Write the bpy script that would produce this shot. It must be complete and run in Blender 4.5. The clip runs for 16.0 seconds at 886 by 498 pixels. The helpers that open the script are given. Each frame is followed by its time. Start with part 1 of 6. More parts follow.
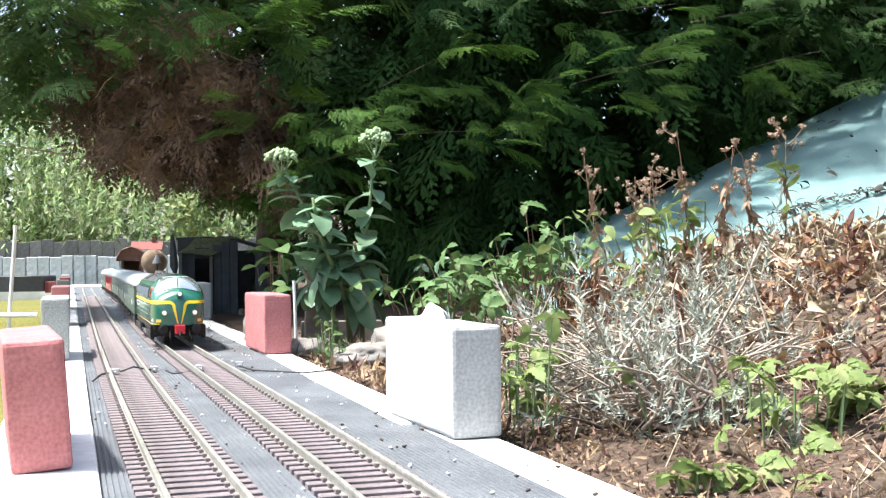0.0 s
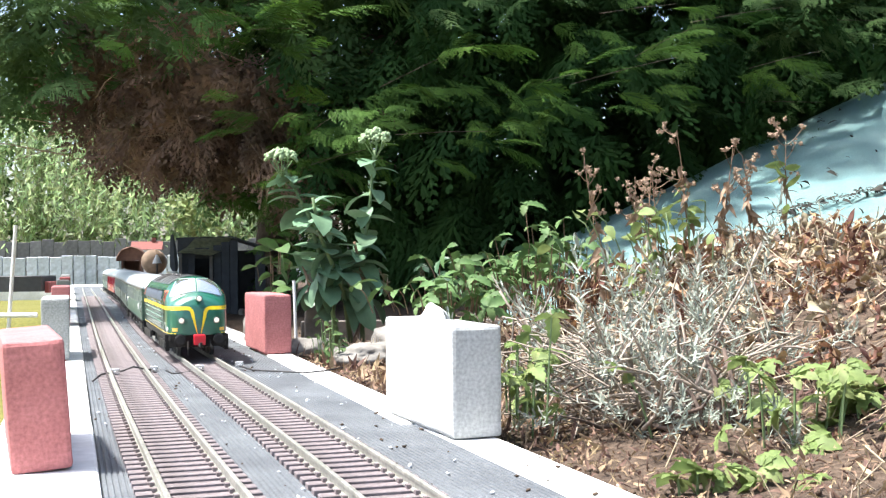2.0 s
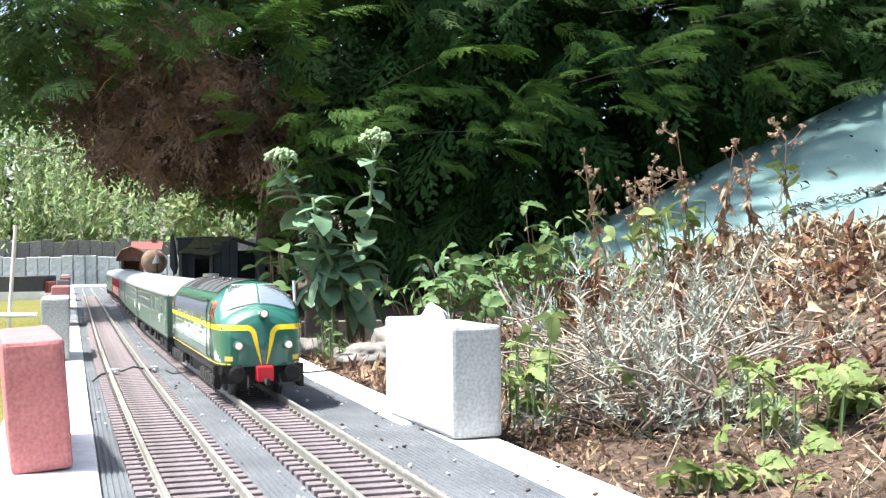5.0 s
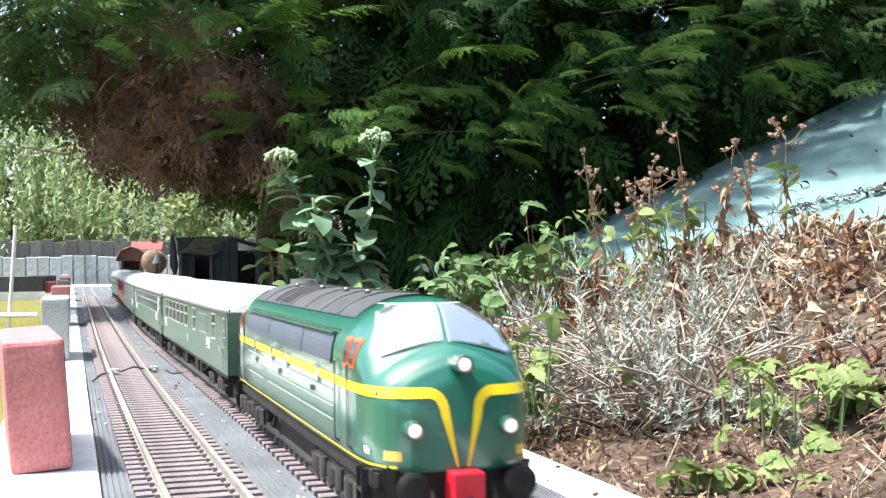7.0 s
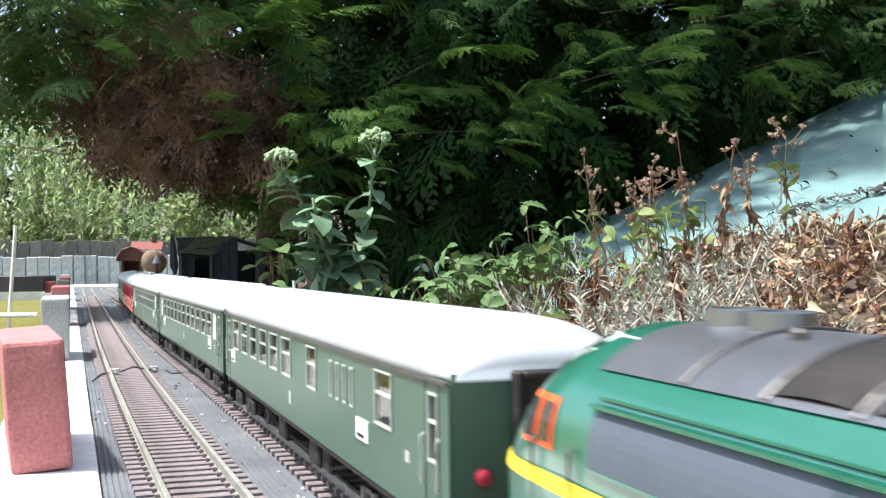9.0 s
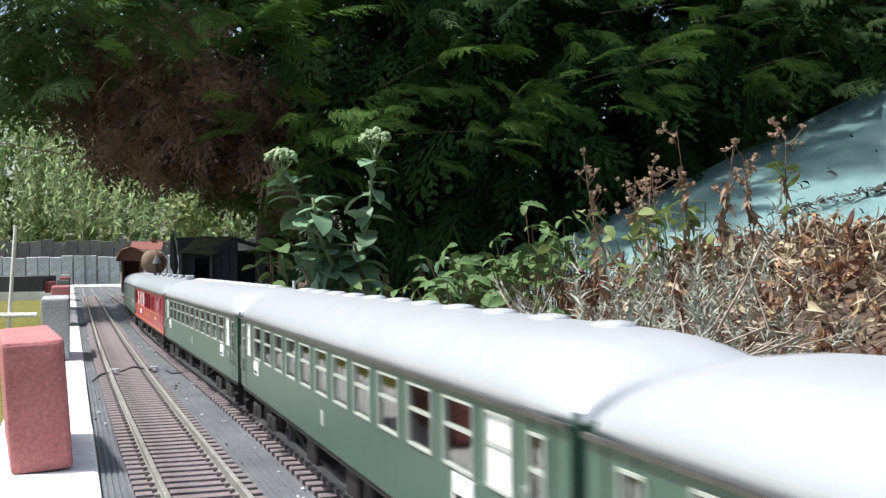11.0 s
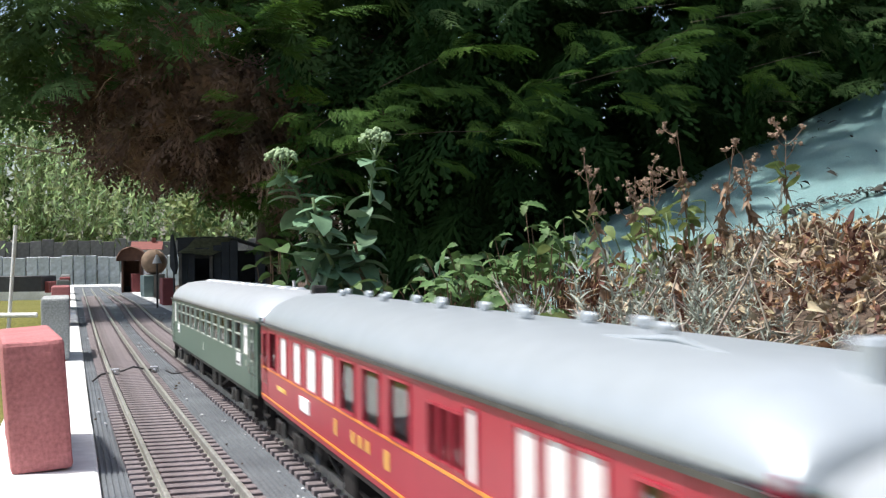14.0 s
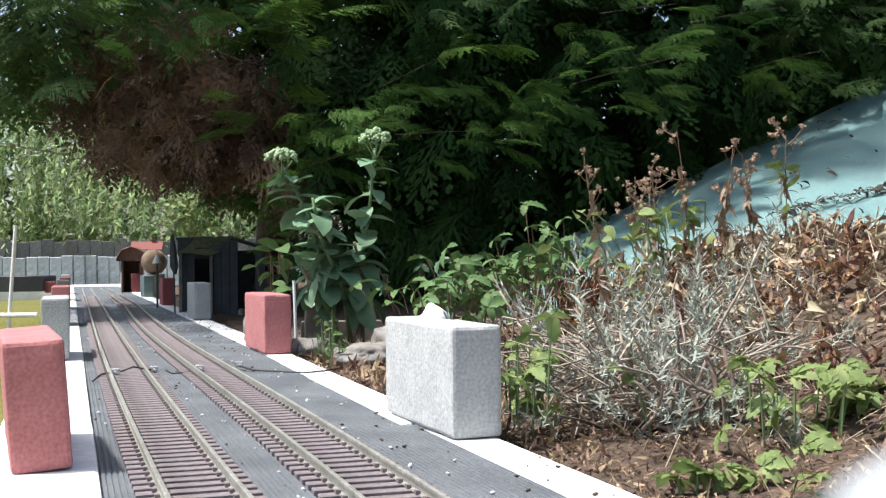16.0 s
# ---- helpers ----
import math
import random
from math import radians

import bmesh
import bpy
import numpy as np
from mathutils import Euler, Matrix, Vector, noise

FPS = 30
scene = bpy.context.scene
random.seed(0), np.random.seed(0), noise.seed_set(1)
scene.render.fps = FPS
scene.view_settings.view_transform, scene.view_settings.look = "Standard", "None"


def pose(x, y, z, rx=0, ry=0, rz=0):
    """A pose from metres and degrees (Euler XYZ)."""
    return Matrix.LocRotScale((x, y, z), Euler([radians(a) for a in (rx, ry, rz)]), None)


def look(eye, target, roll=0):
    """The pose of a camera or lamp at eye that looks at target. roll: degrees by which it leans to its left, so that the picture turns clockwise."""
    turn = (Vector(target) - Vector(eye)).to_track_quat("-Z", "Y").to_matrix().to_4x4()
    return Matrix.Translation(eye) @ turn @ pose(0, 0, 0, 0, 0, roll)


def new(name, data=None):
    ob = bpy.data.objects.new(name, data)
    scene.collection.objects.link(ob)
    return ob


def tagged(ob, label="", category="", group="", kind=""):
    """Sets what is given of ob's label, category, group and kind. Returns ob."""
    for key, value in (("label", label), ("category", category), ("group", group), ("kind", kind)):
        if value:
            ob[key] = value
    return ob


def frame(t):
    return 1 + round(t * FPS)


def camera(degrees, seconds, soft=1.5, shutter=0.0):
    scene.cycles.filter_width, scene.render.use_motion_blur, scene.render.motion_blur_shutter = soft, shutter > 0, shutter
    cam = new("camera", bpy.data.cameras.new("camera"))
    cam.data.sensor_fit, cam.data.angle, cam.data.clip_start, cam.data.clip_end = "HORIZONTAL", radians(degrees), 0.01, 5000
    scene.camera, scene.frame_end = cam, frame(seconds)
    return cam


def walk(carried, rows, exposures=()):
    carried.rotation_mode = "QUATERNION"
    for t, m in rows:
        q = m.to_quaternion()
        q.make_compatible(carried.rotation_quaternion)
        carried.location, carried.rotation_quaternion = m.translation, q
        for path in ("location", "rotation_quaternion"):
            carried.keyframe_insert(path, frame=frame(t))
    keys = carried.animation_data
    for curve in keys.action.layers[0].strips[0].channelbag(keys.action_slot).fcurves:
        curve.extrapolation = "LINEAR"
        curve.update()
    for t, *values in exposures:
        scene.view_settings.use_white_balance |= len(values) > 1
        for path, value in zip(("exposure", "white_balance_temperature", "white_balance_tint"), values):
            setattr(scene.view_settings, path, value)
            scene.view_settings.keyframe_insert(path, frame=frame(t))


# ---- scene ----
cam = camera(41.858, 16.0, soft=1.35, shutter=0.5)
EYE = Vector((0, 0, 0.154))
AHEAD = EYE + Vector((0, math.cos(radians(0.569)), math.sin(radians(0.569))))
STAND = look(EYE, AHEAD, -0.63)
walk(cam, [(0, STAND), (16.0, STAND)],
     exposures=[(0, 1.5), (7.0, 1.48), (8.3, 1.36), (9.2, 1.1), (11.5, 0.55), (14.5, 0.52), (16.0, 0.80)])

# ---- daylight: hazy sun from the lawn side ----
SUN_FROM = Vector((-0.45, -0.06, 1.0)).normalized()
sun = new("sun", bpy.data.lights.new("sun", "SUN"))
sun.data.energy, sun.data.angle, sun.data.color = 4.7, radians(2.5), (1.0, 0.98, 0.955)
sun.matrix_world = look(SUN_FROM * 20, (0, 0, 0))
world = bpy.data.worlds.new("sky")
scene.world = world
world.use_nodes = True
sky = world.node_tree.nodes.new("ShaderNodeTexSky")
sky.sky_type, sky.sun_disc = "NISHITA", False
sky.sun_elevation = math.asin(SUN_FROM.z)
sky.sun_rotation = math.atan2(SUN_FROM.x, SUN_FROM.y)
sky.dust_density = 3.0
bg = world.node_tree.nodes["Background"]
bg.inputs["Strength"].default_value = 0.15
world.node_tree.links.new(sky.outputs[0], bg.inputs["Color"])


# ---- materials ----
def material(name, color, rough=0.7, metal=0.0, vary=0.25, scale=40.0, bump=0.2, second=None, amount=0.5,
             fine=6.0, detail=6.0, spec=0.5, random_tint=0.0, island=False, distance=0.002, coat=0.0, through_light=0.0):
    """A surface with variation at two scales: broad patches (second colour) and fine grain, with relief."""
    m = bpy.data.materials.new(name)
    m.use_nodes = True
    nt = m.node_tree
    b = nt.nodes["Principled BSDF"]
    co = nt.nodes.new("ShaderNodeTexCoord")
    broad = nt.nodes.new("ShaderNodeTexNoise")
    broad.inputs["Scale"].default_value, broad.inputs["Detail"].default_value = scale / fine, detail
    grain = nt.nodes.new("ShaderNodeTexNoise")
    grain.inputs["Scale"].default_value, grain.inputs["Detail"].default_value = scale, 4.0
    nt.links.new(co.outputs["Object"], broad.inputs["Vector"])
    nt.links.new(co.outputs["Object"], grain.inputs["Vector"])
    ramp = nt.nodes.new("ShaderNodeValToRGB")
    lo, hi = 0.5 - 0.22 * (1.2 - amount), 0.5 + 0.25
    ramp.color_ramp.elements[0].position, ramp.color_ramp.elements[1].position = lo, hi
    c2 = second if second else tuple(c * (1 - vary) for c in color)
    ramp.color_ramp.elements[0].color, ramp.color_ramp.elements[1].color = (*color, 1), (*c2, 1)
    nt.links.new(broad.outputs["Fac"], ramp.inputs["Fac"])
    mix = nt.nodes.new("ShaderNodeMix")
    mix.data_type, mix.blend_type = "RGBA", "MULTIPLY"
    mix.inputs["Factor"].default_value = 1.0
    shade = nt.nodes.new("ShaderNodeMapRange")
    shade.inputs["From Min"].default_value, shade.inputs["From Max"].default_value = 0.3, 0.7
    shade.inputs["To Min"].default_value, shade.inputs["To Max"].default_value = 1 - vary, 1 + vary * 0.4
    nt.links.new(grain.outputs["Fac"], shade.inputs["Value"])
    nt.links.new(ramp.outputs["Color"], mix.inputs["A"])
    nt.links.new(shade.outputs["Result"], mix.inputs["B"])
    out = mix.outputs["Result"]
    if random_tint or island:
        src = nt.nodes.new("ShaderNodeNewGeometry") if island else nt.nodes.new("ShaderNodeObjectInfo")
        rnd = src.outputs["Random Per Island"] if island else src.outputs["Random"]
        hsv = nt.nodes.new("ShaderNodeHueSaturation")
        for sock, w in (("Value", random_tint), ("Hue", random_tint * 0.06)):
            mr = nt.nodes.new("ShaderNodeMapRange")
            mid = 1.0 if sock == "Value" else 0.5
            mr.inputs["To Min"].default_value, mr.inputs["To Max"].default_value = mid - w, mid + w
            nt.links.new(rnd, mr.inputs["Value"])
            nt.links.new(mr.outputs["Result"], hsv.inputs[sock])
        nt.links.new(out, hsv.inputs["Color"])
        out = hsv.outputs["Color"]
    nt.links.new(out, b.inputs["Base Color"])
    b.inputs["Roughness"].default_value, b.inputs["Metallic"].default_value = rough, metal
    b.inputs["Specular IOR Level"].default_value = spec
    b.inputs["Coat Weight"].default_value, b.inputs["Coat Roughness"].default_value = coat, 0.12
    if bump:
        bp = nt.nodes.new("ShaderNodeBump")
        bp.inputs["Strength"].default_value, bp.inputs["Distance"].default_value = bump, distance
        nt.links.new(grain.outputs["Fac"], bp.inputs["Height"])
        nt.links.new(bp.outputs["Normal"], b.inputs["Normal"])
    if through_light:
        tr = nt.nodes.new("ShaderNodeBsdfTranslucent")
        nt.links.new(out, tr.inputs["Color"])
        ms = nt.nodes.new("ShaderNodeMixShader")
        ms.inputs["Fac"].default_value = through_light
        o = nt.nodes["Material Output"]
        nt.links.new(b.outputs[0], ms.inputs[1])
        nt.links.new(tr.outputs[0], ms.inputs[2])
        nt.links.new(ms.outputs[0], o.inputs["Surface"])
    return m


def glow(name, color, strength):
    m = bpy.data.materials.new(name)
    m.use_nodes = True
    b = m.node_tree.nodes["Principled BSDF"]
    b.inputs["Base Color"].default_value = (*color, 1)
    b.inputs["Emission Color"].default_value = (*color, 1)
    b.inputs["Emission Strength"].default_value = strength
    b.inputs["Roughness"].default_value = 0.15
    return m


WHITE_CONCRETE = material("white_concrete", (0.80, 0.80, 0.78), 0.85, scale=90, vary=0.12, second=(0.62, 0.62, 0.58), amount=0.25, bump=0.3)
PALE_BLOCK = material("pale_block", (0.50, 0.51, 0.50), 0.9, scale=330, vary=0.3, second=(0.40, 0.41, 0.40), fine=12, bump=0.28)
GREY_BLOCK = material("grey_block", (0.36, 0.37, 0.36), 0.9, scale=330, vary=0.35, second=(0.27, 0.28, 0.27), fine=12, bump=0.28)
TEAL_BLOCK = material("green_grey_block", (0.20, 0.27, 0.26), 0.9, scale=330, vary=0.3, second=(0.14, 0.2, 0.2), fine=12, bump=0.28)
RED_BLOCK = material("red_block", (0.45, 0.170, 0.168), 0.9, scale=330, vary=0.30, second=(0.36, 0.125, 0.122), fine=10, bump=0.35)
DARK_RED_BLOCK = material("dark_red_block", (0.30, 0.085, 0.085), 0.9, scale=330, vary=0.3, second=(0.22, 0.06, 0.06), fine=10, bump=0.28)
MAT = material("rubber_matting", (0.085, 0.093, 0.102), 0.62, scale=260, vary=0.3, second=(0.15, 0.165, 0.175), fine=25, bump=0.3)
SLEEPER = material("plastic_sleeper", (0.125, 0.10, 0.10), 0.6, scale=120, vary=0.3, second=(0.21, 0.18, 0.185), fine=4, bump=0.15, random_tint=0.25, island=True)
RAIL = material("brass_rail", (0.50, 0.49, 0.44), 0.4, metal=0.6, scale=150, vary=0.35, second=(0.38, 0.38, 0.32), fine=10, bump=0.1)
CLIP = material("rail_clip", (0.09, 0.06, 0.045), 0.7, scale=150)
SOIL = material("dry_soil", (0.082, 0.060, 0.045), 0.95, spec=0.15, scale=160, vary=0.5, second=(0.12, 0.086, 0.062), fine=9, bump=1.0, distance=0.006)
LAWN = material("dry_lawn", (0.125, 0.125, 0.034), 0.9, spec=0.08, scale=60, vary=0.4, second=(0.18, 0.165, 0.055), fine=20, bump=0.8, distance=0.01)
NETTING = material("teal_netting", (0.26, 0.45, 0.45), 0.75, scale=420, vary=0.35, second=(0.36, 0.54, 0.53), fine=60, bump=0.5)
# crown shade put into colour: inner sprays dark, outer and young ones brighter
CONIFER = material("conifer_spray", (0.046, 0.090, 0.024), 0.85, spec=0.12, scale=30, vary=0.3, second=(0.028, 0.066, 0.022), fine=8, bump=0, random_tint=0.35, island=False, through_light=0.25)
# young tips, with the sunlight on them put into a brighter green
CONIFER_LIT_TIP = material("lit_young_conifer_spray", (0.088, 0.168, 0.022), 0.8, spec=0.2, scale=30, vary=0.25, second=(0.04, 0.10, 0.022), fine=8, bump=0, through_light=0.3)
CONIFER_LIT_OUTER = material("lit_outer_conifer_spray", (0.12, 0.195, 0.065), 0.8, spec=0.2, scale=30, vary=0.3, second=(0.055, 0.12, 0.035), fine=8, bump=0, through_light=0.3)
DEAD_SPRAY = material("dead_conifer_spray", (0.32, 0.20, 0.145), 0.9, scale=30, vary=0.4, second=(0.14, 0.08, 0.058), fine=8, bump=0)
BARK = material("bark", (0.085, 0.06, 0.045), 0.95, scale=60, vary=0.5, second=(0.14, 0.1, 0.08), bump=0.9, distance=0.004)
WILLOW = material("willow_leaf", (0.42, 0.50, 0.25), 0.5, scale=3, vary=0.2, second=(0.26, 0.35, 0.15), fine=3, bump=0, random_tint=0.6, island=True, through_light=0.5)
GREY_WOOD = material("grey_fence_wood", (0.58, 0.62, 0.67), 0.85, scale=30, vary=0.3, second=(0.46, 0.5, 0.54), bump=0.4, random_tint=0.15)
OLD_WOOD = material("old_brown_wood", (0.16, 0.14, 0.12), 0.9, scale=40, vary=0.4, second=(0.24, 0.21, 0.18), bump=0.6)
DARK_WOOD = material("dark_stained_wood", (0.03, 0.033, 0.037), 0.7, scale=50, vary=0.3, second=(0.05, 0.052, 0.055), bump=0.4)


# ---- helpers for building ----
def mesh_from(name, verts, faces, mat, smooth=False):
    me = bpy.data.meshes.new(name)
    me.from_pydata([tuple(v) for v in verts], [], [tuple(f) for f in faces])
    me.materials.append(mat)
    if smooth:
        me.polygons.foreach_set("use_smooth", [True] * len(me.polygons))
    me.update()
    return me


def part(name, bm, mat, parent=None, label="", m=None, smooth=False):
    me = bpy.data.meshes.new(name)
    bm.to_mesh(me)
    bm.free()
    me.materials.append(mat)
    if smooth:
        me.polygons.foreach_set("use_smooth", [True] * len(me.polygons))
    ob = new(name, me)
    ob.parent = parent
    if m is not None:
        ob.matrix_local = m
    return tagged(ob, label)


def empty(name, m=None):
    ob = new(name)
    if m is not None:
        ob.matrix_basis = m
    return ob


def box(bm, x0, x1, y0, y1, z0, z1, bevel=0.0, seg=2):
    r = bmesh.ops.create_cube(bm, size=1)
    vs = r["verts"]
    bmesh.ops.transform(bm, matrix=Matrix.Translation(((x0 + x1) / 2, (y0 + y1) / 2, (z0 + z1) / 2)) @ Matrix.Diagonal((x1 - x0, y1 - y0, z1 - z0, 1)), verts=vs)
    if bevel:
        es = list({e for v in vs for e in v.link_edges})
        bmesh.ops.bevel(bm, geom=es, offset=bevel, segments=seg, profile=0.5, affect="EDGES")
    return bm


def boxes(*specs):
    bm = bmesh.new()
    for s in specs:
        box(bm, *s)
    return bm


def rod(bm, a, b, r0, r1=None, n=6):
    """A tapered rod from a to b."""
    a, b = Vector(a), Vector(b)
    d = b - a
    res = bmesh.ops.create_cone(bm, cap_ends=True, segments=n, radius1=r0, radius2=r0 if r1 is None else r1, depth=d.length)
    bmesh.ops.transform(bm, matrix=Matrix.Translation((a + b) / 2) @ d.to_track_quat("Z", "Y").to_matrix().to_4x4(), verts=res["verts"])
    return bm


def tube(bm, pts, r0, r1, n=5):
    """A bent tapered stem through the points."""
    k = len(pts) - 1
    rings = []
    for i, p in enumerate(pts):
        p = Vector(p)
        d = (Vector(pts[min(i + 1, k)]) - Vector(pts[max(i - 1, 0)])).normalized()
        q = d.to_track_quat("Z", "Y").to_matrix()
        r = r0 + (r1 - r0) * i / k
        rings.append([bm.verts.new(p + q @ Vector((r * math.cos(2 * math.pi * j / n), r * math.sin(2 * math.pi * j / n), 0))) for j in range(n)])
    for u, v in zip(rings, rings[1:]):
        for j in range(n):
            bm.faces.new((u[j], u[(j + 1) % n], v[(j + 1) % n], v[j]))
    bm.faces.new(rings[0][::-1])
    bm.faces.new(rings[-1])
    return bm


# ---- the plan: a straight raised bed, tracks that wander on it ----
ALONG = Vector((-0.306, 0.952, 0)).normalized()
ACROSS = Vector((ALONG.y, -ALONG.x, 0))
CORNER = Vector((0.083, 0.751, 0))
BED = 0.290            # width of the matting
LAWN_Z = -0.45


def bed(p, w, z=0.0):
    """A place by its distance across (p, from the mat's inner edge beside the flower bed) and along the bed (w)."""
    return CORNER + ACROSS * p + ALONG * w + Vector((0, 0, z))


TURN = math.degrees(math.atan2(-ALONG.x, ALONG.y))
RIGHT_LINE = (0.1710, -0.2401, -0.0723, 0.0224, -0.0022)
LEFT_LINE = (0.0984, -0.3506, 0.0124, -0.0019, 0.0001)


def line_at(coef, y):
    """A track's centre: x and slope at y; straight past both ends of the curve."""
    c = min(max(y, 0.5), 4.4)
    x = sum(k * c ** i for i, k in enumerate(coef))
    d = sum(i * k * c ** (i - 1) for i, k in enumerate(coef) if i)
    return x + d * (y - c), d


def by_length(coef, y0=-7.0, y1=9.0, n=3201):
    ys = np.linspace(y0, y1, n)
    xs = np.array([line_at(coef, y)[0] for y in ys])
    s = np.concatenate([[0], np.cumsum(np.hypot(np.diff(xs), np.diff(ys)))])
    return s - np.interp(0, ys, s), xs, ys


S_R, X_R, Y_R = by_length(RIGHT_LINE)
S_L, X_L, Y_L = by_length(LEFT_LINE)


def on_track(s, right=True):
    S, X, Y = (S_R, X_R, Y_R) if right else (S_L, X_L, Y_L)
    return Vector((np.interp(s, S, X), np.interp(s, S, Y), 0))


# ---- structure ----
def slab(name, p0, p1, w0, w1, z0, z1, mat, bevel=0.003, label="", category="", kind="structure"):
    ob = part(name, box(bmesh.new(), p0, p1, w0, w1, z0, z1, bevel), mat)
    ob.matrix_basis = Matrix.Translation(CORNER) @ pose(0, 0, 0, 0, 0, TURN)
    return tagged(ob, label, category, kind=kind)


g = bmesh.new()
bmesh.ops.create_grid(g, x_segments=60, y_segments=60, size=200)
tagged(part("ground", g, LAWN, m=pose(0, 100, LAWN_Z)), "dry yellow-green lawn below the raised railway", "lawn", kind="structure")
slab("railway_bed", -BED, 0, -6.2, 7.6, LAWN_Z - 0.05, -0.006, GREY_BLOCK, label="concrete core of the raised garden railway bed", category="wall")


def build_mats():
    """Ribbed rubber matting: ridges run along the bed; sheets butt with thin gaps."""
    pitch = 0.0042
    n = int(BED / pitch)
    ends = [-6.2, -4.0, -1.8, -0.4, 1.02, 2.45, 4.2, 7.5]
    for a, b in zip(ends, ends[1:]):
        bm = bmesh.new()
        cols = []
        for i in range(n):
            u = -BED + 0.001 + i * (BED - 0.002) / n
            for du, z in ((0.0, -0.0013), (0.0007, 0.0), (0.0027, 0.0), (0.0034, -0.0013)):
                cols.append((u + du, z))
        ws = np.linspace(a + 0.0015, b - 0.0015, 14)
        rows = [[bm.verts.new((u, w, z + 0.0006 * noise.noise((u * 9, w * 3, 1)))) for u, z in cols] for w in ws]
        for r, q in zip(rows, rows[1:]):
            for j in range(len(cols) - 1):
                bm.faces.new((r[j], r[j + 1], q[j + 1], q[j]))
        ob = part("rubber_mat", bm, MAT)
        ob.matrix_basis = Matrix.Translation(CORNER) @ pose(0, 0, 0, 0, 0, TURN)
        tagged(ob, "grey ribbed rubber matting under the tracks", "mat", "matting sheets", "structure")


build_mats()


def build_ledges():
    """White slabs laid end to end, each a little off the straight line: (start, end, inner edge there, inner edge at the end)."""
    bed_side = ((-6.2, -4.6, 0, 0), (-4.6, -3.0, 0, -0.002), (-3.0, -1.6, -0.002, -0.003), (-1.6, -0.6, -0.003, -0.006), (-0.6, 0.36, -0.008, -0.004), (0.36, 1.02, -0.015, -0.008),
                (1.02, 2.0, -0.006, 0.004), (2.0, 3.2, 0.003, 0.006), (3.2, 4.4, 0.004, 0.005), (4.4, 6.0, 0.004, 0.002), (6.0, 7.6, 0.0, 0.0))
    lawn_cuts = (-6.2, -4.6, -3.0, -1.6, -0.55, 0.48, 0.98, 2.2, 3.6, 5.4, 7.6)
    lawn_side = [(u, v, -BED - 0.085, -BED - 0.085) for u, v in zip(lawn_cuts, lawn_cuts[1:])]
    for width, rows, label in ((0.0445, bed_side, "white painted concrete edging beside the flower bed"), (0.085, lawn_side, "white painted concrete edging beside the lawn")):
        ledge = tagged(empty("ledge", Matrix.Translation(CORNER) @ pose(0, 0, 0, 0, 0, TURN)), label, "edging", kind="structure")
        for u, v, p0, p1 in rows:
            ob = part("edging_slab", box(bmesh.new(), 0.0005, width + random.uniform(-0.001, 0.001), 0.0012, v - u - 0.0012, -0.06, 0.0016 + random.uniform(-0.0006, 0.0006), 0.003), WHITE_CONCRETE, ledge)
            ob.matrix_local = pose(p0, u, 0, 0, 0, math.degrees(math.atan2(p0 - p1, v - u)))
    slab("bed_footing", 0.002, 0.030, -6.2, 7.6, LAWN_Z - 0.05, -0.062, GREY_BLOCK, label="rough concrete footing under the edging", category="wall")
    slab("bed_footing", -BED - 0.085, -BED, -6.2, 7.6, LAWN_Z - 0.05, -0.062, GREY_BLOCK, label="rough concrete footing under the edging", category="wall")
    slab("end_slab", -BED - 0.5, 0.3, 7.62, 8.3, LAWN_Z - 0.05, 0.004, WHITE_CONCRETE, label="white concrete slab closing the railway bed", category="edging")


build_ledges()


def paver(mat, length, thick, high, m, label, seed=0, chamfer=0.0035):
    rng = random.Random(seed)
    bm = box(bmesh.new(), -thick / 2, thick / 2, 0, length, 0, high, 0)
    bmesh.ops.bevel(bm, geom=list(bm.edges), offset=chamfer, segments=2, profile=0.55, affect="EDGES")
    bmesh.ops.subdivide_edges(bm, edges=[e for e in bm.edges if e.calc_length() > 0.03], cuts=7, use_grid_fill=True)
    for v in bm.verts:
        k = noise.noise(v.co * 60 + Vector((seed * 7, 0, 0))) * 0.0006
        chip = max(0, noise.noise(v.co * 25 + Vector((0, seed * 3, 0))) - 0.25) * 0.006
        c = Vector((0, length / 2, high / 2))
        edge = sum((abs(v.co.x) > thick / 2 - 0.006, min(v.co.y, length - v.co.y) < 0.006, min(v.co.z, high - v.co.z) < 0.006)) >= 2
        v.co += (v.co - c).normalized() * (k - (chip if edge else 0))
    zmin = min(v.co.z for v in bm.verts)
    for v in bm.verts:
        v.co.z -= zmin
    ob = part("paving_block", bm, mat, smooth=False)
    ob.matrix_basis = m
    return tagged(ob, label, "paving block", "blocks standing along the railway")


def stand(p, w, turn=0.0, lean=0.0):
    return Matrix.Translation(bed(p, w, 0.0025)) @ pose(0, 0, 0, 0, lean, TURN + turn)


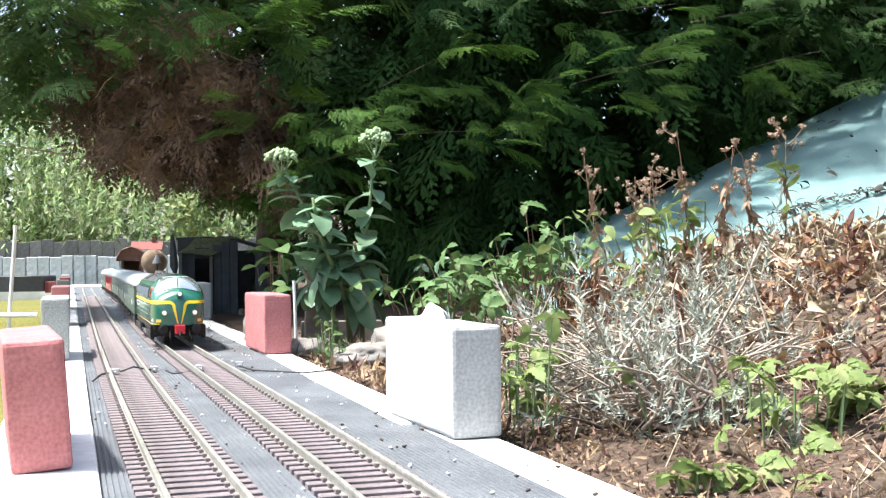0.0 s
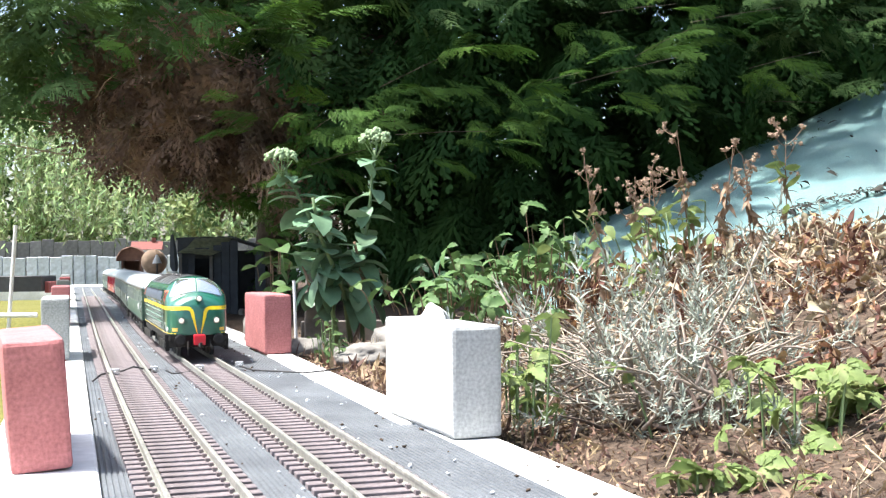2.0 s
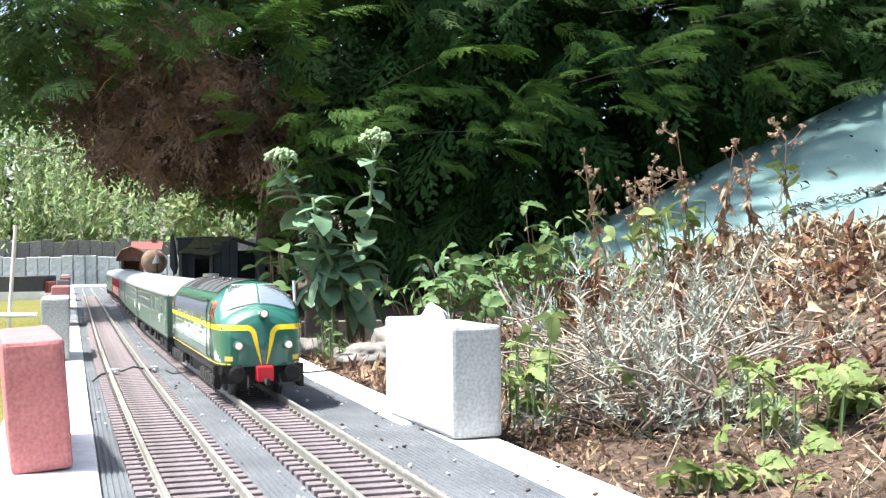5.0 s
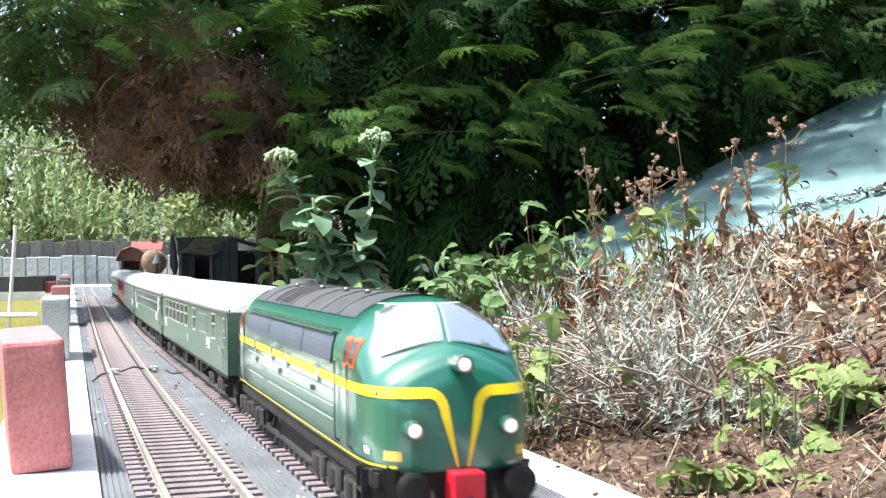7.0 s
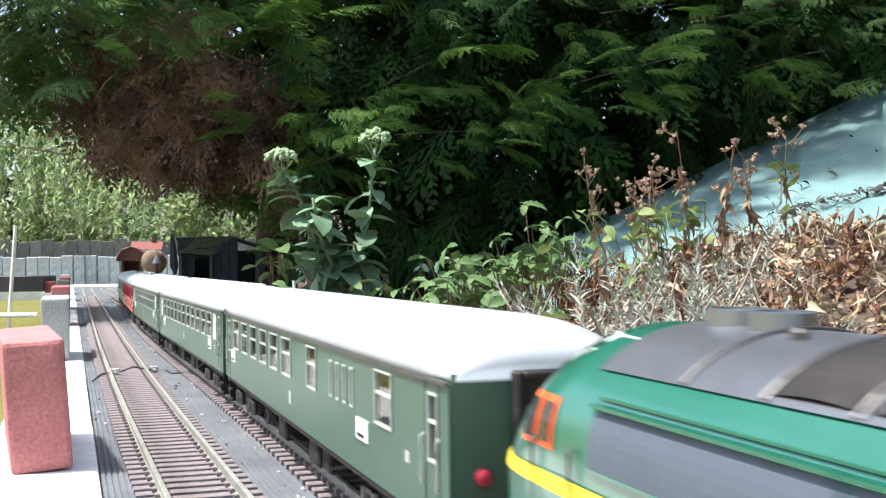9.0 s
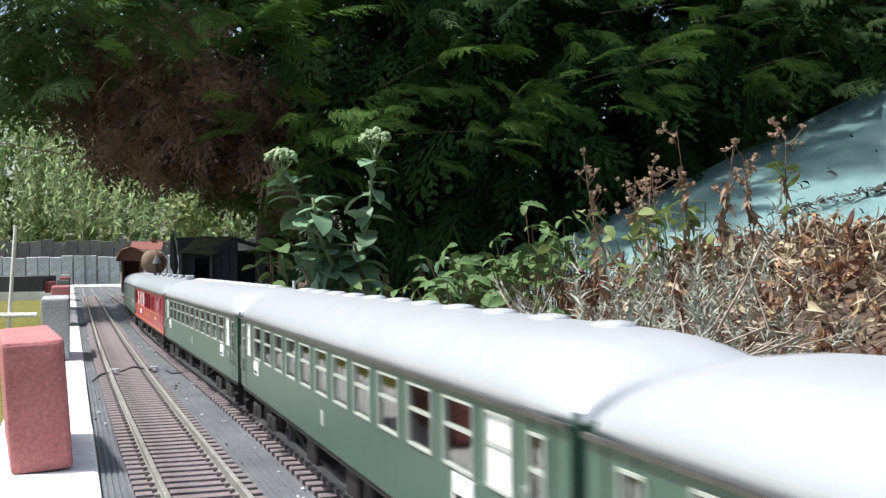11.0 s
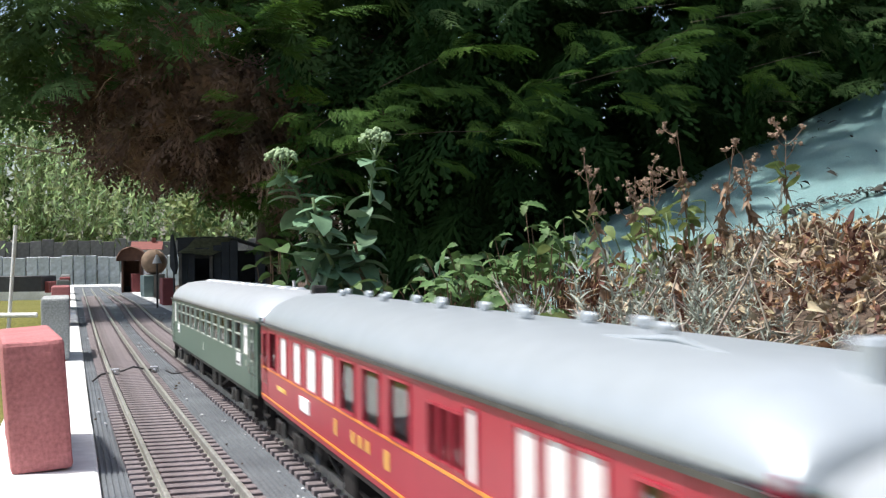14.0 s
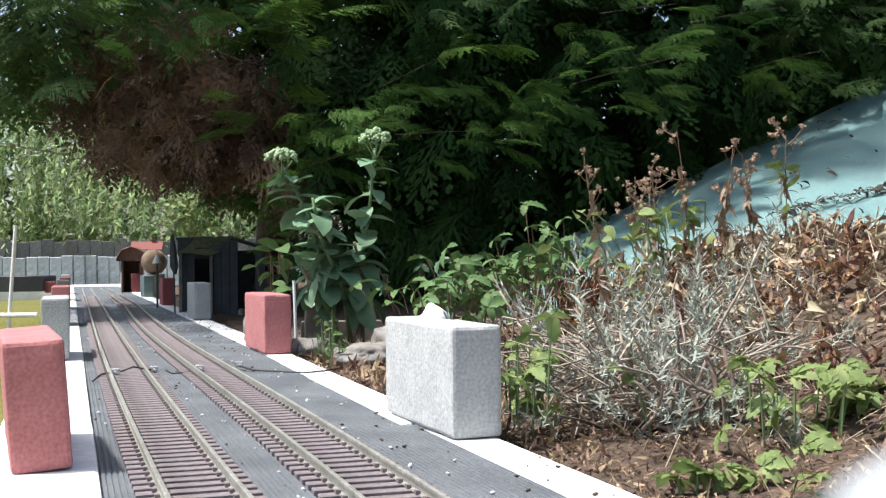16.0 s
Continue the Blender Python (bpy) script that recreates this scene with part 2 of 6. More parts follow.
def build_blocks():
    # beside the flower bed: outer face flush with the edging
    for i, (mat, p, w, high, label) in enumerate((
            (PALE_BLOCK, 0.0195, 0.240, 0.0955, "pale grey concrete paving block standing on its long edge"),
            (RED_BLOCK, 0.0165, 1.218, 0.098, "pinkish red concrete paving block standing on its long edge"),
            (GREY_BLOCK, 0.028, 2.47, 0.098, "grey concrete paving block standing beside the dark shed"),
            (DARK_RED_BLOCK, 0.028, 3.60, 0.098, "dark red concrete paving block standing on its long edge"),
            (TEAL_BLOCK, 0.028, 4.74, 0.098, "greenish grey concrete paving block standing on its long edge"),
            (DARK_RED_BLOCK, 0.024, 5.75, 0.098, "dark red concrete paving block near the brown shelter"),
            (GREY_BLOCK, 0.013, 6.66, 0.098, "grey concrete paving block at the far bend"))):
        paver(mat, 0.20, 0.0455, high, stand(p, w, (1.5, 1.0, 0, -1, 1, 0, 1)[i]), label, i + 1)
    for i, (mat, p, w, label) in enumerate((
            (RED_BLOCK, -0.3295, 0.2066, "pinkish red concrete paving block with chipped corners"),
            (GREY_BLOCK, -0.333, 1.25, "grey concrete paving block on the lawn side edging"),
            (RED_BLOCK, -0.333, 2.32, "red concrete paving block on the lawn side edging"),
            (GREY_BLOCK, -0.333, 3.45, "grey concrete paving block on the lawn side edging"),
            (DARK_RED_BLOCK, -0.333, 4.45, "dark red concrete paving block on the lawn side edging"),
            (GREY_BLOCK, -0.335, 5.6, "grey concrete paving block near the far end"))):
        paver(mat, 0.20, 0.0435, (0.0965, 0.098, 0.098, 0.098, 0.098, 0.098)[i], stand(p, w, (4, 0, 0, 1, 0, 0)[i], (-3.6, 0, 0, 0, 0, 0)[i]), label, i + 11)


build_blocks()


# ---- the flower bed: soil mound ----
def smooth(a, b, x):
    t = min(max((x - a) / (b - a), 0), 1)
    return t * t * (3 - 2 * t)


def soil_z(p, w):
    """Height of the flower bed at p metres from the edging, w metres along it."""
    rise = 0.165 * smooth(0.05, 0.62, p) * (1 - 0.80 * smooth(0.75, 1.35, w))
    rise -= 0.5 * (1 - (1 - smooth(3.4, 4.9, p)) * smooth(-6.8, -6.2, w) * (1 - smooth(7.4, 8.0, w)))
    return -0.012 + rise + 0.012 * noise.noise((p * 6, w * 6, 0)) * smooth(0.0, 0.1, p) + 0.006 * noise.noise((p * 25, w * 25, 5))


def on_soil(p, w, dz=0.0):
    """p counts from the outer edge of the edging."""
    return bed(p + 0.046, w, soil_z(p, w) + dz)


def build_soil():
    bm = bmesh.new()
    ws = np.concatenate([np.linspace(-6.8, -1.6, 40), np.linspace(-1.56, 8.0, 236)])
    ps = np.concatenate([(-0.020, -0.010), 5.0 * np.linspace(0, 1, 150) ** 2 + 0.001])
    rows = [[bm.verts.new(on_soil(p, w)) for p in ps] for w in ws]
    for r, q in zip(rows, rows[1:]):
        for j in range(len(ps) - 1):
            bm.faces.new((r[j], r[j + 1], q[j + 1], q[j]))
    tagged(part("flower_bed_soil", bm, SOIL, smooth=True), "dry brown soil mound with crumbs and litter", "soil", kind="structure")


build_soil()


def build_netting():
    """The bank under shade netting, with sagging folds."""
    bm = bmesh.new()
    A, B, C, D = Vector((0.10, 2.3, 0.02)), Vector((1.9, 1.75, 0.27)), Vector((0.375, 3.4, 0.222)), Vector((1.85, 3.4, 0.93))
    n, m = 90, 50
    rows = []
    for i in range(m + 1):
        v = i / m
        row = []
        for j in range(n + 1):
            u = j / n
            p = (A * (1 - u) + B * u) * (1 - v) + (C * (1 - u) + D * u) * v
            fold = 0.005 * math.sin(v * 9 + 2 * u) + 0.006 * noise.noise((u * 4, v * 7, 0)) + 0.004 * noise.noise((u * 30, v * 6, 3))
            p += Vector((0, -0.4, 0.9)) * fold
            row.append(bm.verts.new(p))
        rows.append(row)
    for r, q in zip(rows, rows[1:]):
        for j in range(n):
            bm.faces.new((r[j], r[j + 1], q[j + 1], q[j]))
    # the cloth hangs to the soil along its edges
    edge = [rows[i][0] for i in range(m, -1, -1)] + rows[0][1:] + [rows[i][n] for i in range(1, m + 1)]
    foot = [bm.verts.new((v.co.x, v.co.y, -0.05)) for v in edge]
    for i in range(len(edge) - 1):
        bm.faces.new((edge[i], edge[i + 1], foot[i + 1], foot[i]))
    bmesh.ops.solidify(bm, geom=list(bm.faces), thickness=0.003)
    tagged(part("shade_netting", bm, NETTING, smooth=True), "faded blue-green shade netting stretched over the bank", "netting", kind="structure")


build_netting()


# ---- trees ----
def frond_arrays(seed, length=0.22, droop=0.35, side=9, dense=5, w=0.0042):
    """A flat conifer spray: an axis, side shoots on both sides, scale-like branchlets on each. Triangles as arrays."""
    rng = random.Random(seed)
    V, Fc = [], []

    def leaf(p, d, ln, wd, up):
        s = d.cross(up).normalized() * wd
        i = len(V)
        V.extend((p - s * 0.6, p + s * 0.6, p + d * ln * 0.6 + s, p + d * ln, p + d * ln * 0.6 - s))
        Fc.extend(((i, i + 1, i + 2), (i, i + 2, i + 4), (i + 4, i + 2, i + 3)))

    up = Vector((0, 0, 1))
    for i in range(side * 2):
        f = (i + 1) / (side * 2 + 1)
        sgn = 1 if i % 2 else -1
        x = f * length
        root = Vector((x, 0, -droop * x * x / length))
        ln = length * (0.52 * (1 - f) ** 0.8 + 0.09) * rng.uniform(0.5, 1.3) * min(1, 0.45 + f * 3)
        ang = sgn * radians(rng.uniform(28, 48))
        d = Vector((math.cos(ang), math.sin(ang), -0.15 - droop * f)).normalized()
        leaf(root, d, ln, w * 0.55, up)
        for k in range(dense):
            g = (k + 0.7) / dense
            q = root + d * ln * g - Vector((0, 0, 0.25 * ln * g * g))
            for s2 in (-1, 1):
                a2 = ang + s2 * radians(rng.uniform(20, 38))
                d2 = Vector((math.cos(a2), math.sin(a2), -0.35 - rng.uniform(0, 0.2))).normalized()
                leaf(q, d2, (ln * 0.36 * (1.15 - g) + 0.006) * rng.uniform(0.6, 1.25), w, up)
        leaf(root + d * ln * 0.9 - Vector((0, 0, 0.2 * ln)), d, ln * 0.2, w, up)
    leaf(Vector((0, 0, 0)), Vector((1, 0, -droop * 0.6)).normalized(), length * 1.02, w * 0.5, up)
    return np.array(V), np.array(Fc)


def scatter(name, kinds, places, mat, parent=None, label=""):
    """One mesh of many sprays or leaves: each place is (kind, 4x4 matrix as numpy)."""
    Vs, Fs, n = [], [], 0
    for k, M in places:
        v, f = kinds[k]
        Vs.append(v @ M[:3, :3].T + M[:3, 3])
        Fs.append(f + n)
        n += len(v)
    V, Fc = np.concatenate(Vs), np.concatenate(Fs)
    me = bpy.data.meshes.new(name)
    k = Fc.shape[1]
    me.vertices.add(len(V))
    me.vertices.foreach_set("co", V.ravel())
    me.loops.add(Fc.size)
    me.loops.foreach_set("vertex_index", Fc.ravel().astype(np.int32))
    me.polygons.add(len(Fc))
    me.polygons.foreach_set("loop_start", np.arange(0, Fc.size, k, dtype=np.int32))
    me.materials.append(mat)
    me.update(calc_edges=True)
    ob = new(name, me)
    ob.parent = parent
    return tagged(ob, label)


def place(x, y, z, yaw, pitch, roll, size):
    m = Matrix.LocRotScale((x, y, z), Euler((radians(roll), radians(pitch), radians(yaw)), "XYZ"), (size, size, size))
    return np.array(m)


FRONDS = [frond_arrays(i, droop=0.12 + 0.09 * i, side=7 + i % 3, dense=7, w=0.0026) for i in range(5)] + [frond_arrays(20 + i, side=6, dense=4, w=0.0042, droop=0.3 + 0.1 * i) for i in range(4)]
DEAD_TWIG = material("dead_twig", (0.33, 0.23, 0.17), 0.9, scale=60, vary=0.3)
FRONT_TREE = pose(-0.45, 4.6, LAWN_Z)


def build_conifer():
    tree = tagged(empty("conifer_tree", FRONT_TREE), "large dark green cypress with drooping flat sprays and dead brown inside", "tree")
    inv = tree.matrix_basis.inverted()
    bm = bmesh.new()
    tube(bm, [inv @ Vector(p) for p in ((-0.62, 4.6, LAWN_Z), (-0.66, 4.6, 0.2), (-0.60, 4.65, 0.8), (-0.5, 4.7, 2.2), (-0.5, 4.7, 4.5))], 0.10, 0.05, 10)
    part("trunk", bm, BARK, tree, smooth=True)
    rng = random.Random(5)
    for i in range(46):
        z = rng.uniform(0.5, 2.2)
        a = rng.uniform(math.pi * 0.75, math.pi * 2.1)
        L = rng.uniform(0.45, 0.95)
        p0 = Vector((-0.60, 4.65, z))
        pts = [inv @ (p0 + Vector((math.cos(a) * L * f, math.sin(a) * L * f, 0.25 * L * f - 0.45 * L * f * f))) for f in (0, 0.3, 0.6, 0.85, 1)]
        part("limb", tube(bmesh.new(), pts, 0.018, 0.003, 5), BARK, tree, smooth=True)
    places = {"deep": [], "lit": [], "dead": [], "mid": []}

    def add(kind, x, y, z, yaw, pitch, roll, size, fine=False):
        p = inv @ Vector((x, y, z))
        places[kind].append((rng.randrange(5) if fine else 5 + rng.randrange(4), place(p.x, p.y, p.z, yaw, pitch, roll, size)))

    def low_at(x):
        """Underside of the crown: high over the lawn, down to the soil behind the flower bed."""
        return float(np.interp(x, (-2.0, -1.4, -1.08, -0.85, -0.58, -0.45, -0.1, 0.4, 3), (0.95, 0.64, 0.47, 0.43, 0.40, 0.12, 0.10, 0.06, 0.3)))

    n = 0
    while n < 3500:
        x, y = rng.uniform(-1.75, 2.9), rng.uniform(3.3, 5.6)
        if x < -1.0 and rng.random() > 0.6:
            continue
        low = low_at(x)
        z = low + 0.10 + (1.75 - low) * rng.random() ** 1.25
        if -1.15 < x < -0.50 and z < 0.90 and y < 4.4:
            continue
        n += 1
        # left and upper sprays take the paler tone, standing in for more light
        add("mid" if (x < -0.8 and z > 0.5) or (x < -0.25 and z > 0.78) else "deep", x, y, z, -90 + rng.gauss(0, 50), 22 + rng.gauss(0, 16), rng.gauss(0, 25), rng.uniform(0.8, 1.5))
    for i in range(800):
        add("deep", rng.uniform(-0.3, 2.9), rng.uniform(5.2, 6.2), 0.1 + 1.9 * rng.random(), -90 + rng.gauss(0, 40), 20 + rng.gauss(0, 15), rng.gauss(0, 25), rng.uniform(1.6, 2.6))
    # unseen sprays added over the crown, a roof that keeps the inside dark
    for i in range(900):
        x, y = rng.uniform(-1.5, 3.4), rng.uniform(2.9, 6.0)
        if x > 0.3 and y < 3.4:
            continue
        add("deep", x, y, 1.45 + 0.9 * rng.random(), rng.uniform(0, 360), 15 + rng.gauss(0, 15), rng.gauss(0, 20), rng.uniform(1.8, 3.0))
    # dead brown inside, seen from below
    for i in range(620):
        x, y = rng.uniform(-1.12, -0.50), rng.uniform(3.35, 4.6)
        z = low_at(x) + 0.075 + 0.36 * rng.random()
        add("dead", x, y, z, -90 + rng.gauss(0, 80), 20 + rng.gauss(0, 25), rng.gauss(0, 40), rng.uniform(0.5, 0.95))

    for i in range(90):
        p = Vector((rng.uniform(-1.1, -0.5), rng.uniform(3.3, 4.2), rng.uniform(0.45, 0.85)))
        q = p + Vector((rng.gauss(-0.05, 0.12), rng.gauss(-0.05, 0.06), rng.gauss(-0.01, 0.05)))
        part("dead_twig", tube(bmesh.new(), [inv @ p, inv @ (p.lerp(q, 0.5) + Vector((0, 0, 0.012))), inv @ q], 0.0022, 0.0009, 4), DEAD_TWIG, tree)

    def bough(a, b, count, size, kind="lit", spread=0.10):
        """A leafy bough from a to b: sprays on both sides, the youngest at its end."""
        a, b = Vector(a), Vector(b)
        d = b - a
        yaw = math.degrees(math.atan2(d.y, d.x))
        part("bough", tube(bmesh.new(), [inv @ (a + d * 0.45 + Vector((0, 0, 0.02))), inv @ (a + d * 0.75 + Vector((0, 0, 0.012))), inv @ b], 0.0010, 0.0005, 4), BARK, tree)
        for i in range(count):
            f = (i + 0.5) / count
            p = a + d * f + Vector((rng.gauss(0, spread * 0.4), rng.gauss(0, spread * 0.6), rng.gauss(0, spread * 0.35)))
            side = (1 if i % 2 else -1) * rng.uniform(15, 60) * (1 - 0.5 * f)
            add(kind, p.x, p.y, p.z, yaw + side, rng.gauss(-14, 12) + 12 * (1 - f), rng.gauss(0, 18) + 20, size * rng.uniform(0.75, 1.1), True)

    # lit boughs that reach out over the flower bed; their brighter colour imitates sunlight
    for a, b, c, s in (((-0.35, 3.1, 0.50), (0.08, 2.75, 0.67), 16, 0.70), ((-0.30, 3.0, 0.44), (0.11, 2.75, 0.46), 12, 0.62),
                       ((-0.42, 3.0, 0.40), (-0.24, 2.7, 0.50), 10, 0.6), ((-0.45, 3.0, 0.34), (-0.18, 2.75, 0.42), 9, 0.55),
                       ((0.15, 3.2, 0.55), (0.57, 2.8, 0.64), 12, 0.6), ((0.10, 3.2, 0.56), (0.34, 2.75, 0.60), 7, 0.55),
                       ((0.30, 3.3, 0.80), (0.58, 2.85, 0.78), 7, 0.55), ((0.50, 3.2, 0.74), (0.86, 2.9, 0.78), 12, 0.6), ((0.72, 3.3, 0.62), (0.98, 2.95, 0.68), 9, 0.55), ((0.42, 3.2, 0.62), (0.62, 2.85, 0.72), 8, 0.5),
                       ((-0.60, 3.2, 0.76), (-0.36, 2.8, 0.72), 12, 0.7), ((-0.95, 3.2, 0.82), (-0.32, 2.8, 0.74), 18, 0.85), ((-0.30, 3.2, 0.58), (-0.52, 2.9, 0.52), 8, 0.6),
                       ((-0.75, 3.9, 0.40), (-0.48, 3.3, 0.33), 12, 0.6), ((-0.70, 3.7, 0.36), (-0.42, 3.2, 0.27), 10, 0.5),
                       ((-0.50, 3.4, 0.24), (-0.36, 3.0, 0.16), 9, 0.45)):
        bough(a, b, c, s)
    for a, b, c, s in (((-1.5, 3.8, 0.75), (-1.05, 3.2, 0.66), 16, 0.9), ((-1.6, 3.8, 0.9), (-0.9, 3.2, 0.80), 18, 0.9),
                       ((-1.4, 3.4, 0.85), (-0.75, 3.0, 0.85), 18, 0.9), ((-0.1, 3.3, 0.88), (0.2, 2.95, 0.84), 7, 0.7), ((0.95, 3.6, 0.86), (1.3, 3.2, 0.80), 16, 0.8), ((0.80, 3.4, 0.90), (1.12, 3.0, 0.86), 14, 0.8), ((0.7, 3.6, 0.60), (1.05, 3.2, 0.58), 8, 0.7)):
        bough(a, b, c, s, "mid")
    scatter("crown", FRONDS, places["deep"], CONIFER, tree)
    scatter("outer_sprays", FRONDS, places["mid"], CONIFER_LIT_OUTER, tree, "mid green drooping sprays at the crown's edge, painted paler for the light")
    scatter("young_sprays", FRONDS, places["lit"], CONIFER_LIT_TIP, tree, "young sprays painted a brighter green where they catch the light")
    scatter("dead_sprays", FRONDS, places["dead"], DEAD_SPRAY, tree, "dead rust-brown sprays inside the crown")


build_conifer()


# ---- the train ----
def track_pose(s_mid, base):
    """A vehicle's pose with its middle at s_mid, on bogies base apart; it runs towards smaller s."""
    a, b = on_track(s_mid - base / 2), on_track(s_mid + base / 2)
    m = (a + b) / 2
    d = a - b
    return Matrix.Translation(m) @ pose(0, 0, 0, 0, 0, math.degrees(math.atan2(d.y, d.x)))


FRONT_AT = ((0, 2.122), (0.5, 2.048), (1, 1.977), (1.5, 1.906), (2, 1.833), (2.5, 1.760), (3, 1.682), (3.5, 1.595), (4, 1.498), (4.5, 1.388),
            (5, 1.268), (5.5, 1.133), (6, 0.982), (6.5, 0.817), (7, 0.631), (7.5, 0.461), (8, 0.292), (8.5, 0.108), (9, -0.075), (9.5, -0.270),
            (10, -0.480), (10.5, -0.705), (11, -0.940), (11.5, -1.185), (12, -1.425), (12.5, -1.673), (13, -1.945), (13.5, -2.235), (14, -2.585),
            (14.5, -2.965), (15, -3.335), (15.5, -3.720), (16, -4.110))
TRAIN = []       # (thing, distance of its middle behind the engine's lamps, bogie distance)


def loft(bm, sections):
    """Skin through rings of equal length, closed at both ends."""
    rings = [[bm.verts.new(v) for v in ring] for ring in sections]
    k = len(rings[0])
    for a, b in zip(rings, rings[1:]):
        for j in range(k):
            bm.faces.new((a[j], a[(j + 1) % k], b[(j + 1) % k], b[j]))
    bm.faces.new(rings[0][::-1])
    bm.faces.new(rings[-1])
    bmesh.ops.recalc_face_normals(bm, faces=bm.faces[:])
    return bm


# ---- paint and fittings of the train ----
ENGINE_GREEN = material("engine_green_enamel", (0.008, 0.105, 0.066), 0.36, scale=60, vary=0.06, second=(0.010, 0.115, 0.072), bump=0.02, spec=0.5, coat=0.85)
COACH_GREEN = material("coach_green_enamel", (0.043, 0.096, 0.067), 0.36, scale=60, vary=0.08, second=(0.050, 0.104, 0.073), bump=0.03)
COACH_RED = material("coach_red_enamel", (0.33, 0.020, 0.040), 0.34, scale=60, vary=0.07, second=(0.36, 0.025, 0.046), bump=0.03)
YELLOW = material("yellow_stripe_paint", (0.88, 0.64, 0.02), 0.35, scale=60, vary=0.06, bump=0)
ORANGE_LINE = material("orange_lining", (0.85, 0.28, 0.03), 0.4, scale=60, vary=0.06, bump=0)
ORANGE_FRAME = material("orange_window_frame", (0.75, 0.11, 0.02), 0.45, scale=60, vary=0.06, bump=0)
SILVER_ROOF = material("silver_roof", (0.47, 0.495, 0.515), 0.36, metal=0.3, scale=90, vary=0.05, second=(0.43, 0.455, 0.475), bump=0.02)
GREY_ROOF = material("grey_roof", (0.38, 0.415, 0.435), 0.36, metal=0.3, scale=90, vary=0.06, second=(0.35, 0.385, 0.405), bump=0.02)
DARK_ROOF = material("dark_engine_roof", (0.34, 0.35, 0.36), 0.34, metal=0.92, scale=90, vary=0.12, second=(0.28, 0.29, 0.30), bump=0.02)
PANEL_GREY = material("grey_grille_panel", (0.065, 0.080, 0.105), 0.6, scale=200, vary=0.1, bump=0.1)
LINE_GREEN = material("pale_green_lining", (0.42, 0.58, 0.48), 0.4, scale=60, vary=0.05, bump=0)
BLACK_FRAME = material("black_underframe", (0.012, 0.011, 0.011), 0.6, spec=0.25, scale=150, vary=0.4, second=(0.035, 0.03, 0.027), bump=0.3)
STEEL = material("blackened_steel", (0.16, 0.155, 0.15), 0.4, metal=0.8, scale=150, vary=0.3, bump=0.1)
CHROME = material("silver_trim", (0.75, 0.75, 0.74), 0.25, metal=0.8, scale=150, vary=0.1, bump=0)
FRAME_WHITE = material("pale_window_frame", (0.40, 0.43, 0.38), 0.4, scale=100, vary=0.08, bump=0)
BOX_RED = material("red_coupler_box", (0.62, 0.015, 0.03), 0.35, scale=80, vary=0.1, bump=0)
SEAT_BROWN = material("brown_bench", (0.30, 0.135, 0.07), 0.6, scale=90, vary=0.2, bump=0.1)
LINING_CREAM = material("cream_interior", (0.66, 0.58, 0.48), 0.6, scale=90, vary=0.08, bump=0)
PLATE_WHITE = material("white_plate", (0.80, 0.80, 0.78), 0.5, scale=200, vary=0.05, bump=0)
DARK_GLASS = material("dark_cab_glass", (0.02, 0.024, 0.026), 0.06, scale=10, vary=0.02, bump=0, spec=1.0)
MIRROR_GLASS = material("tinted_reflecting_glass", (0.86, 0.88, 0.87), 0.04, metal=0.9, scale=10, vary=0.05, bump=0)
GOLD = material("gold_lettering", (0.78, 0.5, 0.1), 0.4, scale=200, vary=0.05, bump=0)
LAMP_LENS = glow("lamp_lens", (0.75, 0.68, 0.58), 0.35)


def clear_glass(name, tint, gloss):
    m = bpy.data.materials.new(name)
    m.use_nodes = True
    nt = m.node_tree
    t = nt.nodes.new("ShaderNodeBsdfTransparent")
    t.inputs["Color"].default_value = (*tint, 1)
    s = nt.nodes.new("ShaderNodeBsdfGlossy")
    s.inputs["Roughness"].default_value = 0.03
    x = nt.nodes.new("ShaderNodeMixShader")
    x.inputs["Fac"].default_value = gloss
    nt.links.new(t.outputs[0], x.inputs[1])
    nt.links.new(s.outputs[0], x.inputs[2])
    nt.links.new(x.outputs[0], nt.nodes["Material Output"].inputs["Surface"])
    return m


WINDOW_GLASS = clear_glass("coach_glass", (0.86, 0.88, 0.86), 0.14)


def lathe(bm, profile, m, n=16):
    """A turned piece: (radius, x) along its axis X."""
    rings = []
    for r, x in profile:
        rings.append([bm.verts.new(m @ Vector((x, r * math.cos(2 * math.pi * j / n), r * math.sin(2 * math.pi * j / n)))) for j in range(n)])
    for a, b in zip(rings, rings[1:]):
        for j in range(n):
            bm.faces.new((a[j], a[(j + 1) % n], b[(j + 1) % n], b[j]))
    bm.faces.new(rings[0][::-1])
    bm.faces.new(rings[-1])
    bmesh.ops.recalc_face_normals(bm, faces=bm.faces[:])
    return bm


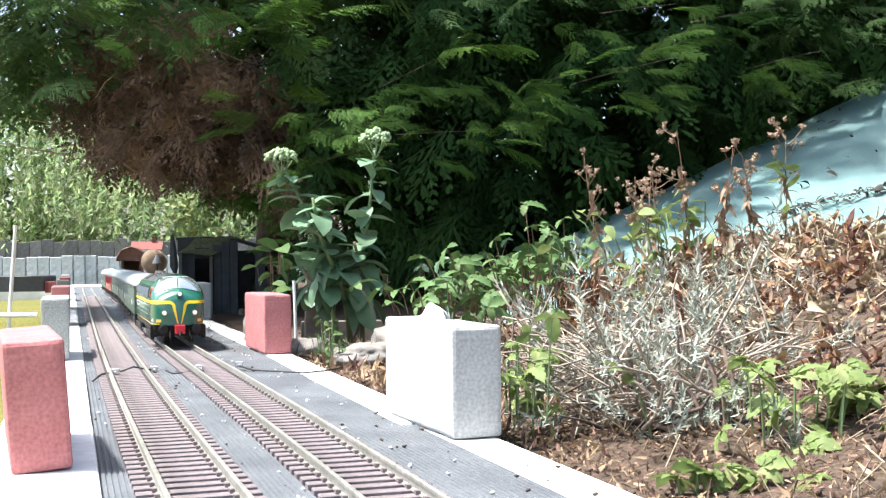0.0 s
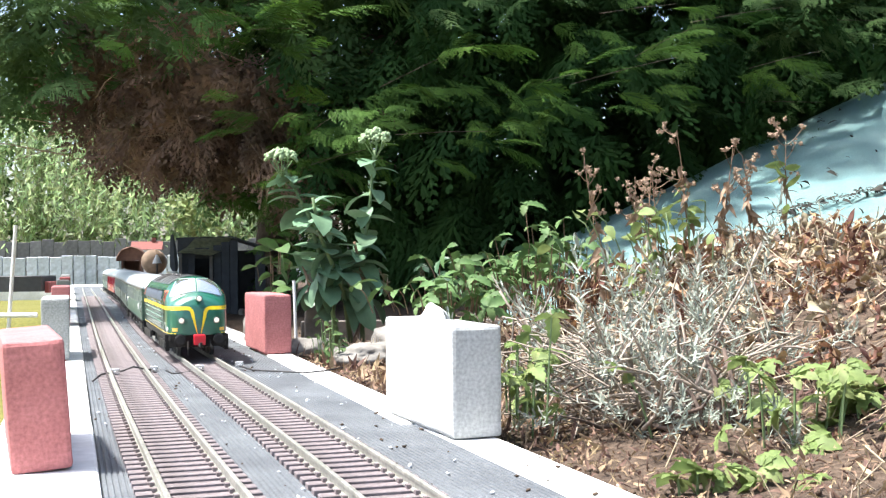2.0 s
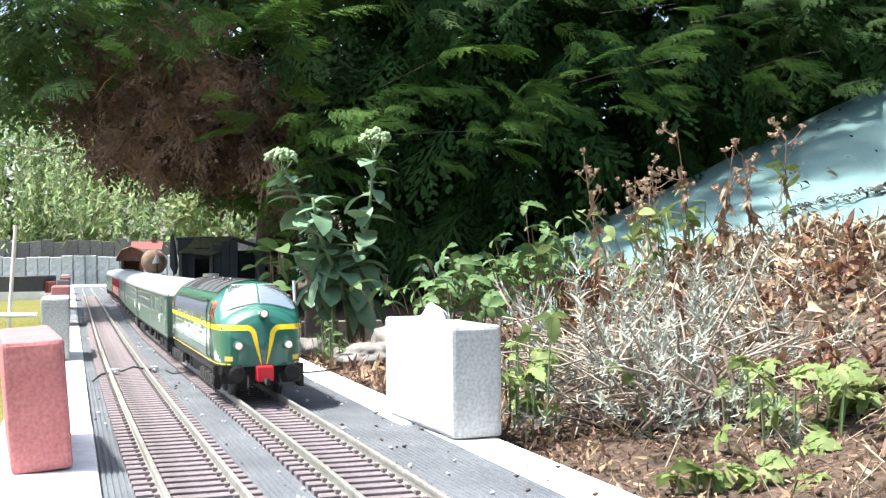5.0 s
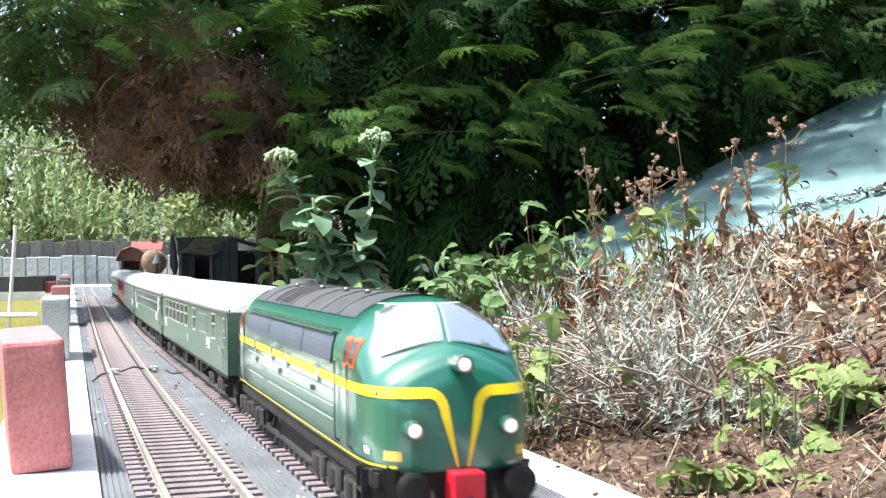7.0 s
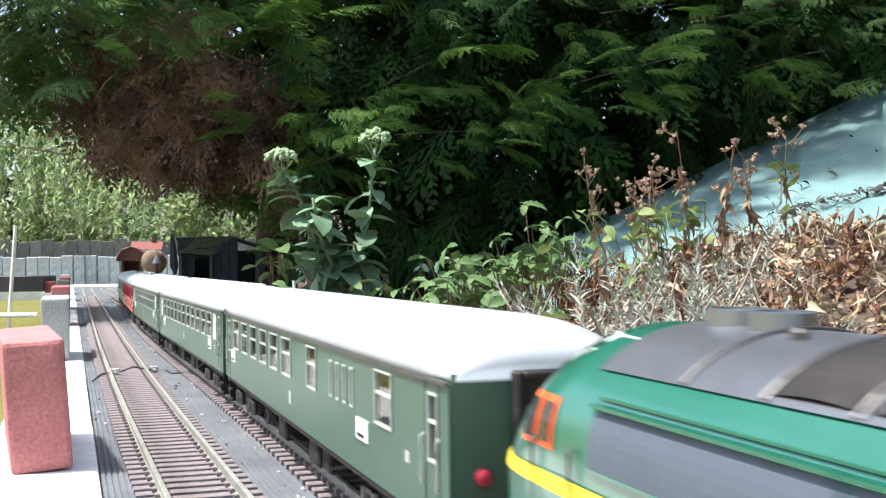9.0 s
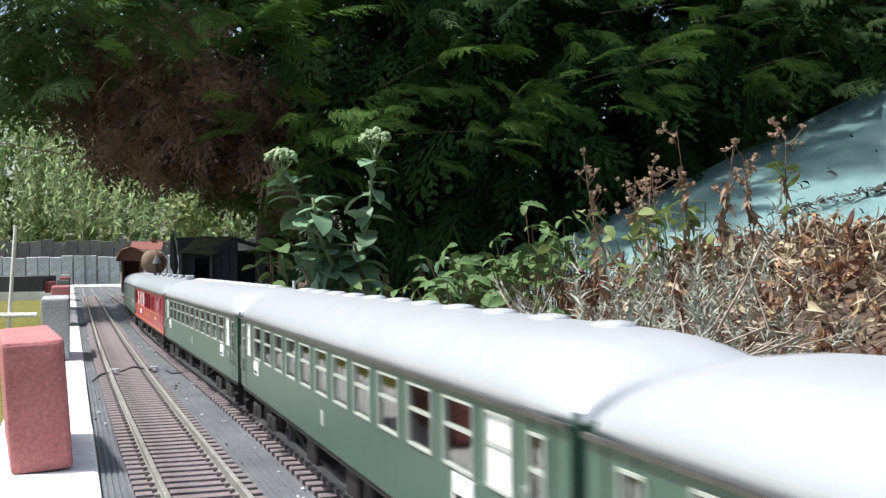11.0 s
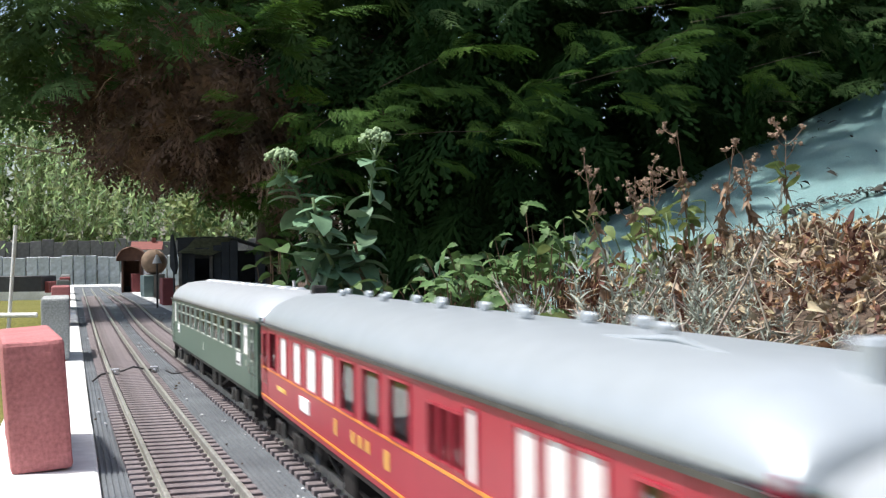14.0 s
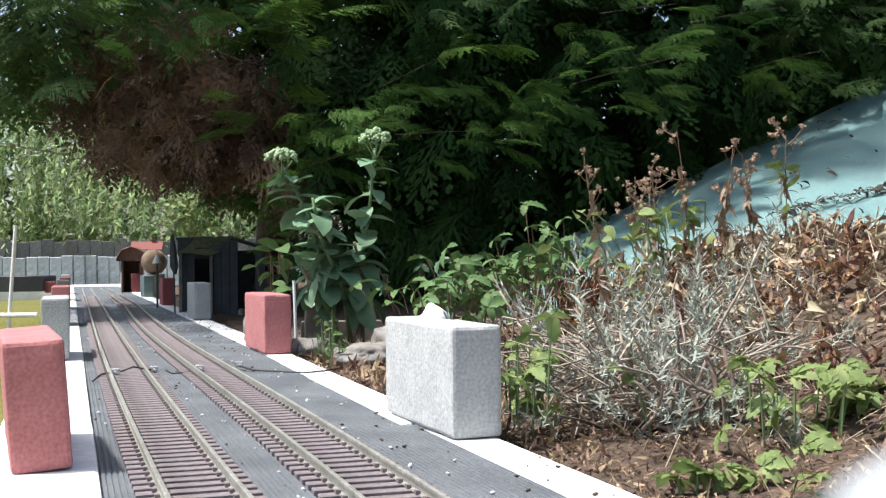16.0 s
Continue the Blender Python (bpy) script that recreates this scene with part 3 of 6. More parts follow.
def build_bogie(owner, x, axles, radius, half=0.031, frame_z=0.036):
    bg = part("bogie", boxes(*[(x + axles[0] - 0.016, x + axles[-1] + 0.016, sy * half - 0.003, sy * half + 0.003, frame_z - 0.012, frame_z, 0.0015, 1) for sy in (-1, 1)],
                             (x - 0.012, x + 0.012, -half, half, frame_z - 0.008, frame_z + 0.004)), BLACK_FRAME, owner)
    for a in axles:
        for sy in (-1, 1):
            bm = lathe(bmesh.new(), [(radius * 0.35, -0.0035), (radius * 0.45, -0.001), (radius * 0.85, -0.0008), (radius, -0.003), (radius, 0.0), (radius + 0.002, 0.0005), (radius + 0.002, 0.002), (0.003, 0.002)],
                       Matrix.Translation((x + a, sy * 0.0245, 0.012 + radius)) @ pose(0, 0, 0, 0, 0, -90 * sy))
            part("wheel", bm, STEEL, bg)
            part("axle_box", boxes((x + a - 0.006, x + a + 0.006, sy * (half + 0.005) - 0.003, sy * (half + 0.005) + 0.003, 0.008 + radius, 0.020 + radius, 0.0015, 1)), BLACK_FRAME, bg)
            sp = bmesh.new()
            for dx in (-0.011, 0.011):
                rod(sp, (x + a + dx, sy * (half + 0.005), 0.012 + radius * 0.7), (x + a + dx, sy * (half + 0.005), frame_z - 0.002), 0.003, 0.003, 8)
            part("spring", sp, STEEL, bg)
    return bg


def build_buffer(owner, x, y, z, sgn):
    bm = lathe(bmesh.new(), [(0.0045, 0), (0.0045, 0.006), (0.003, 0.007), (0.003, 0.012), (0.0085, 0.0125), (0.0085, 0.0145), (0.006, 0.0155)], Matrix.Translation((x, y, z)) @ pose(0, 0, 0, 0, 0, 0 if sgn > 0 else 180), 16)
    part("buffer", bm, BLACK_FRAME, owner)


# ---- diesel engine ----
def engine_top(x):
    """Roof height along one half of the engine; x counts from its middle."""
    xs = [0, 0.204, 0.213, 0.221, 0.2275, 0.2335, 0.2385, 0.243, 0.250, 0.256, 0.261, 0.265, 0.268]
    zs = [0.134, 0.134, 0.1335, 0.1320, 0.1290, 0.1235, 0.1170, 0.1100, 0.1085, 0.1055, 0.1005, 0.0920, 0.0700]
    return float(np.interp(abs(x), xs, zs))


def engine_half(x, z):
    """Half width of the engine's skin at x from the middle and height z."""
    a = abs(x)
    w = float(np.interp(a, [0, 0.20, 0.225, 0.240, 0.250, 0.257, 0.262, 0.2655, 0.2675, 0.2685], [0.0458, 0.0458, 0.0454, 0.0440, 0.0416, 0.0382, 0.0334, 0.0262, 0.0165, 0.0]))
    top, zs = engine_top(x), 0.098
    low = 0.0465
    zs = low + (top - low) * 0.58
    if z >= top:
        return 0.0
    crease = float(np.interp(a, [0.200, 0.232, 0.262, 0.268], [0.5, 0.78, 0.72, 0.5]))
    k = 1.0 if z <= zs else (1 - ((z - zs) / (top - zs)) ** 2.2) ** crease
    tuck = 1 - 0.03 * max(0, (0.060 - z) / 0.014)
    return w * k * tuck


def engine_nose(y, z):
    """Where the skin's front lies for a point (y, z) seen from ahead."""
    lo, hi = 0.12, 0.2686
    for _ in range(26):
        mid = (lo + hi) / 2
        if engine_half(mid, z) >= abs(y):
            lo = mid
        else:
            hi = mid
    return lo


def skin_strip(bm, pts_a, pts_b):
    va, vb = [bm.verts.new(p) for p in pts_a], [bm.verts.new(p) for p in pts_b]
    for i in range(len(va) - 1):
        bm.faces.new((va[i], va[i + 1], vb[i + 1], vb[i]))


def front_patch(bm, outline, sgn, out=0.0006, n=8):
    """A patch on the engine's front: rows of (y0, y1, z) filled across."""
    rows = []
    for y0, y1, z in outline:
        rows.append([bm.verts.new((sgn * (engine_nose(y0 + (y1 - y0) * i / n, z) + out), y0 + (y1 - y0) * i / n, z + out * 0.5)) for i in range(n + 1)])
    for r, q in zip(rows, rows[1:]):
        for i in range(n):
            bm.faces.new((r[i], r[i + 1], q[i + 1], q[i]))


def side_box(x0, x1, sy, z0, z1, proud=0.0008, depth=0.002, bevel=0.0006):
    y = sy * max(engine_half((x0 + x1) / 2, z0), engine_half((x0 + x1) / 2, z1))
    return (x0, x1, min(y - sy * depth, y + sy * proud), max(y - sy * depth, y + sy * proud), z0, z1, bevel, 1)


def side_sheet(x0, x1, sy, z0, z1, out=0.0007, n=4, m=6):
    """A thin plate that follows the engine's side."""
    bm = bmesh.new()
    rows = []
    for i in range(m + 1):
        x = x0 + (x1 - x0) * i / m
        rows.append([bm.verts.new((x, sy * (engine_half(x, z0 + (z1 - z0) * j / n) + out), z0 + (z1 - z0) * j / n)) for j in range(n + 1)])
    for r, q in zip(rows, rows[1:]):
        for j in range(n):
            bm.faces.new((r[j], r[j + 1], q[j + 1], q[j]))
    bmesh.ops.recalc_face_normals(bm, faces=bm.faces[:])
    return bm


def build_engine():
    en = tagged(empty("model_locomotive"), "green model diesel locomotive with yellow stripes and dark roof", "locomotive")
    TRAIN.append((en, 0.255, 0.33))
    xs = sorted({s * v for s in (-1, 1) for v in list(np.linspace(0, 0.19, 12)) + list(np.linspace(0.196, 0.256, 22)) + list(np.linspace(0.2575, 0.2683, 16))})
    k = 30
    secs = []
    for x in xs:
        top = engine_top(x)
        half = []
        for i in range(k + 1):
            f = i / k
            z = 0.0465 + (top - 0.0465) * (1 - (1 - f) ** 2.0)
            half.append((engine_half(x, z) if i < k else 0.0, z))
        ring = [Vector((x, y, z)) for y, z in half] + [Vector((x, -y, z)) for y, z in half[-2::-1]]
        secs.append(ring)
    bm = loft(bmesh.new(), secs)
    bmesh.ops.remove_doubles(bm, verts=bm.verts[:], dist=1e-6)
    part("body", bm, ENGINE_GREEN, en, smooth=True)
    part("underframe", boxes((-0.255, 0.255, -0.043, 0.043, 0.036, 0.0475, 0.002, 1), (-0.07, 0.07, -0.036, 0.036, 0.020, 0.037, 0.003, 2)), BLACK_FRAME, en)
    for sx in (-1, 1):
        build_bogie(en, sx * 0.165, (-0.045, 0.0, 0.045), 0.0155, 0.0385, 0.037)
        # apron under the nose
        bm = bmesh.new()
        pts = [(0.252, -0.044), (0.262, -0.034), (0.266, -0.018), (0.266, 0.018), (0.262, 0.034), (0.252, 0.044)]
        skin_strip(bm, [Vector((sx * x, y, 0.0475)) for x, y in pts], [Vector((sx * (x - 0.003), y * 0.97, 0.0285)) for x, y in pts])
        bmesh.ops.solidify(bm, geom=bm.faces[:], thickness=0.002)
        part("apron", bm, BLACK_FRAME, en)
        for sy in (-1, 1):
            build_buffer(en, sx * 0.263, sy * 0.0285, 0.0405, sx)
        part("coupler_box", boxes((min(sx * 0.262, sx * 0.279), max(sx * 0.262, sx * 0.279), -0.0085, 0.0085, 0.032, 0.0475, 0.0012, 2)), BOX_RED, en, "red coupler box with black hook")
        hook = bmesh.new()
        tube(hook, [(sx * 0.276, 0, 0.034), (sx * 0.288, 0, 0.030), (sx * 0.296, 0, 0.031), (sx * 0.297, 0, 0.037)], 0.0028, 0.0016, 7)
        part("coupling_hook", hook, BLACK_FRAME, en)
        for sy in (-1, 1):
            pw = bmesh.new()
            tube(pw, [(sx * 0.268, sy * 0.016, 0.038), (sx * 0.274, sy * 0.017, 0.026), (sx * 0.270, sy * 0.016, 0.018)], 0.0014, 0.001, 6)
            part("brake_hose", pw, BLACK_FRAME, en)
        for sy in (-1, 1):
            y0, y1 = sorted((sy * 0.041, sy * 0.047))
            part("step", boxes((sx * 0.236 - 0.006, sx * 0.236 + 0.006, y0, y1, 0.022, 0.024), (sx * 0.236 - 0.006, sx * 0.236 + 0.006, y0, y1, 0.034, 0.0355),
                               (sx * 0.236 - 0.006, sx * 0.236 - 0.005, y0, y1, 0.024, 0.046), (sx * 0.236 + 0.005, sx * 0.236 + 0.006, y0, y1, 0.024, 0.046)), BLACK_FRAME, en)
        # lamps
        for y, z, r, nm in ((-0.0258, 0.0685, 0.0050, "headlight"), (0.0258, 0.0685, 0.0050, "headlight"), (0.0, 0.1012, 0.0048, "top_headlight")):
            x = engine_nose(y, z)
            shell = part(nm, lathe(bmesh.new(), [(r, -0.020), (r, 0.0035), (r * 0.94, 0.0048), (r * 0.82, 0.0048), (r * 0.80, 0.0030)], Matrix.Translation((sx * x, y, z)) @ pose(0, 0, 0, 0, 0, 0 if sx > 0 else 180), 20), ENGINE_GREEN, en, smooth=True)
            part("rim", lathe(bmesh.new(), [(r * 0.98, 0.0040), (r * 0.98, 0.0056), (r * 0.84, 0.0060), (r * 0.80, 0.0042)], Matrix.Translation((sx * x, y, z)) @ pose(0, 0, 0, 0, 0, 0 if sx > 0 else 180), 20), STEEL, shell)
            part("lens", lathe(bmesh.new(), [(r * 0.78, 0.0040), (r * 0.66, 0.0056), (r * 0.4, 0.0068), (0.0004, 0.0072)], Matrix.Translation((sx * x, y, z)) @ pose(0, 0, 0, 0, 0, 0 if sx > 0 else 180), 16), LAMP_LENS, shell, "lit warm white lamp lens", smooth=True)
        # yellow whiskers: along the corner, then curving down to the coupler
        for sy in (-1, 1):
            up, dn = [], []
            for f in np.linspace(0, 1, 26):
                # outer path
                if f < 0.5:
                    yy = 0.0440 - (0.0440 - 0.017) * f / 0.5
                    zu, zd, yu, yd = 0.0895, 0.0840, yy, yy
                else:
                    a = (f - 0.5) / 0.5
                    ang = min(a / 0.42, 1) * math.pi / 2
                    down = max(0, (a - 0.42) / 0.58)
                    yu = 0.017 - 0.0105 * math.sin(ang) - 0.0042 * down
                    zu = 0.0895 - 0.0125 * (1 - math.cos(ang)) - 0.0285 * down
                    yd = 0.017 - 0.0058 * math.sin(ang) - 0.0082 * down
                    zd = 0.0840 - 0.0085 * (1 - math.cos(ang)) - 0.0270 * down
                up.append(Vector((sx * (engine_nose(yu, zu) + 0.0006), sy * yu, zu)))
                dn.append(Vector((sx * (engine_nose(yd, zd) + 0.0006), sy * yd, zd)))
            bm = bmesh.new()
            skin_strip(bm, up, dn)
            part("yellow_whisker", bm, YELLOW, en, "yellow stripe curving down the nose", smooth=True)
            # windscreen: a rounded pane and its frame
            y0 = 0.0016

            def screen(grow, out):
                """A pane with rounded corners whose lower edge falls towards the cab's side."""
                bm = bmesh.new()
                rows = []
                for f in np.linspace(0, 1, 13):
                    outer = 0.0400 - 0.0150 * f ** 1.35 - 0.005 * max(0, 1 - f / 0.12) ** 2 - 0.005 * max(0, (f - 0.84) / 0.16) ** 2 + grow
                    row = []
                    for g in np.linspace(0, 1, 11):
                        y = max(y0 - grow + (outer - y0 + grow) * g, 0.0004)
                        lo, hi = 0.1112 - 0.0085 * (y / 0.0385) ** 1.6 - grow, 0.1302 - 0.0012 * (y / 0.03) ** 2 + grow
                        z = lo + (hi - lo) * f
                        row.append(bm.verts.new((sx * (engine_nose(y, z) + out), sy * y, z + out * 0.5)))
                    rows.append(row)
                for r, q in zip(rows, rows[1:]):
                    for i in range(10):
                        bm.faces.new((r[i], r[i + 1], q[i + 1], q[i]))
                bmesh.ops.recalc_face_normals(bm, faces=bm.faces[:])
                return bm
            part("windscreen_frame", screen(0.0007, 0.0005), LINE_GREEN, en, smooth=True)
            part("windscreen", screen(0.0, 0.0010), MIRROR_GLASS, en, "tinted reflecting windscreen pane", smooth=True)
            bm = bmesh.new()
            zt = 0.1280
            rod(bm, (sx * (engine_nose(0.010, zt) + 0.002), sy * 0.010, zt), (sx * (engine_nose(0.024, 0.1205) + 0.0025), sy * 0.024, 0.1205), 0.0006, 0.0005)
            part("wiper", bm, CHROME, en)
            # cab side windows with orange frames, and the door
            for a, b in ((0.1980, 0.2085), (0.2110, 0.2230)):
                wn = part("cab_window", side_sheet(sx * a, sx * b, sy, 0.0965, 0.1125, 0.0006), ORANGE_FRAME, en, "orange framed cab window")
                part("pane", side_sheet(sx * (a + 0.0018), sx * (b - 0.0018), sy, 0.0986, 0.1106, 0.0011), DARK_GLASS, wn)
            dr = part("cab_door", side_sheet(sx * 0.1835, sx * 0.2105, sy, 0.0490, 0.0900, 0.0004), ENGINE_GREEN, en)
            for x in (0.1820, 0.2120):
                hr = bmesh.new()
                y = engine_half(x, 0.08) + 0.0018
                tube(hr, [(sx * x, sy * (y - 0.0025), 0.052), (sx * x, sy * y, 0.054), (sx * x, sy * y, 0.098), (sx * x, sy * (y - 0.0025), 0.100)], 0.0007, 0.0007, 6)
                part("handrail", hr, STEEL, dr)
            part("number_plate", side_sheet(sx * 0.2385, sx * 0.2445, sy, 0.0540, 0.0580, 0.0006, 2, 2), PLATE_WHITE, en)
            bm = bmesh.new()
            front_patch(bm, [(sy * 0.031, sy * 0.0385, z) for z in (0.0520, 0.0545, 0.0570)], sx, 0.0007)
            part("maker_plate", bm, GOLD, en)
    # side stripes, lining and panels
    for sy in (-1, 1):
        part("side_stripe", side_sheet(-0.2505, 0.2505, sy, 0.0840, 0.0895, 0.0006, 2, 60), YELLOW, en, "yellow stripe along the side")
        part("sill_line", side_sheet(-0.262, 0.262, sy, 0.0485, 0.0497, 0.0006, 1, 70), YELLOW, en, "thin yellow line along the sill")
        for x0, x1 in ((-0.1715, -0.058), (-0.057, 0.0755), (0.0765, 0.1680)):
            pn = part("grille_panel", side_sheet(x0 + 0.0006, x1 - 0.0006, sy, 0.0955, 0.1125, 0.0009, 6, 4), PANEL_GREY, en, "grey mesh air intake panel")
            fr = bmesh.new()
            for z in (0.0948, 0.1125):
                box(fr, x0, x1, min(sy * 0.0438, sy * 0.0470) - (0.0015 if z > 0.1 else 0) * sy, max(sy * 0.0438, sy * 0.0470) - (0.0015 if z > 0.1 else 0) * sy, z, z + 0.001)
            part("panel_rim", fr, ENGINE_GREEN, pn)
        for xc in (-0.124, -0.041, 0.022, 0.129):
            bm = lathe(bmesh.new(), [(0.0052, -0.001), (0.0052, 0.0012), (0.0040, 0.0014), (0.0040, 0.0008)], Matrix.Translation((xc, sy * 0.0460, 0.0868)) @ pose(0, 0, 0, 0, 0, 90 * sy), 18)
            for v in bm.verts:
                v.co.x = xc + (v.co.x - xc) * 0.72
                v.co.z = 0.0868 + (v.co.z - 0.0868) * 1.25
            ph = part("porthole", bm, CHROME, en, "oval porthole with pale rim")
            bm = lathe(bmesh.new(), [(0.0040, 0.0006), (0.0040, 0.0012), (0.0005, 0.0012)], Matrix.Translation((xc, sy * 0.0460, 0.0868)) @ pose(0, 0, 0, 0, 0, 90 * sy), 16)
            for v in bm.verts:
                v.co.x = xc + (v.co.x - xc) * 0.72
                v.co.z = 0.0868 + (v.co.z - 0.0868) * 1.25
            part("pane", bm, DARK_GLASS, ph)
        for z in (0.0790, 0.0705, 0.0625):
            for x0, x1 in ((-0.168, -0.085), (-0.060, 0.075), (0.080, 0.172)):
                part("moulding", side_sheet(x0, x1, sy, z, z + 0.0009, 0.0007, 1, 4), LINE_GREEN, en)
        for xc in (-0.12, -0.01, 0.11):
            part("vent", side_sheet(xc - 0.005, xc + 0.005, sy, 0.0735, 0.0770, 0.0008, 1, 1), BLACK_FRAME, en)
        part("gutter", boxes((-0.172, 0.172, min(sy * 0.0394, sy * 0.0420), max(sy * 0.0394, sy * 0.0420), 0.1146, 0.1153)), ENGINE_GREEN, en)
    # dark roof sheets with raised seams, fan openings and exhausts
    cuts = [-0.186, -0.135, -0.098, -0.065, -0.02, 0.035, 0.09, 0.14, 0.186]
    for a, b in zip(cuts, cuts[1:]):
        bm = bmesh.new()
        rows = []
        for x in np.linspace(a + 0.0007, b - 0.0007, 4):
            row = []
            for y in np.linspace(-0.0360, 0.0360, 17):
                zs, top = 0.0465 + 0.0875 * 0.58, 0.134
                z = zs + (top - zs) * max(0, 1 - (abs(y) / 0.0458) ** 2.0) ** (1 / 2.2)
                row.append(bm.verts.new((x, y, z + 0.0009)))
            rows.append(row)
        for r, q in zip(rows, rows[1:]):
            for j in range(16):
                bm.faces.new((r[j], r[j + 1], q[j + 1], q[j]))
        rs = part("roof_sheet", bm, DARK_ROOF, en, smooth=True)
        if a > -0.185:
            bm = bmesh.new()
            arc = []
            for y in np.linspace(-0.0358, 0.0358, 15):
                z = 0.0465 + 0.0875 * 0.58 + 0.0875 * 0.42 * max(0, 1 - (abs(y) / 0.0458) ** 2.0) ** (1 / 2.2)
                arc.append((a, y, z + 0.0011))
            tube(bm, arc, 0.0009, 0.0009, 5)
            part("seam", bm, STEEL, rs)
    for x0, x1 in ((-0.097, -0.067), (-0.062, -0.032)):
        for sy in (-1, 1):
            bm = bmesh.new()
            rows = []
            for x in np.linspace(x0, x1, 5):
                row = []
                for y in np.linspace(0.009, 0.0345, 8):
                    z = 0.0465 + 0.0875 * 0.58 + 0.0875 * 0.42 * max(0, 1 - (y / 0.0458) ** 2.0) ** (1 / 2.2)
                    row.append(bm.verts.new((x, sy * y, z + 0.0013 + 0.0008 * math.sin((x - x0) / (x1 - x0) * math.pi))))
                rows.append(row)
            for r, q in zip(rows, rows[1:]):
                for j in range(7):
                    bm.faces.new((r[j], r[j + 1], q[j + 1], q[j]))
            bmesh.ops.recalc_face_normals(bm, faces=bm.faces[:])
            part("air_scoop", bm, BLACK_FRAME, en, "black louvred air opening in the roof")
    for x in (-0.168, -0.145):
        part("exhaust", lathe(bmesh.new(), [(0.0095, 0), (0.0095, 0.006), (0.0075, 0.0065), (0.0075, 0.003)], Matrix.Translation((x, 0, 0.133)) @ pose(0, 0, 0, 0, -90, 0), 18), DARK_ROOF, en)
    for x in (-0.12, -0.02, 0.06, 0.12):
        part("lifting_eye", lathe(bmesh.new(), [(0.0022, 0), (0.0022, 0.002), (0.001, 0.003)], Matrix.Translation((x, -0.012, 0.1335)) @ pose(0, 0, 0, 0, -90, 0), 10), STEEL, en)


# ---- coaches ----
BODY_LOW, EAVE, ROOF_TOP, SIDE = 0.0430, 0.1040, 0.1290, 0.0440


def frame_mesh(w, h, bar, mat=None):
    bm = bmesh.new()
    t, d = 0.0011, 0.0014
    box(bm, -w / 2, w / 2, -d, d, 0, t)
    box(bm, -w / 2, w / 2, -d, d, h - t, h)
    box(bm, -w / 2, -w / 2 + t, -d, d, t, h - t)
    box(bm, w / 2 - t, w / 2, -d, d, t, h - t)
    if bar:
        box(bm, -w / 2 + t, w / 2 - t, -d * 0.7, d * 0.9, h * bar - 0.0007, h * bar + 0.0007)
    me = bpy.data.meshes.new("window")
    bm.to_mesh(me)
    bm.free()
    me.materials.append(mat or FRAME_WHITE)
    return me


def pane_mesh(w, h, mat):
    bm = boxes((-w / 2 + 0.0010, w / 2 - 0.0010, -0.0004, 0.0004, 0.0010, h - 0.0010))
    me = bpy.data.meshes.new("pane")
    bm.to_mesh(me)
    bm.free()
    me.materials.append(mat)
    return me


def coach_side(bm, half, sy, holes, thick=0.0016):
    """A side wall with real openings: cells between the windows' edges. holes: (x0, x1, z0, z1)."""
    xs = sorted({-half, half, *[h[0] for h in holes], *[h[1] for h in holes]})
    zs = sorted({BODY_LOW, EAVE, *[h[2] for h in holes], *[h[3] for h in holes]})
    for i in range(len(xs) - 1):
        run = None
        for j in range(len(zs) - 1):
            xm, zm = (xs[i] + xs[i + 1]) / 2, (zs[j] + zs[j + 1]) / 2
            hole = any(h[0] < xm < h[1] and h[2] < zm < h[3] for h in holes)
            if not hole:
                run = (zs[j] if run is None else run[0], zs[j + 1])
            if (hole or j == len(zs) - 2) and run:
                y0, y1 = sy * SIDE, sy * (SIDE - thick)
                box(bm, xs[i], xs[i + 1], min(y0, y1), max(y0, y1), run[0], run[1])
                run = None
    bmesh.ops.remove_doubles(bm, verts=bm.verts[:], dist=1e-6)
    inner = [f for f in bm.faces if abs(f.normal.x) > 0.9 and sum(1 for g in bm.faces if g is not f and (g.calc_center_median() - f.calc_center_median()).length < 1e-6)]
    bmesh.ops.delete(bm, geom=inner, context="FACES_ONLY")


def roof_ring(x, half, inset=0.0):
    """Half-round roof section; near the ends it drops to a rounded hood."""
    f = min(1, max(0, (half - abs(x)) / 0.060))
    drop = (1 - (1 - f) ** 2.0) ** 0.5 if f > 0 else 0.0
    ring = []
    for a in np.linspace(0, math.pi, 23):
        c, d = math.cos(a), math.sin(a)
        y = (SIDE + 0.0012) * (1 if c >= 0 else -1) * abs(c) ** 0.8
        ring.append(Vector((x, y * (0.90 + 0.10 * drop), EAVE + 0.0005 + (ROOF_TOP - EAVE) * (0.30 + 0.70 * drop) * d ** 0.9)))
    return ring


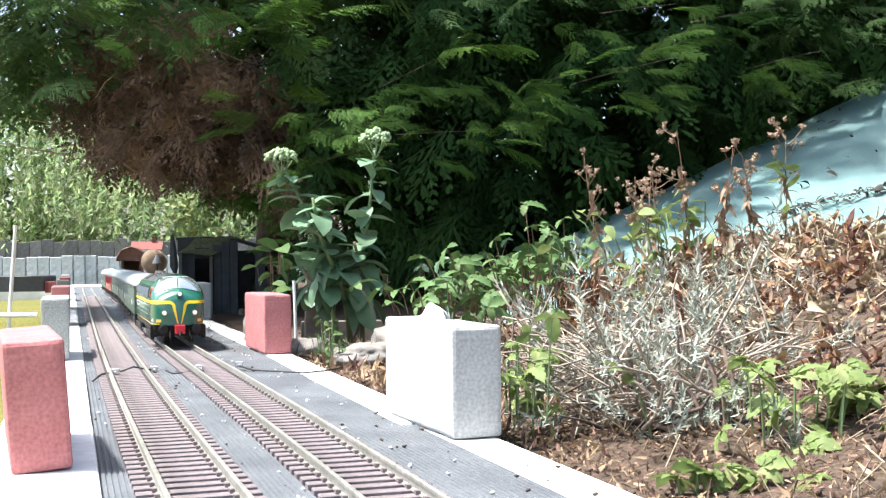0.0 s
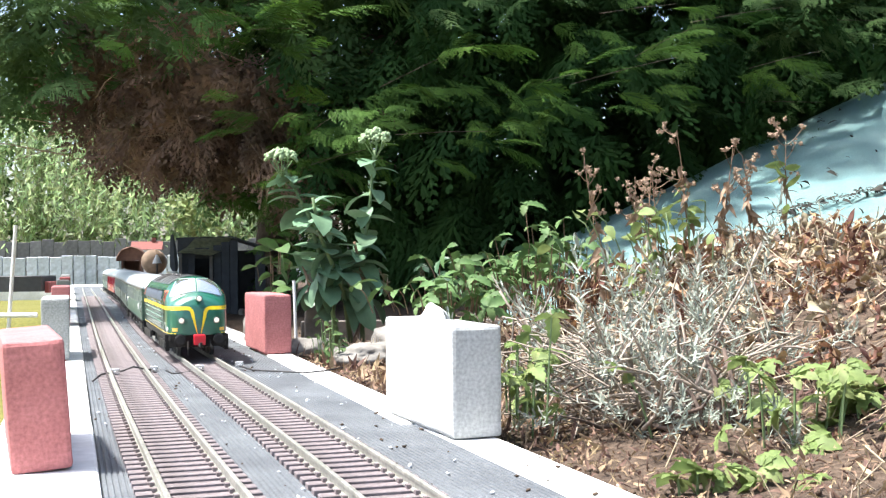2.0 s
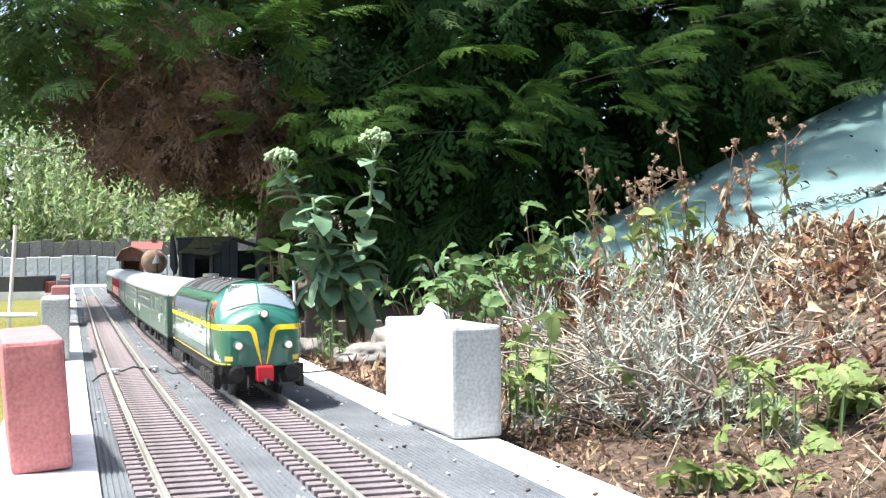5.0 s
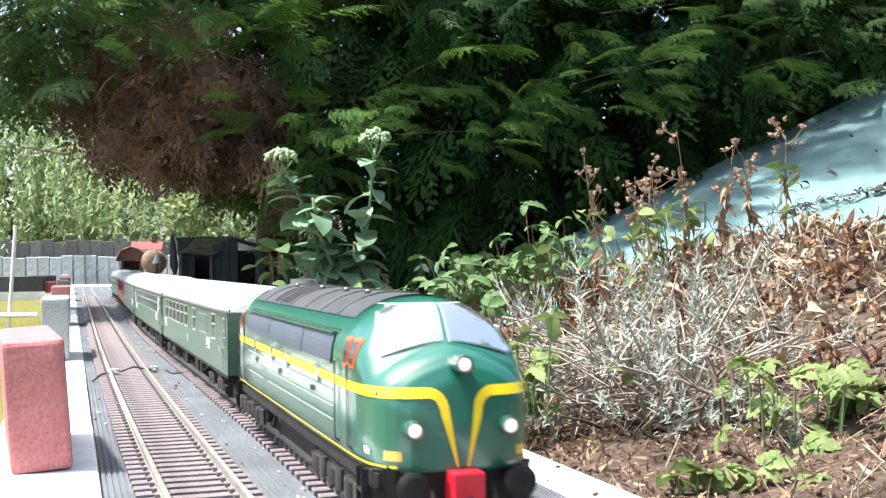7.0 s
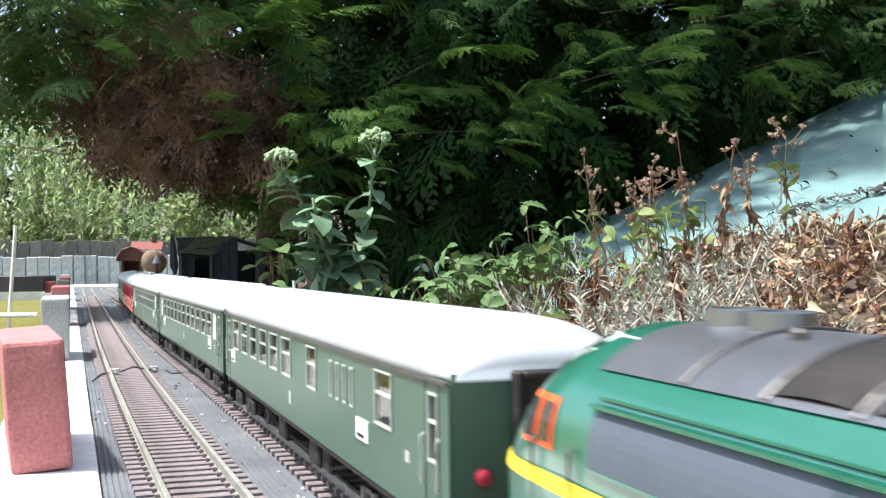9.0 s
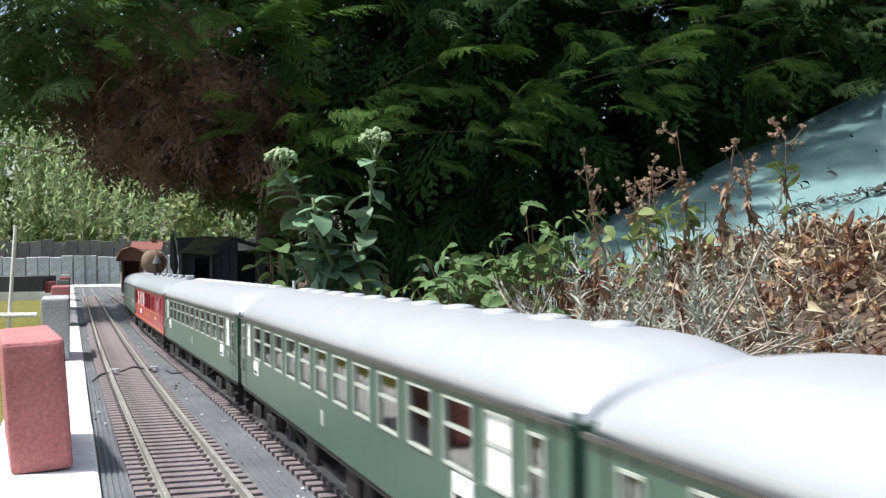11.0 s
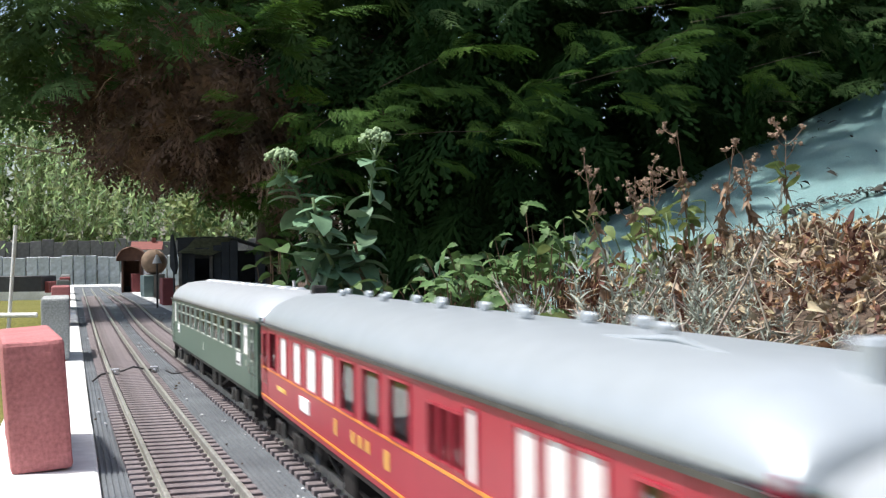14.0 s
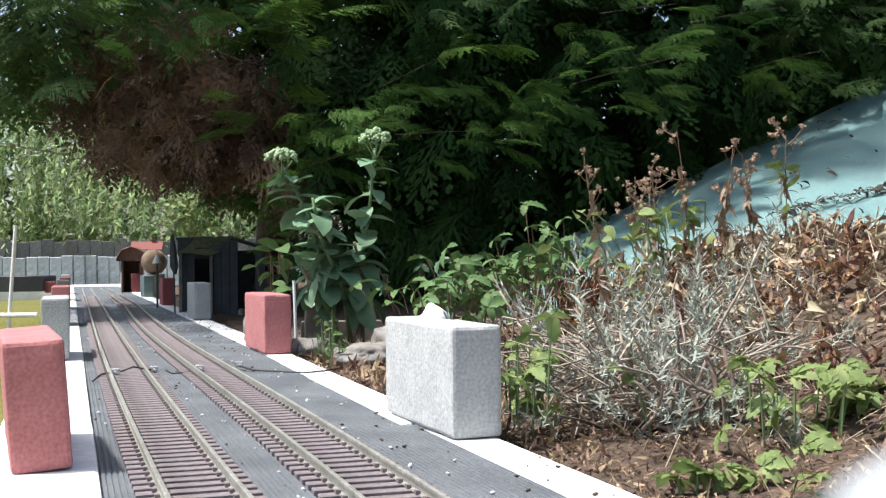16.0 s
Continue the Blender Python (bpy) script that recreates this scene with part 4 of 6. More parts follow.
def build_coach(name, label, behind, length, mat, roof_mat, wins, style, roof_kind):
    co = tagged(empty(name), label, "model coach", "coaches of the train")
    half = length / 2 - 0.008
    TRAIN.append((co, behind + length / 2, length * 0.68))
    z0, z1 = (0.0730, 0.1005) if style != "red" else (0.0705, 0.1000)
    holes = []
    for a, b, kind in wins:
        x0, x1 = length / 2 - b, length / 2 - a
        lo, hi = {"w": (z0, z1), "d": (z0 - 0.004, z1 - 0.002), "s": (z0 + 0.002, z1 - 0.004), "t": (z0, z1)}[kind]
        holes.append((x0, x1, lo, hi, kind))
    for sy in (-1, 1):
        bm = bmesh.new()
        coach_side(bm, half, sy, [h[:4] for h in holes])
        part("side_wall", bm, mat, co)
    fm, pm = {}, {}
    for x0, x1, lo, hi, kind in holes:
        for sy in (-1, 1):
            key = (round(x1 - x0, 4), round(hi - lo, 4), kind)
            if key not in fm:
                fm[key] = frame_mesh(key[0], key[1], 0.58 if kind in "wtd" and style != "red" else 0, COACH_RED if style == "red" else None)
                pm[key] = pane_mesh(key[0], key[1], PLATE_WHITE if kind == "t" else WINDOW_GLASS)
            w = new("window", fm[key])
            w.parent = co
            w.matrix_local = pose((x0 + x1) / 2, sy * (SIDE - 0.0006), lo)
            p = new("pane", pm[key])
            p.parent = w
    # end walls with a dark gangway
    for sx in (-1, 1):
        part("end_wall", boxes((min(sx * half, sx * (half - 0.002)), max(sx * half, sx * (half - 0.002)), -SIDE + 0.0017, SIDE - 0.0017, BODY_LOW, EAVE + 0.004)), mat, co)
        gw = bmesh.new()
        x0, x1 = sorted((sx * half, sx * (half + 0.007)))
        for s in ((x0, x1, -0.0175, -0.0135, 0.046, 0.109), (x0, x1, 0.0135, 0.0175, 0.046, 0.109), (x0, x1, -0.0135, 0.0135, 0.105, 0.109)):
            box(gw, *s, 0.0012, 1)
        box(gw, sx * half - 0.0005, sx * half + 0.0008, -0.0135, 0.0135, 0.046, 0.105)
        part("gangway", gw, BLACK_FRAME, co, "black rubber gangway")
        part("tail_lamp", lathe(bmesh.new(), [(0.0035, 0), (0.0035, 0.003), (0.0015, 0.004)], Matrix.Translation((sx * half, -0.030, 0.066)) @ pose(0, 0, 0, 0, 0, 0 if sx > 0 else 180), 12), COACH_RED, co)
        for sy in (-1, 1):
            build_buffer(co, sx * half, sy * 0.027, 0.0405, sx)
            st = boxes((sx * (half - 0.022) - 0.009, sx * (half - 0.022) + 0.009, min(sy * 0.036, sy * 0.044), max(sy * 0.036, sy * 0.044), 0.030, 0.0315),
                       (sx * (half - 0.022) - 0.009, sx * (half - 0.022) + 0.009, min(sy * 0.036, sy * 0.043), max(sy * 0.036, sy * 0.043), 0.020, 0.0215),
                       (sx * (half - 0.022) - 0.009, sx * (half - 0.022) - 0.008, min(sy * 0.037, sy * 0.042), max(sy * 0.037, sy * 0.042), 0.020, 0.043),
                       (sx * (half - 0.022) + 0.008, sx * (half - 0.022) + 0.009, min(sy * 0.037, sy * 0.042), max(sy * 0.037, sy * 0.042), 0.020, 0.043))
            part("footstep", st, BLACK_FRAME, co)
            for dx in (0.011, 0.034):
                hr = bmesh.new()
                x = sx * (half - dx)
                tube(hr, [(x, sy * SIDE, 0.058), (x, sy * (SIDE + 0.002), 0.059), (x, sy * (SIDE + 0.002), 0.079), (x, sy * SIDE, 0.080)], 0.0006, 0.0006, 5)
                part("door_handle", hr, CHROME, co)
            part("door_gap", boxes(*[(sx * (half - dx) - 0.0003, sx * (half - dx) + 0.0003, min(sy * SIDE, sy * (SIDE + 0.0003)), max(sy * SIDE, sy * (SIDE + 0.0003)), 0.046, 0.104) for dx in (0.013, 0.032)]), BLACK_FRAME, co)
        hose = bmesh.new()
        tube(hose, [(sx * half, -0.010, 0.044), (sx * (half + 0.006), -0.011, 0.034), (sx * (half + 0.009), -0.009, 0.040)], 0.0012, 0.001, 5)
        part("brake_hose", hose, BLACK_FRAME, co)
    # roof
    xs = [-half - 0.001] + [-half + 0.060 * f for f in (0.015, 0.05, 0.12, 0.22, 0.36, 0.52, 0.72, 1)] + [half - 0.060 * f for f in (1, 0.72, 0.52, 0.36, 0.22, 0.12, 0.05, 0.015)] + [half + 0.001]
    bm = loft(bmesh.new(), [roof_ring(x, half + 0.001) for x in xs])
    rf = part("roof", bm, roof_mat, co, smooth=True)
    for p in rf.data.polygons:
        if p.normal.z < -0.9:
            p.use_smooth = False
    part("gutter", boxes(*[(-half, half, min(sy * SIDE, sy * (SIDE + 0.0016)), max(sy * SIDE, sy * (SIDE + 0.0016)), EAVE - 0.0008, EAVE + 0.0009) for sy in (-1, 1)]), STEEL, co)
    if roof_kind == "vents":
        n = 11
        for i in range(n):
            x = -half + 0.07 + (2 * half - 0.14) * i / (n - 1)
            vb = lathe(bmesh.new(), [(0.0085, -0.001), (0.0085, 0.0012), (0.0070, 0.0026), (0.003, 0.0032)], Matrix.Translation((x, 0.004, ROOF_TOP - 0.0008)) @ pose(0, 0, 0, 0, -90, 0), 14)
            part("roof_vent", vb, roof_mat, rf, smooth=True)
    elif roof_kind == "cowls":
        for i in range(14):
            x = -half + 0.10 + (2 * half - 0.22) * i / 13
            y = (0.007, -0.006, 0.004)[i % 3]
            vb = bmesh.new()
            rod(vb, (x, y, ROOF_TOP - 0.002), (x, y, ROOF_TOP + 0.003), 0.0025, 0.0025, 8)
            lathe(vb, [(0.001, -0.006), (0.0021, -0.0045), (0.0021, 0.0045), (0.001, 0.006)], Matrix.Translation((x, y, ROOF_TOP + 0.0030)), 10)
            part("roof_cowl", vb, roof_mat, rf, smooth=True)
        wr = bmesh.new()
        tube(wr, [(half - 0.03, -0.018, 0.122), (half - 0.07, -0.016, 0.128), (half - 0.10, -0.012, 0.130), (half - 0.14, -0.016, 0.128)], 0.0012, 0.0012, 5)
        part("roof_conduit", wr, roof_mat, rf)
        for sx in (-1, 1):
            part("roof_lamp", boxes((sx * (half - 0.022) - 0.006, sx * (half - 0.022) + 0.006, -0.006, 0.006, ROOF_TOP - 0.008, ROOF_TOP + 0.006, 0.002, 2)), BLACK_FRAME if sx < 0 else roof_mat, rf)
    # underframe, boxes and bogies
    part("underframe", boxes((-half + 0.01, half - 0.01, -0.040, 0.040, 0.0385, 0.0435), (-half + 0.005, half - 0.005, -0.0432, -0.0405, 0.0395, 0.0435), (-half + 0.005, half - 0.005, 0.0405, 0.0432, 0.0395, 0.0435)), BLACK_FRAME, co)
    for x, w, y in ((-0.06, 0.03, -0.030), (0.03, 0.04, 0.028), (0.09, 0.022, -0.028), (0.06, 0.03, -0.030)):
        part("equipment_box", boxes((x - w / 2, x + w / 2, y - 0.010, y + 0.010, 0.022, 0.0385, 0.0015, 1)), BLACK_FRAME, co)
    tr = bmesh.new()
    for sy in (-1, 1):
        tube(tr, [(-0.16, sy * 0.036, 0.038), (-0.10, sy * 0.036, 0.026), (0.10, sy * 0.036, 0.026), (0.16, sy * 0.036, 0.038)], 0.0012, 0.0012, 5)
    part("truss_rod", tr, BLACK_FRAME, co)
    for sx in (-1, 1):
        build_bogie(co, sx * (length * 0.34), (-0.038, 0.038), 0.0145, 0.0345)
    # inside: floor, benches, partitions
    part("interior_floor", boxes((-half + 0.003, half - 0.003, -SIDE + 0.002, SIDE - 0.002, 0.0445, 0.0465)), SEAT_BROWN, co)
    part("corridor_wall", boxes((-half + 0.12, half - 0.12, 0.008, 0.0095, 0.0465, 0.088)), LINING_CREAM, co)
    bench = boxes((-0.007, 0.007, -0.038, 0.006, 0.0, 0.022, 0.0015, 1), (-0.0018, 0.0018, -0.038, 0.006, 0.02, 0.046, 0.001, 1))
    bme = bpy.data.meshes.new("bench")
    bench.to_mesh(bme)
    bench.free()
    bme.materials.append(SEAT_BROWN)
    for i, (x0, x1, lo, hi, kind) in enumerate(holes):
        if kind == "w":
            ob = new("bench", bme)
            ob.parent = co
            ob.matrix_local = pose(x0 - 0.008, 0, 0.0465)
    # lettering plates and lines
    if style == "red":
        for z in (0.0690, 0.0462):
            for sy in (-1, 1):
                part("lining", boxes((-half, half, min(sy * SIDE, sy * (SIDE + 0.0004)), max(sy * SIDE, sy * (SIDE + 0.0004)), z, z + 0.0013)), ORANGE_LINE, co, "orange line along the side")
        for sy in (-1, 1):
            for x, w, z, h in ((0.20, 0.045, 0.059, 0.004), (0.045, 0.007, 0.0545, 0.009), (0.005, 0.006, 0.0565, 0.006), (-0.012, 0.006, 0.0565, 0.006), (-0.029, 0.006, 0.0565, 0.006), (-0.075, 0.005, 0.0545, 0.009), (-0.27, 0.04, 0.0585, 0.003)):
                part("lettering", boxes((x - w / 2, x + w / 2, min(sy * SIDE, sy * (SIDE + 0.0004)), max(sy * SIDE, sy * (SIDE + 0.0004)), z, z + h)), GOLD, co, "gold lettering bar")
            part("route_board", boxes((-0.19, -0.155, min(sy * SIDE, sy * (SIDE + 0.001)), max(sy * SIDE, sy * (SIDE + 0.001)), 0.0555, 0.0645)), PLATE_WHITE, co)
    else:
        for sy in (-1, 1):
            xb = length / 2 - 0.109
            if style == "van":
                xb = length / 2 - 0.154
            for x in (xb, -xb if style != "van" else -0.30):
                rb = part("route_board", boxes((x - 0.0125, x + 0.0125, min(sy * SIDE, sy * (SIDE + 0.001)), max(sy * SIDE, sy * (SIDE + 0.001)), 0.0605, 0.0715)), PLATE_WHITE, co, "white route board with tiny dark print")
                part("print_bar", boxes((x - 0.009, x + 0.006, min(sy * (SIDE + 0.001), sy * (SIDE + 0.0013)), max(sy * (SIDE + 0.001), sy * (SIDE + 0.0013)), 0.0622, 0.0640)), BLACK_FRAME, rb)
            part("class_mark", boxes((length / 2 - 0.072, length / 2 - 0.066, min(sy * SIDE, sy * (SIDE + 0.0004)), max(sy * SIDE, sy * (SIDE + 0.0004)), 0.063, 0.068)), FRAME_WHITE, co)
            part("data_panel", boxes((-0.004, 0.004, min(sy * SIDE, sy * (SIDE + 0.0004)), max(sy * SIDE, sy * (SIDE + 0.0004)), 0.055, 0.064)), FRAME_WHITE, co)
    return co


def build_train():
    build_engine()
    plain = [(0.027, 0.041, "d"), (0.056, 0.083, "t")] + [(0.097 + 0.0535 * i, 0.097 + 0.0535 * i + 0.0375, "w") for i in range(11)] + [(0.690, 0.715, "t"), (0.728, 0.742, "d")]
    van = [(0.022, 0.036, "d"), (0.095, 0.128, "w"), (0.1745, 0.183, "s"), (0.1920, 0.2005, "s"), (0.2095, 0.218, "s"), (0.227, 0.2355, "s"), (0.276, 0.307, "w")] + [(0.366 + 0.053 * i, 0.366 + 0.053 * i + 0.0365, "w") for i in range(6)] + [(0.693, 0.708, "d")]
    red = [(0.0527, 0.070, "d"), (0.089, 0.109, "t"), (0.114, 0.134, "t"), (0.140, 0.159, "t"), (0.200, 0.2125, "t"), (0.217, 0.2295, "s"), (0.234, 0.2465, "s"), (0.251, 0.2635, "s"), (0.292, 0.328, "w"), (0.348, 0.384, "w"), (0.403, 0.439, "w"), (0.458, 0.494, "t"), (0.512, 0.547, "t"), (0.567, 0.598, "t"), (0.624, 0.655, "t"), (0.676, 0.706, "w"), (0.724, 0.740, "d")]
    at = 0.567
    for name, label, ln, mat, roof, wins, style, rk in (
            ("luggage_coach", "dark green model coach with luggage section and white roof", 0.738, COACH_GREEN, SILVER_ROOF, van, "van", "plain"),
            ("passenger_coach", "dark green model passenger coach with silver vented roof", 0.765, COACH_GREEN, SILVER_ROOF, plain, "green", "vents"),
            ("passenger_coach", "dark green model passenger coach with silver vented roof", 0.770, COACH_GREEN, SILVER_ROOF, plain, "green", "vents"),
            ("dining_coach", "red model dining coach with orange lines and grey roof", 0.760, COACH_RED, GREY_ROOF, red, "red", "cowls"),
            ("passenger_coach", "dark green model passenger coach at the end of the train", 0.765, COACH_GREEN, SILVER_ROOF, plain, "green", "vents")):
        build_coach(name, label, at, ln, mat, roof, wins, style, rk)
        at += ln


build_train()


def motions():
    """The train runs down the track, gathering speed."""
    for thing, behind, base in TRAIN:
        walk(thing, [(t, track_pose(s + behind, base)) for t, s in FRONT_AT])


# ---- plants and litter of the flower bed ----
SEDUM = material("sedum_leaf", (0.14, 0.245, 0.14), 0.55, scale=60, vary=0.22, second=(0.10, 0.20, 0.10), bump=0.1, random_tint=0.2, through_light=0.15)
SEDUM_BLOOM = material("sedum_bud", (0.30, 0.40, 0.22), 0.8, scale=120, vary=0.3, second=(0.20, 0.30, 0.15), bump=0.2)
STEM_GREEN = material("green_stem", (0.16, 0.24, 0.10), 0.6, scale=60, vary=0.2)
STEM_BROWN = material("brown_stem", (0.20, 0.13, 0.08), 0.8, scale=60, vary=0.3)
TWIG = material("bleached_twig", (0.42, 0.36, 0.29), 0.85, scale=80, vary=0.4, second=(0.24, 0.19, 0.145), bump=0.4, random_tint=0.3, island=True)
DEBRIS = material("dry_curled_leaf", (0.31, 0.205, 0.135), 0.85, scale=90, vary=0.35, second=(0.19, 0.12, 0.08), bump=0.3, random_tint=0.6, island=True, through_light=0.15)
WITHERED = material("withered_leaf", (0.34, 0.19, 0.11), 0.85, scale=90, vary=0.4, second=(0.16, 0.075, 0.045), bump=0.2, random_tint=0.55, island=True, through_light=0.2)
STRAW = material("straw", (0.40, 0.32, 0.22), 0.85, scale=50, vary=0.3, bump=0.1, random_tint=0.4, island=True)
SILVER_LEAF = material("silver_lavender_leaf", (0.30, 0.32, 0.27), 0.75, scale=50, vary=0.2, second=(0.30, 0.35, 0.28), bump=0, random_tint=0.35, island=True, through_light=0.15)
LIME_LEAF = material("yellow_green_leaf", (0.16, 0.235, 0.07), 0.6, spec=0.25, scale=90, vary=0.35, second=(0.25, 0.27, 0.11), bump=0.1, random_tint=0.3, island=True, through_light=0.3)
BRAMBLE = material("bramble_leaf", (0.058, 0.112, 0.036), 0.6, spec=0.2, scale=60, vary=0.3, second=(0.11, 0.16, 0.055), bump=0.1, random_tint=0.45, island=True, through_light=0.12)
IVY = material("ivy_leaf", (0.035, 0.085, 0.035), 0.5, scale=40, vary=0.25, second=(0.05, 0.11, 0.045), bump=0.1, random_tint=0.3, island=True)
DRY_HEAD = material("dry_seed_head", (0.22, 0.14, 0.10), 0.9, scale=200, vary=0.4, second=(0.32, 0.22, 0.17), bump=0.6, island=True, random_tint=0.3)
ROCK = material("grey_rock", (0.24, 0.225, 0.20), 0.9, scale=50, vary=0.35, second=(0.17, 0.16, 0.14), bump=0.8, distance=0.004)
WHITE_ROCK = material("white_stone", (0.55, 0.56, 0.58), 0.85, scale=60, vary=0.15, second=(0.6, 0.62, 0.64), bump=0.5)
MOSS = material("mossy_roof_felt", (0.30, 0.31, 0.17), 0.95, scale=90, vary=0.4, second=(0.36, 0.35, 0.2), bump=0.7)
RUSTY = material("brown_tunnel_roof", (0.17, 0.085, 0.055), 0.8, scale=60, vary=0.3, second=(0.12, 0.06, 0.045), bump=0.3)
TAN = material("tan_clay", (0.30, 0.21, 0.145), 0.85, scale=60, vary=0.25, bump=0.3)
WIRE = material("black_wire", (0.02, 0.018, 0.018), 0.5, scale=60, vary=0.2)
WHITE_METAL = material("white_painted_metal", (0.78, 0.78, 0.78), 0.5, scale=60, vary=0.1)
RED_TILE = material("red_tile", (0.20, 0.06, 0.045), 0.8, scale=60, vary=0.2)


def leaf_arrays(length, width, curl=0.3, fold=0.15, tip=1.0, n=5, notch=0.0, twist=0.0):
    """A leaf along X: two rows of quads on each side of the midrib, curled downwards."""
    V, Fc = [], []
    for i in range(n + 1):
        f = i / n
        w = width * 0.5 * (math.sin(math.pi * min(f ** 0.85 * 0.97 + 0.03, 1)) ** (0.75 * tip)) * (1 - notch * (i % 2))
        z = -curl * length * f * f
        x = length * (f - 0.3 * curl * f * f)
        t = twist * f
        for s in (-1, 0, 1):
            V.append((x, s * w * math.cos(t), z + abs(s) * fold * w + s * w * math.sin(t)))
    for i in range(n):
        a = 3 * i
        Fc.extend(((a, a + 3, a + 4, a + 1), (a + 1, a + 4, a + 5, a + 2)))
    return np.array(V), np.array(Fc)


def lobed_arrays(size, lobes=5):
    """A lobed, veined leaf: leaflets from one point."""
    Vs, Fs, n = [], [], 0
    for k in range(lobes):
        a = radians(-100 + 200 * k / (lobes - 1))
        ln = size * (1.0 - 0.35 * abs(k - (lobes - 1) / 2) / ((lobes - 1) / 2))
        v, f = leaf_arrays(ln, ln * 0.56, 0.35, 0.35, 0.7, 8, 0.30)
        c, s = math.cos(a), math.sin(a)
        v = v @ np.array(((c, s, 0), (-s, c, 0), (0, 0, 1)))
        v[:, 2] += 0.0004 * k
        Vs.append(v)
        Fs.append(f + n)
        n += len(v)
    return np.concatenate(Vs), np.concatenate(Fs)


def sprig_arrays(seed, length=0.06, count=26, leaf=0.018):
    """A lavender-like sprig along Z: narrow leaves in whorls round the stem."""
    rng = random.Random(seed)
    Vs, Fs, n = [], [], 0
    for i in range(count):
        f = (i + 1) / count
        v, fc = leaf_arrays(leaf * rng.uniform(0.7, 1.2) * (1.1 - 0.5 * f), 0.0019, rng.uniform(-0.3, 0.3), 0.3, 0.7, 3)
        m = np.array(Euler((rng.uniform(-0.5, 0.5), -radians(20 + 50 * f + rng.gauss(0, 12)), i * 2.4 + rng.gauss(0, 0.3)), "XYZ").to_matrix())
        Vs.append(v @ m.T + np.array((0.002 * math.sin(i), 0.002 * math.cos(i * 1.3), length * f)))
        Fs.append(fc + n)
        n += len(v)
    return np.concatenate(Vs), np.concatenate(Fs)


def arrays_mesh(name, va, mat):
    return mesh_from(name, va[0], va[1].tolist(), mat, True)


def build_sedum():
    pl = tagged(empty("sedum_plant", pose(-0.19, 2.2, 0.0)), "tall grey-green sedum with fleshy leaves and pale flower heads", "plant")
    inv = pl.matrix_basis.inverted()
    rng = random.Random(8)
    leaves = [arrays_mesh("leaf", leaf_arrays(0.074 * s, 0.048 * s, c, 0.22, 0.6, 8, 0.06), SEDUM) for s, c in ((1.0, 0.25), (0.9, 0.45), (0.75, 0.1), (1.05, 0.6))]
    stems = (((-0.155, 2.22, 0.0), (-0.160, 2.2, 0.12), (-0.140, 2.19, 0.24), (-0.128, 2.2, 0.365)),
             ((-0.200, 2.2, 0.0), (-0.222, 2.19, 0.12), (-0.250, 2.17, 0.24), (-0.298, 2.16, 0.335)),
             ((-0.180, 2.24, 0.0), (-0.190, 2.2, 0.10), (-0.225, 2.13, 0.20), (-0.235, 2.10, 0.27)),
             ((-0.21, 2.24, 0.0), (-0.25, 2.25, 0.08), (-0.28, 2.25, 0.17)),
             ((-0.17, 2.20, 0.0), (-0.145, 2.22, 0.08), (-0.165, 2.16, 0.19)))
    for k, st in enumerate(stems):
        part("stem", tube(bmesh.new(), [inv @ Vector(p) for p in st], 0.0052, 0.0028, 7), STEM_GREEN if k < 3 else STEM_BROWN, pl, smooth=True)
        pts = [Vector(p) for p in st]
        n = (24, 28, 22, 13, 13)[k]
        for i in range(n):
            f = (0.26 if k < 3 else 0.5) + (0.70 if k < 3 else 0.48) * (i + 0.5) / n
            u = f * (len(pts) - 1)
            j = min(int(u), len(pts) - 2)
            p = pts[j].lerp(pts[j + 1], u - j)
            ob = new("leaf", leaves[rng.randrange(4)])
            ob.parent = pl
            ob.matrix_local = inv @ (Matrix.Translation(p) @ pose(0, 0, 0, rng.gauss(0, 14), (0.62 - f) * 110 + rng.gauss(4, 22), i * 137 + rng.gauss(0, 18)))
            sc = rng.uniform(0.75, 1.1) * (1.0 - 0.35 * max(0, f - 0.7) / 0.3)
            ob.scale = (sc, sc, sc)
    for c, r, squash in ((Vector((-0.127, 2.2, 0.378)), 0.035, 0.85), (Vector((-0.300, 2.16, 0.342)), 0.035, 0.75)):
        Vs, Fs, n = [], [], 0
        bud = bmesh.new()
        bmesh.ops.create_icosphere(bud, subdivisions=1, radius=0.0036)
        bv = np.array([v.co[:] for v in bud.verts])
        bf = np.array([[v.index for v in f.verts] for f in bud.faces])
        bud.free()
        for i in range(210):
            a, q = rng.uniform(0, 2 * math.pi), rng.random() ** 0.5
            lump = 0.82 + 0.3 * noise.noise((math.cos(a) * q * 3, math.sin(a) * q * 3, c.x * 9))
            d = Vector((math.cos(a) * q * r * lump, math.sin(a) * q * r * lump, squash * r * math.sqrt(max(0, 1 - q * q)) * lump))
            Vs.append(bv * rng.uniform(0.7, 1.15) + np.array(inv @ (c + d)))
            Fs.append(bf + n)
            n += len(bv)
        me = mesh_from("flower_head", np.concatenate(Vs), np.concatenate(Fs).tolist(), SEDUM_BLOOM, True)
        fh = new("flower_head", me)
        fh.parent = pl
        tagged(fh, "pale green domed flower head")
        for i in range(9):
            a = i * 0.7
            tip = c + Vector((math.cos(a) * r * 0.6, math.sin(a) * r * 0.6, 0.002))
            part("flower_stalk", tube(bmesh.new(), [inv @ (c - Vector((0, 0, 0.03))), inv @ (c.lerp(tip, 0.6) - Vector((0, 0, 0.012))), inv @ tip], 0.0012, 0.0009, 4), STEM_GREEN, pl)


build_sedum()


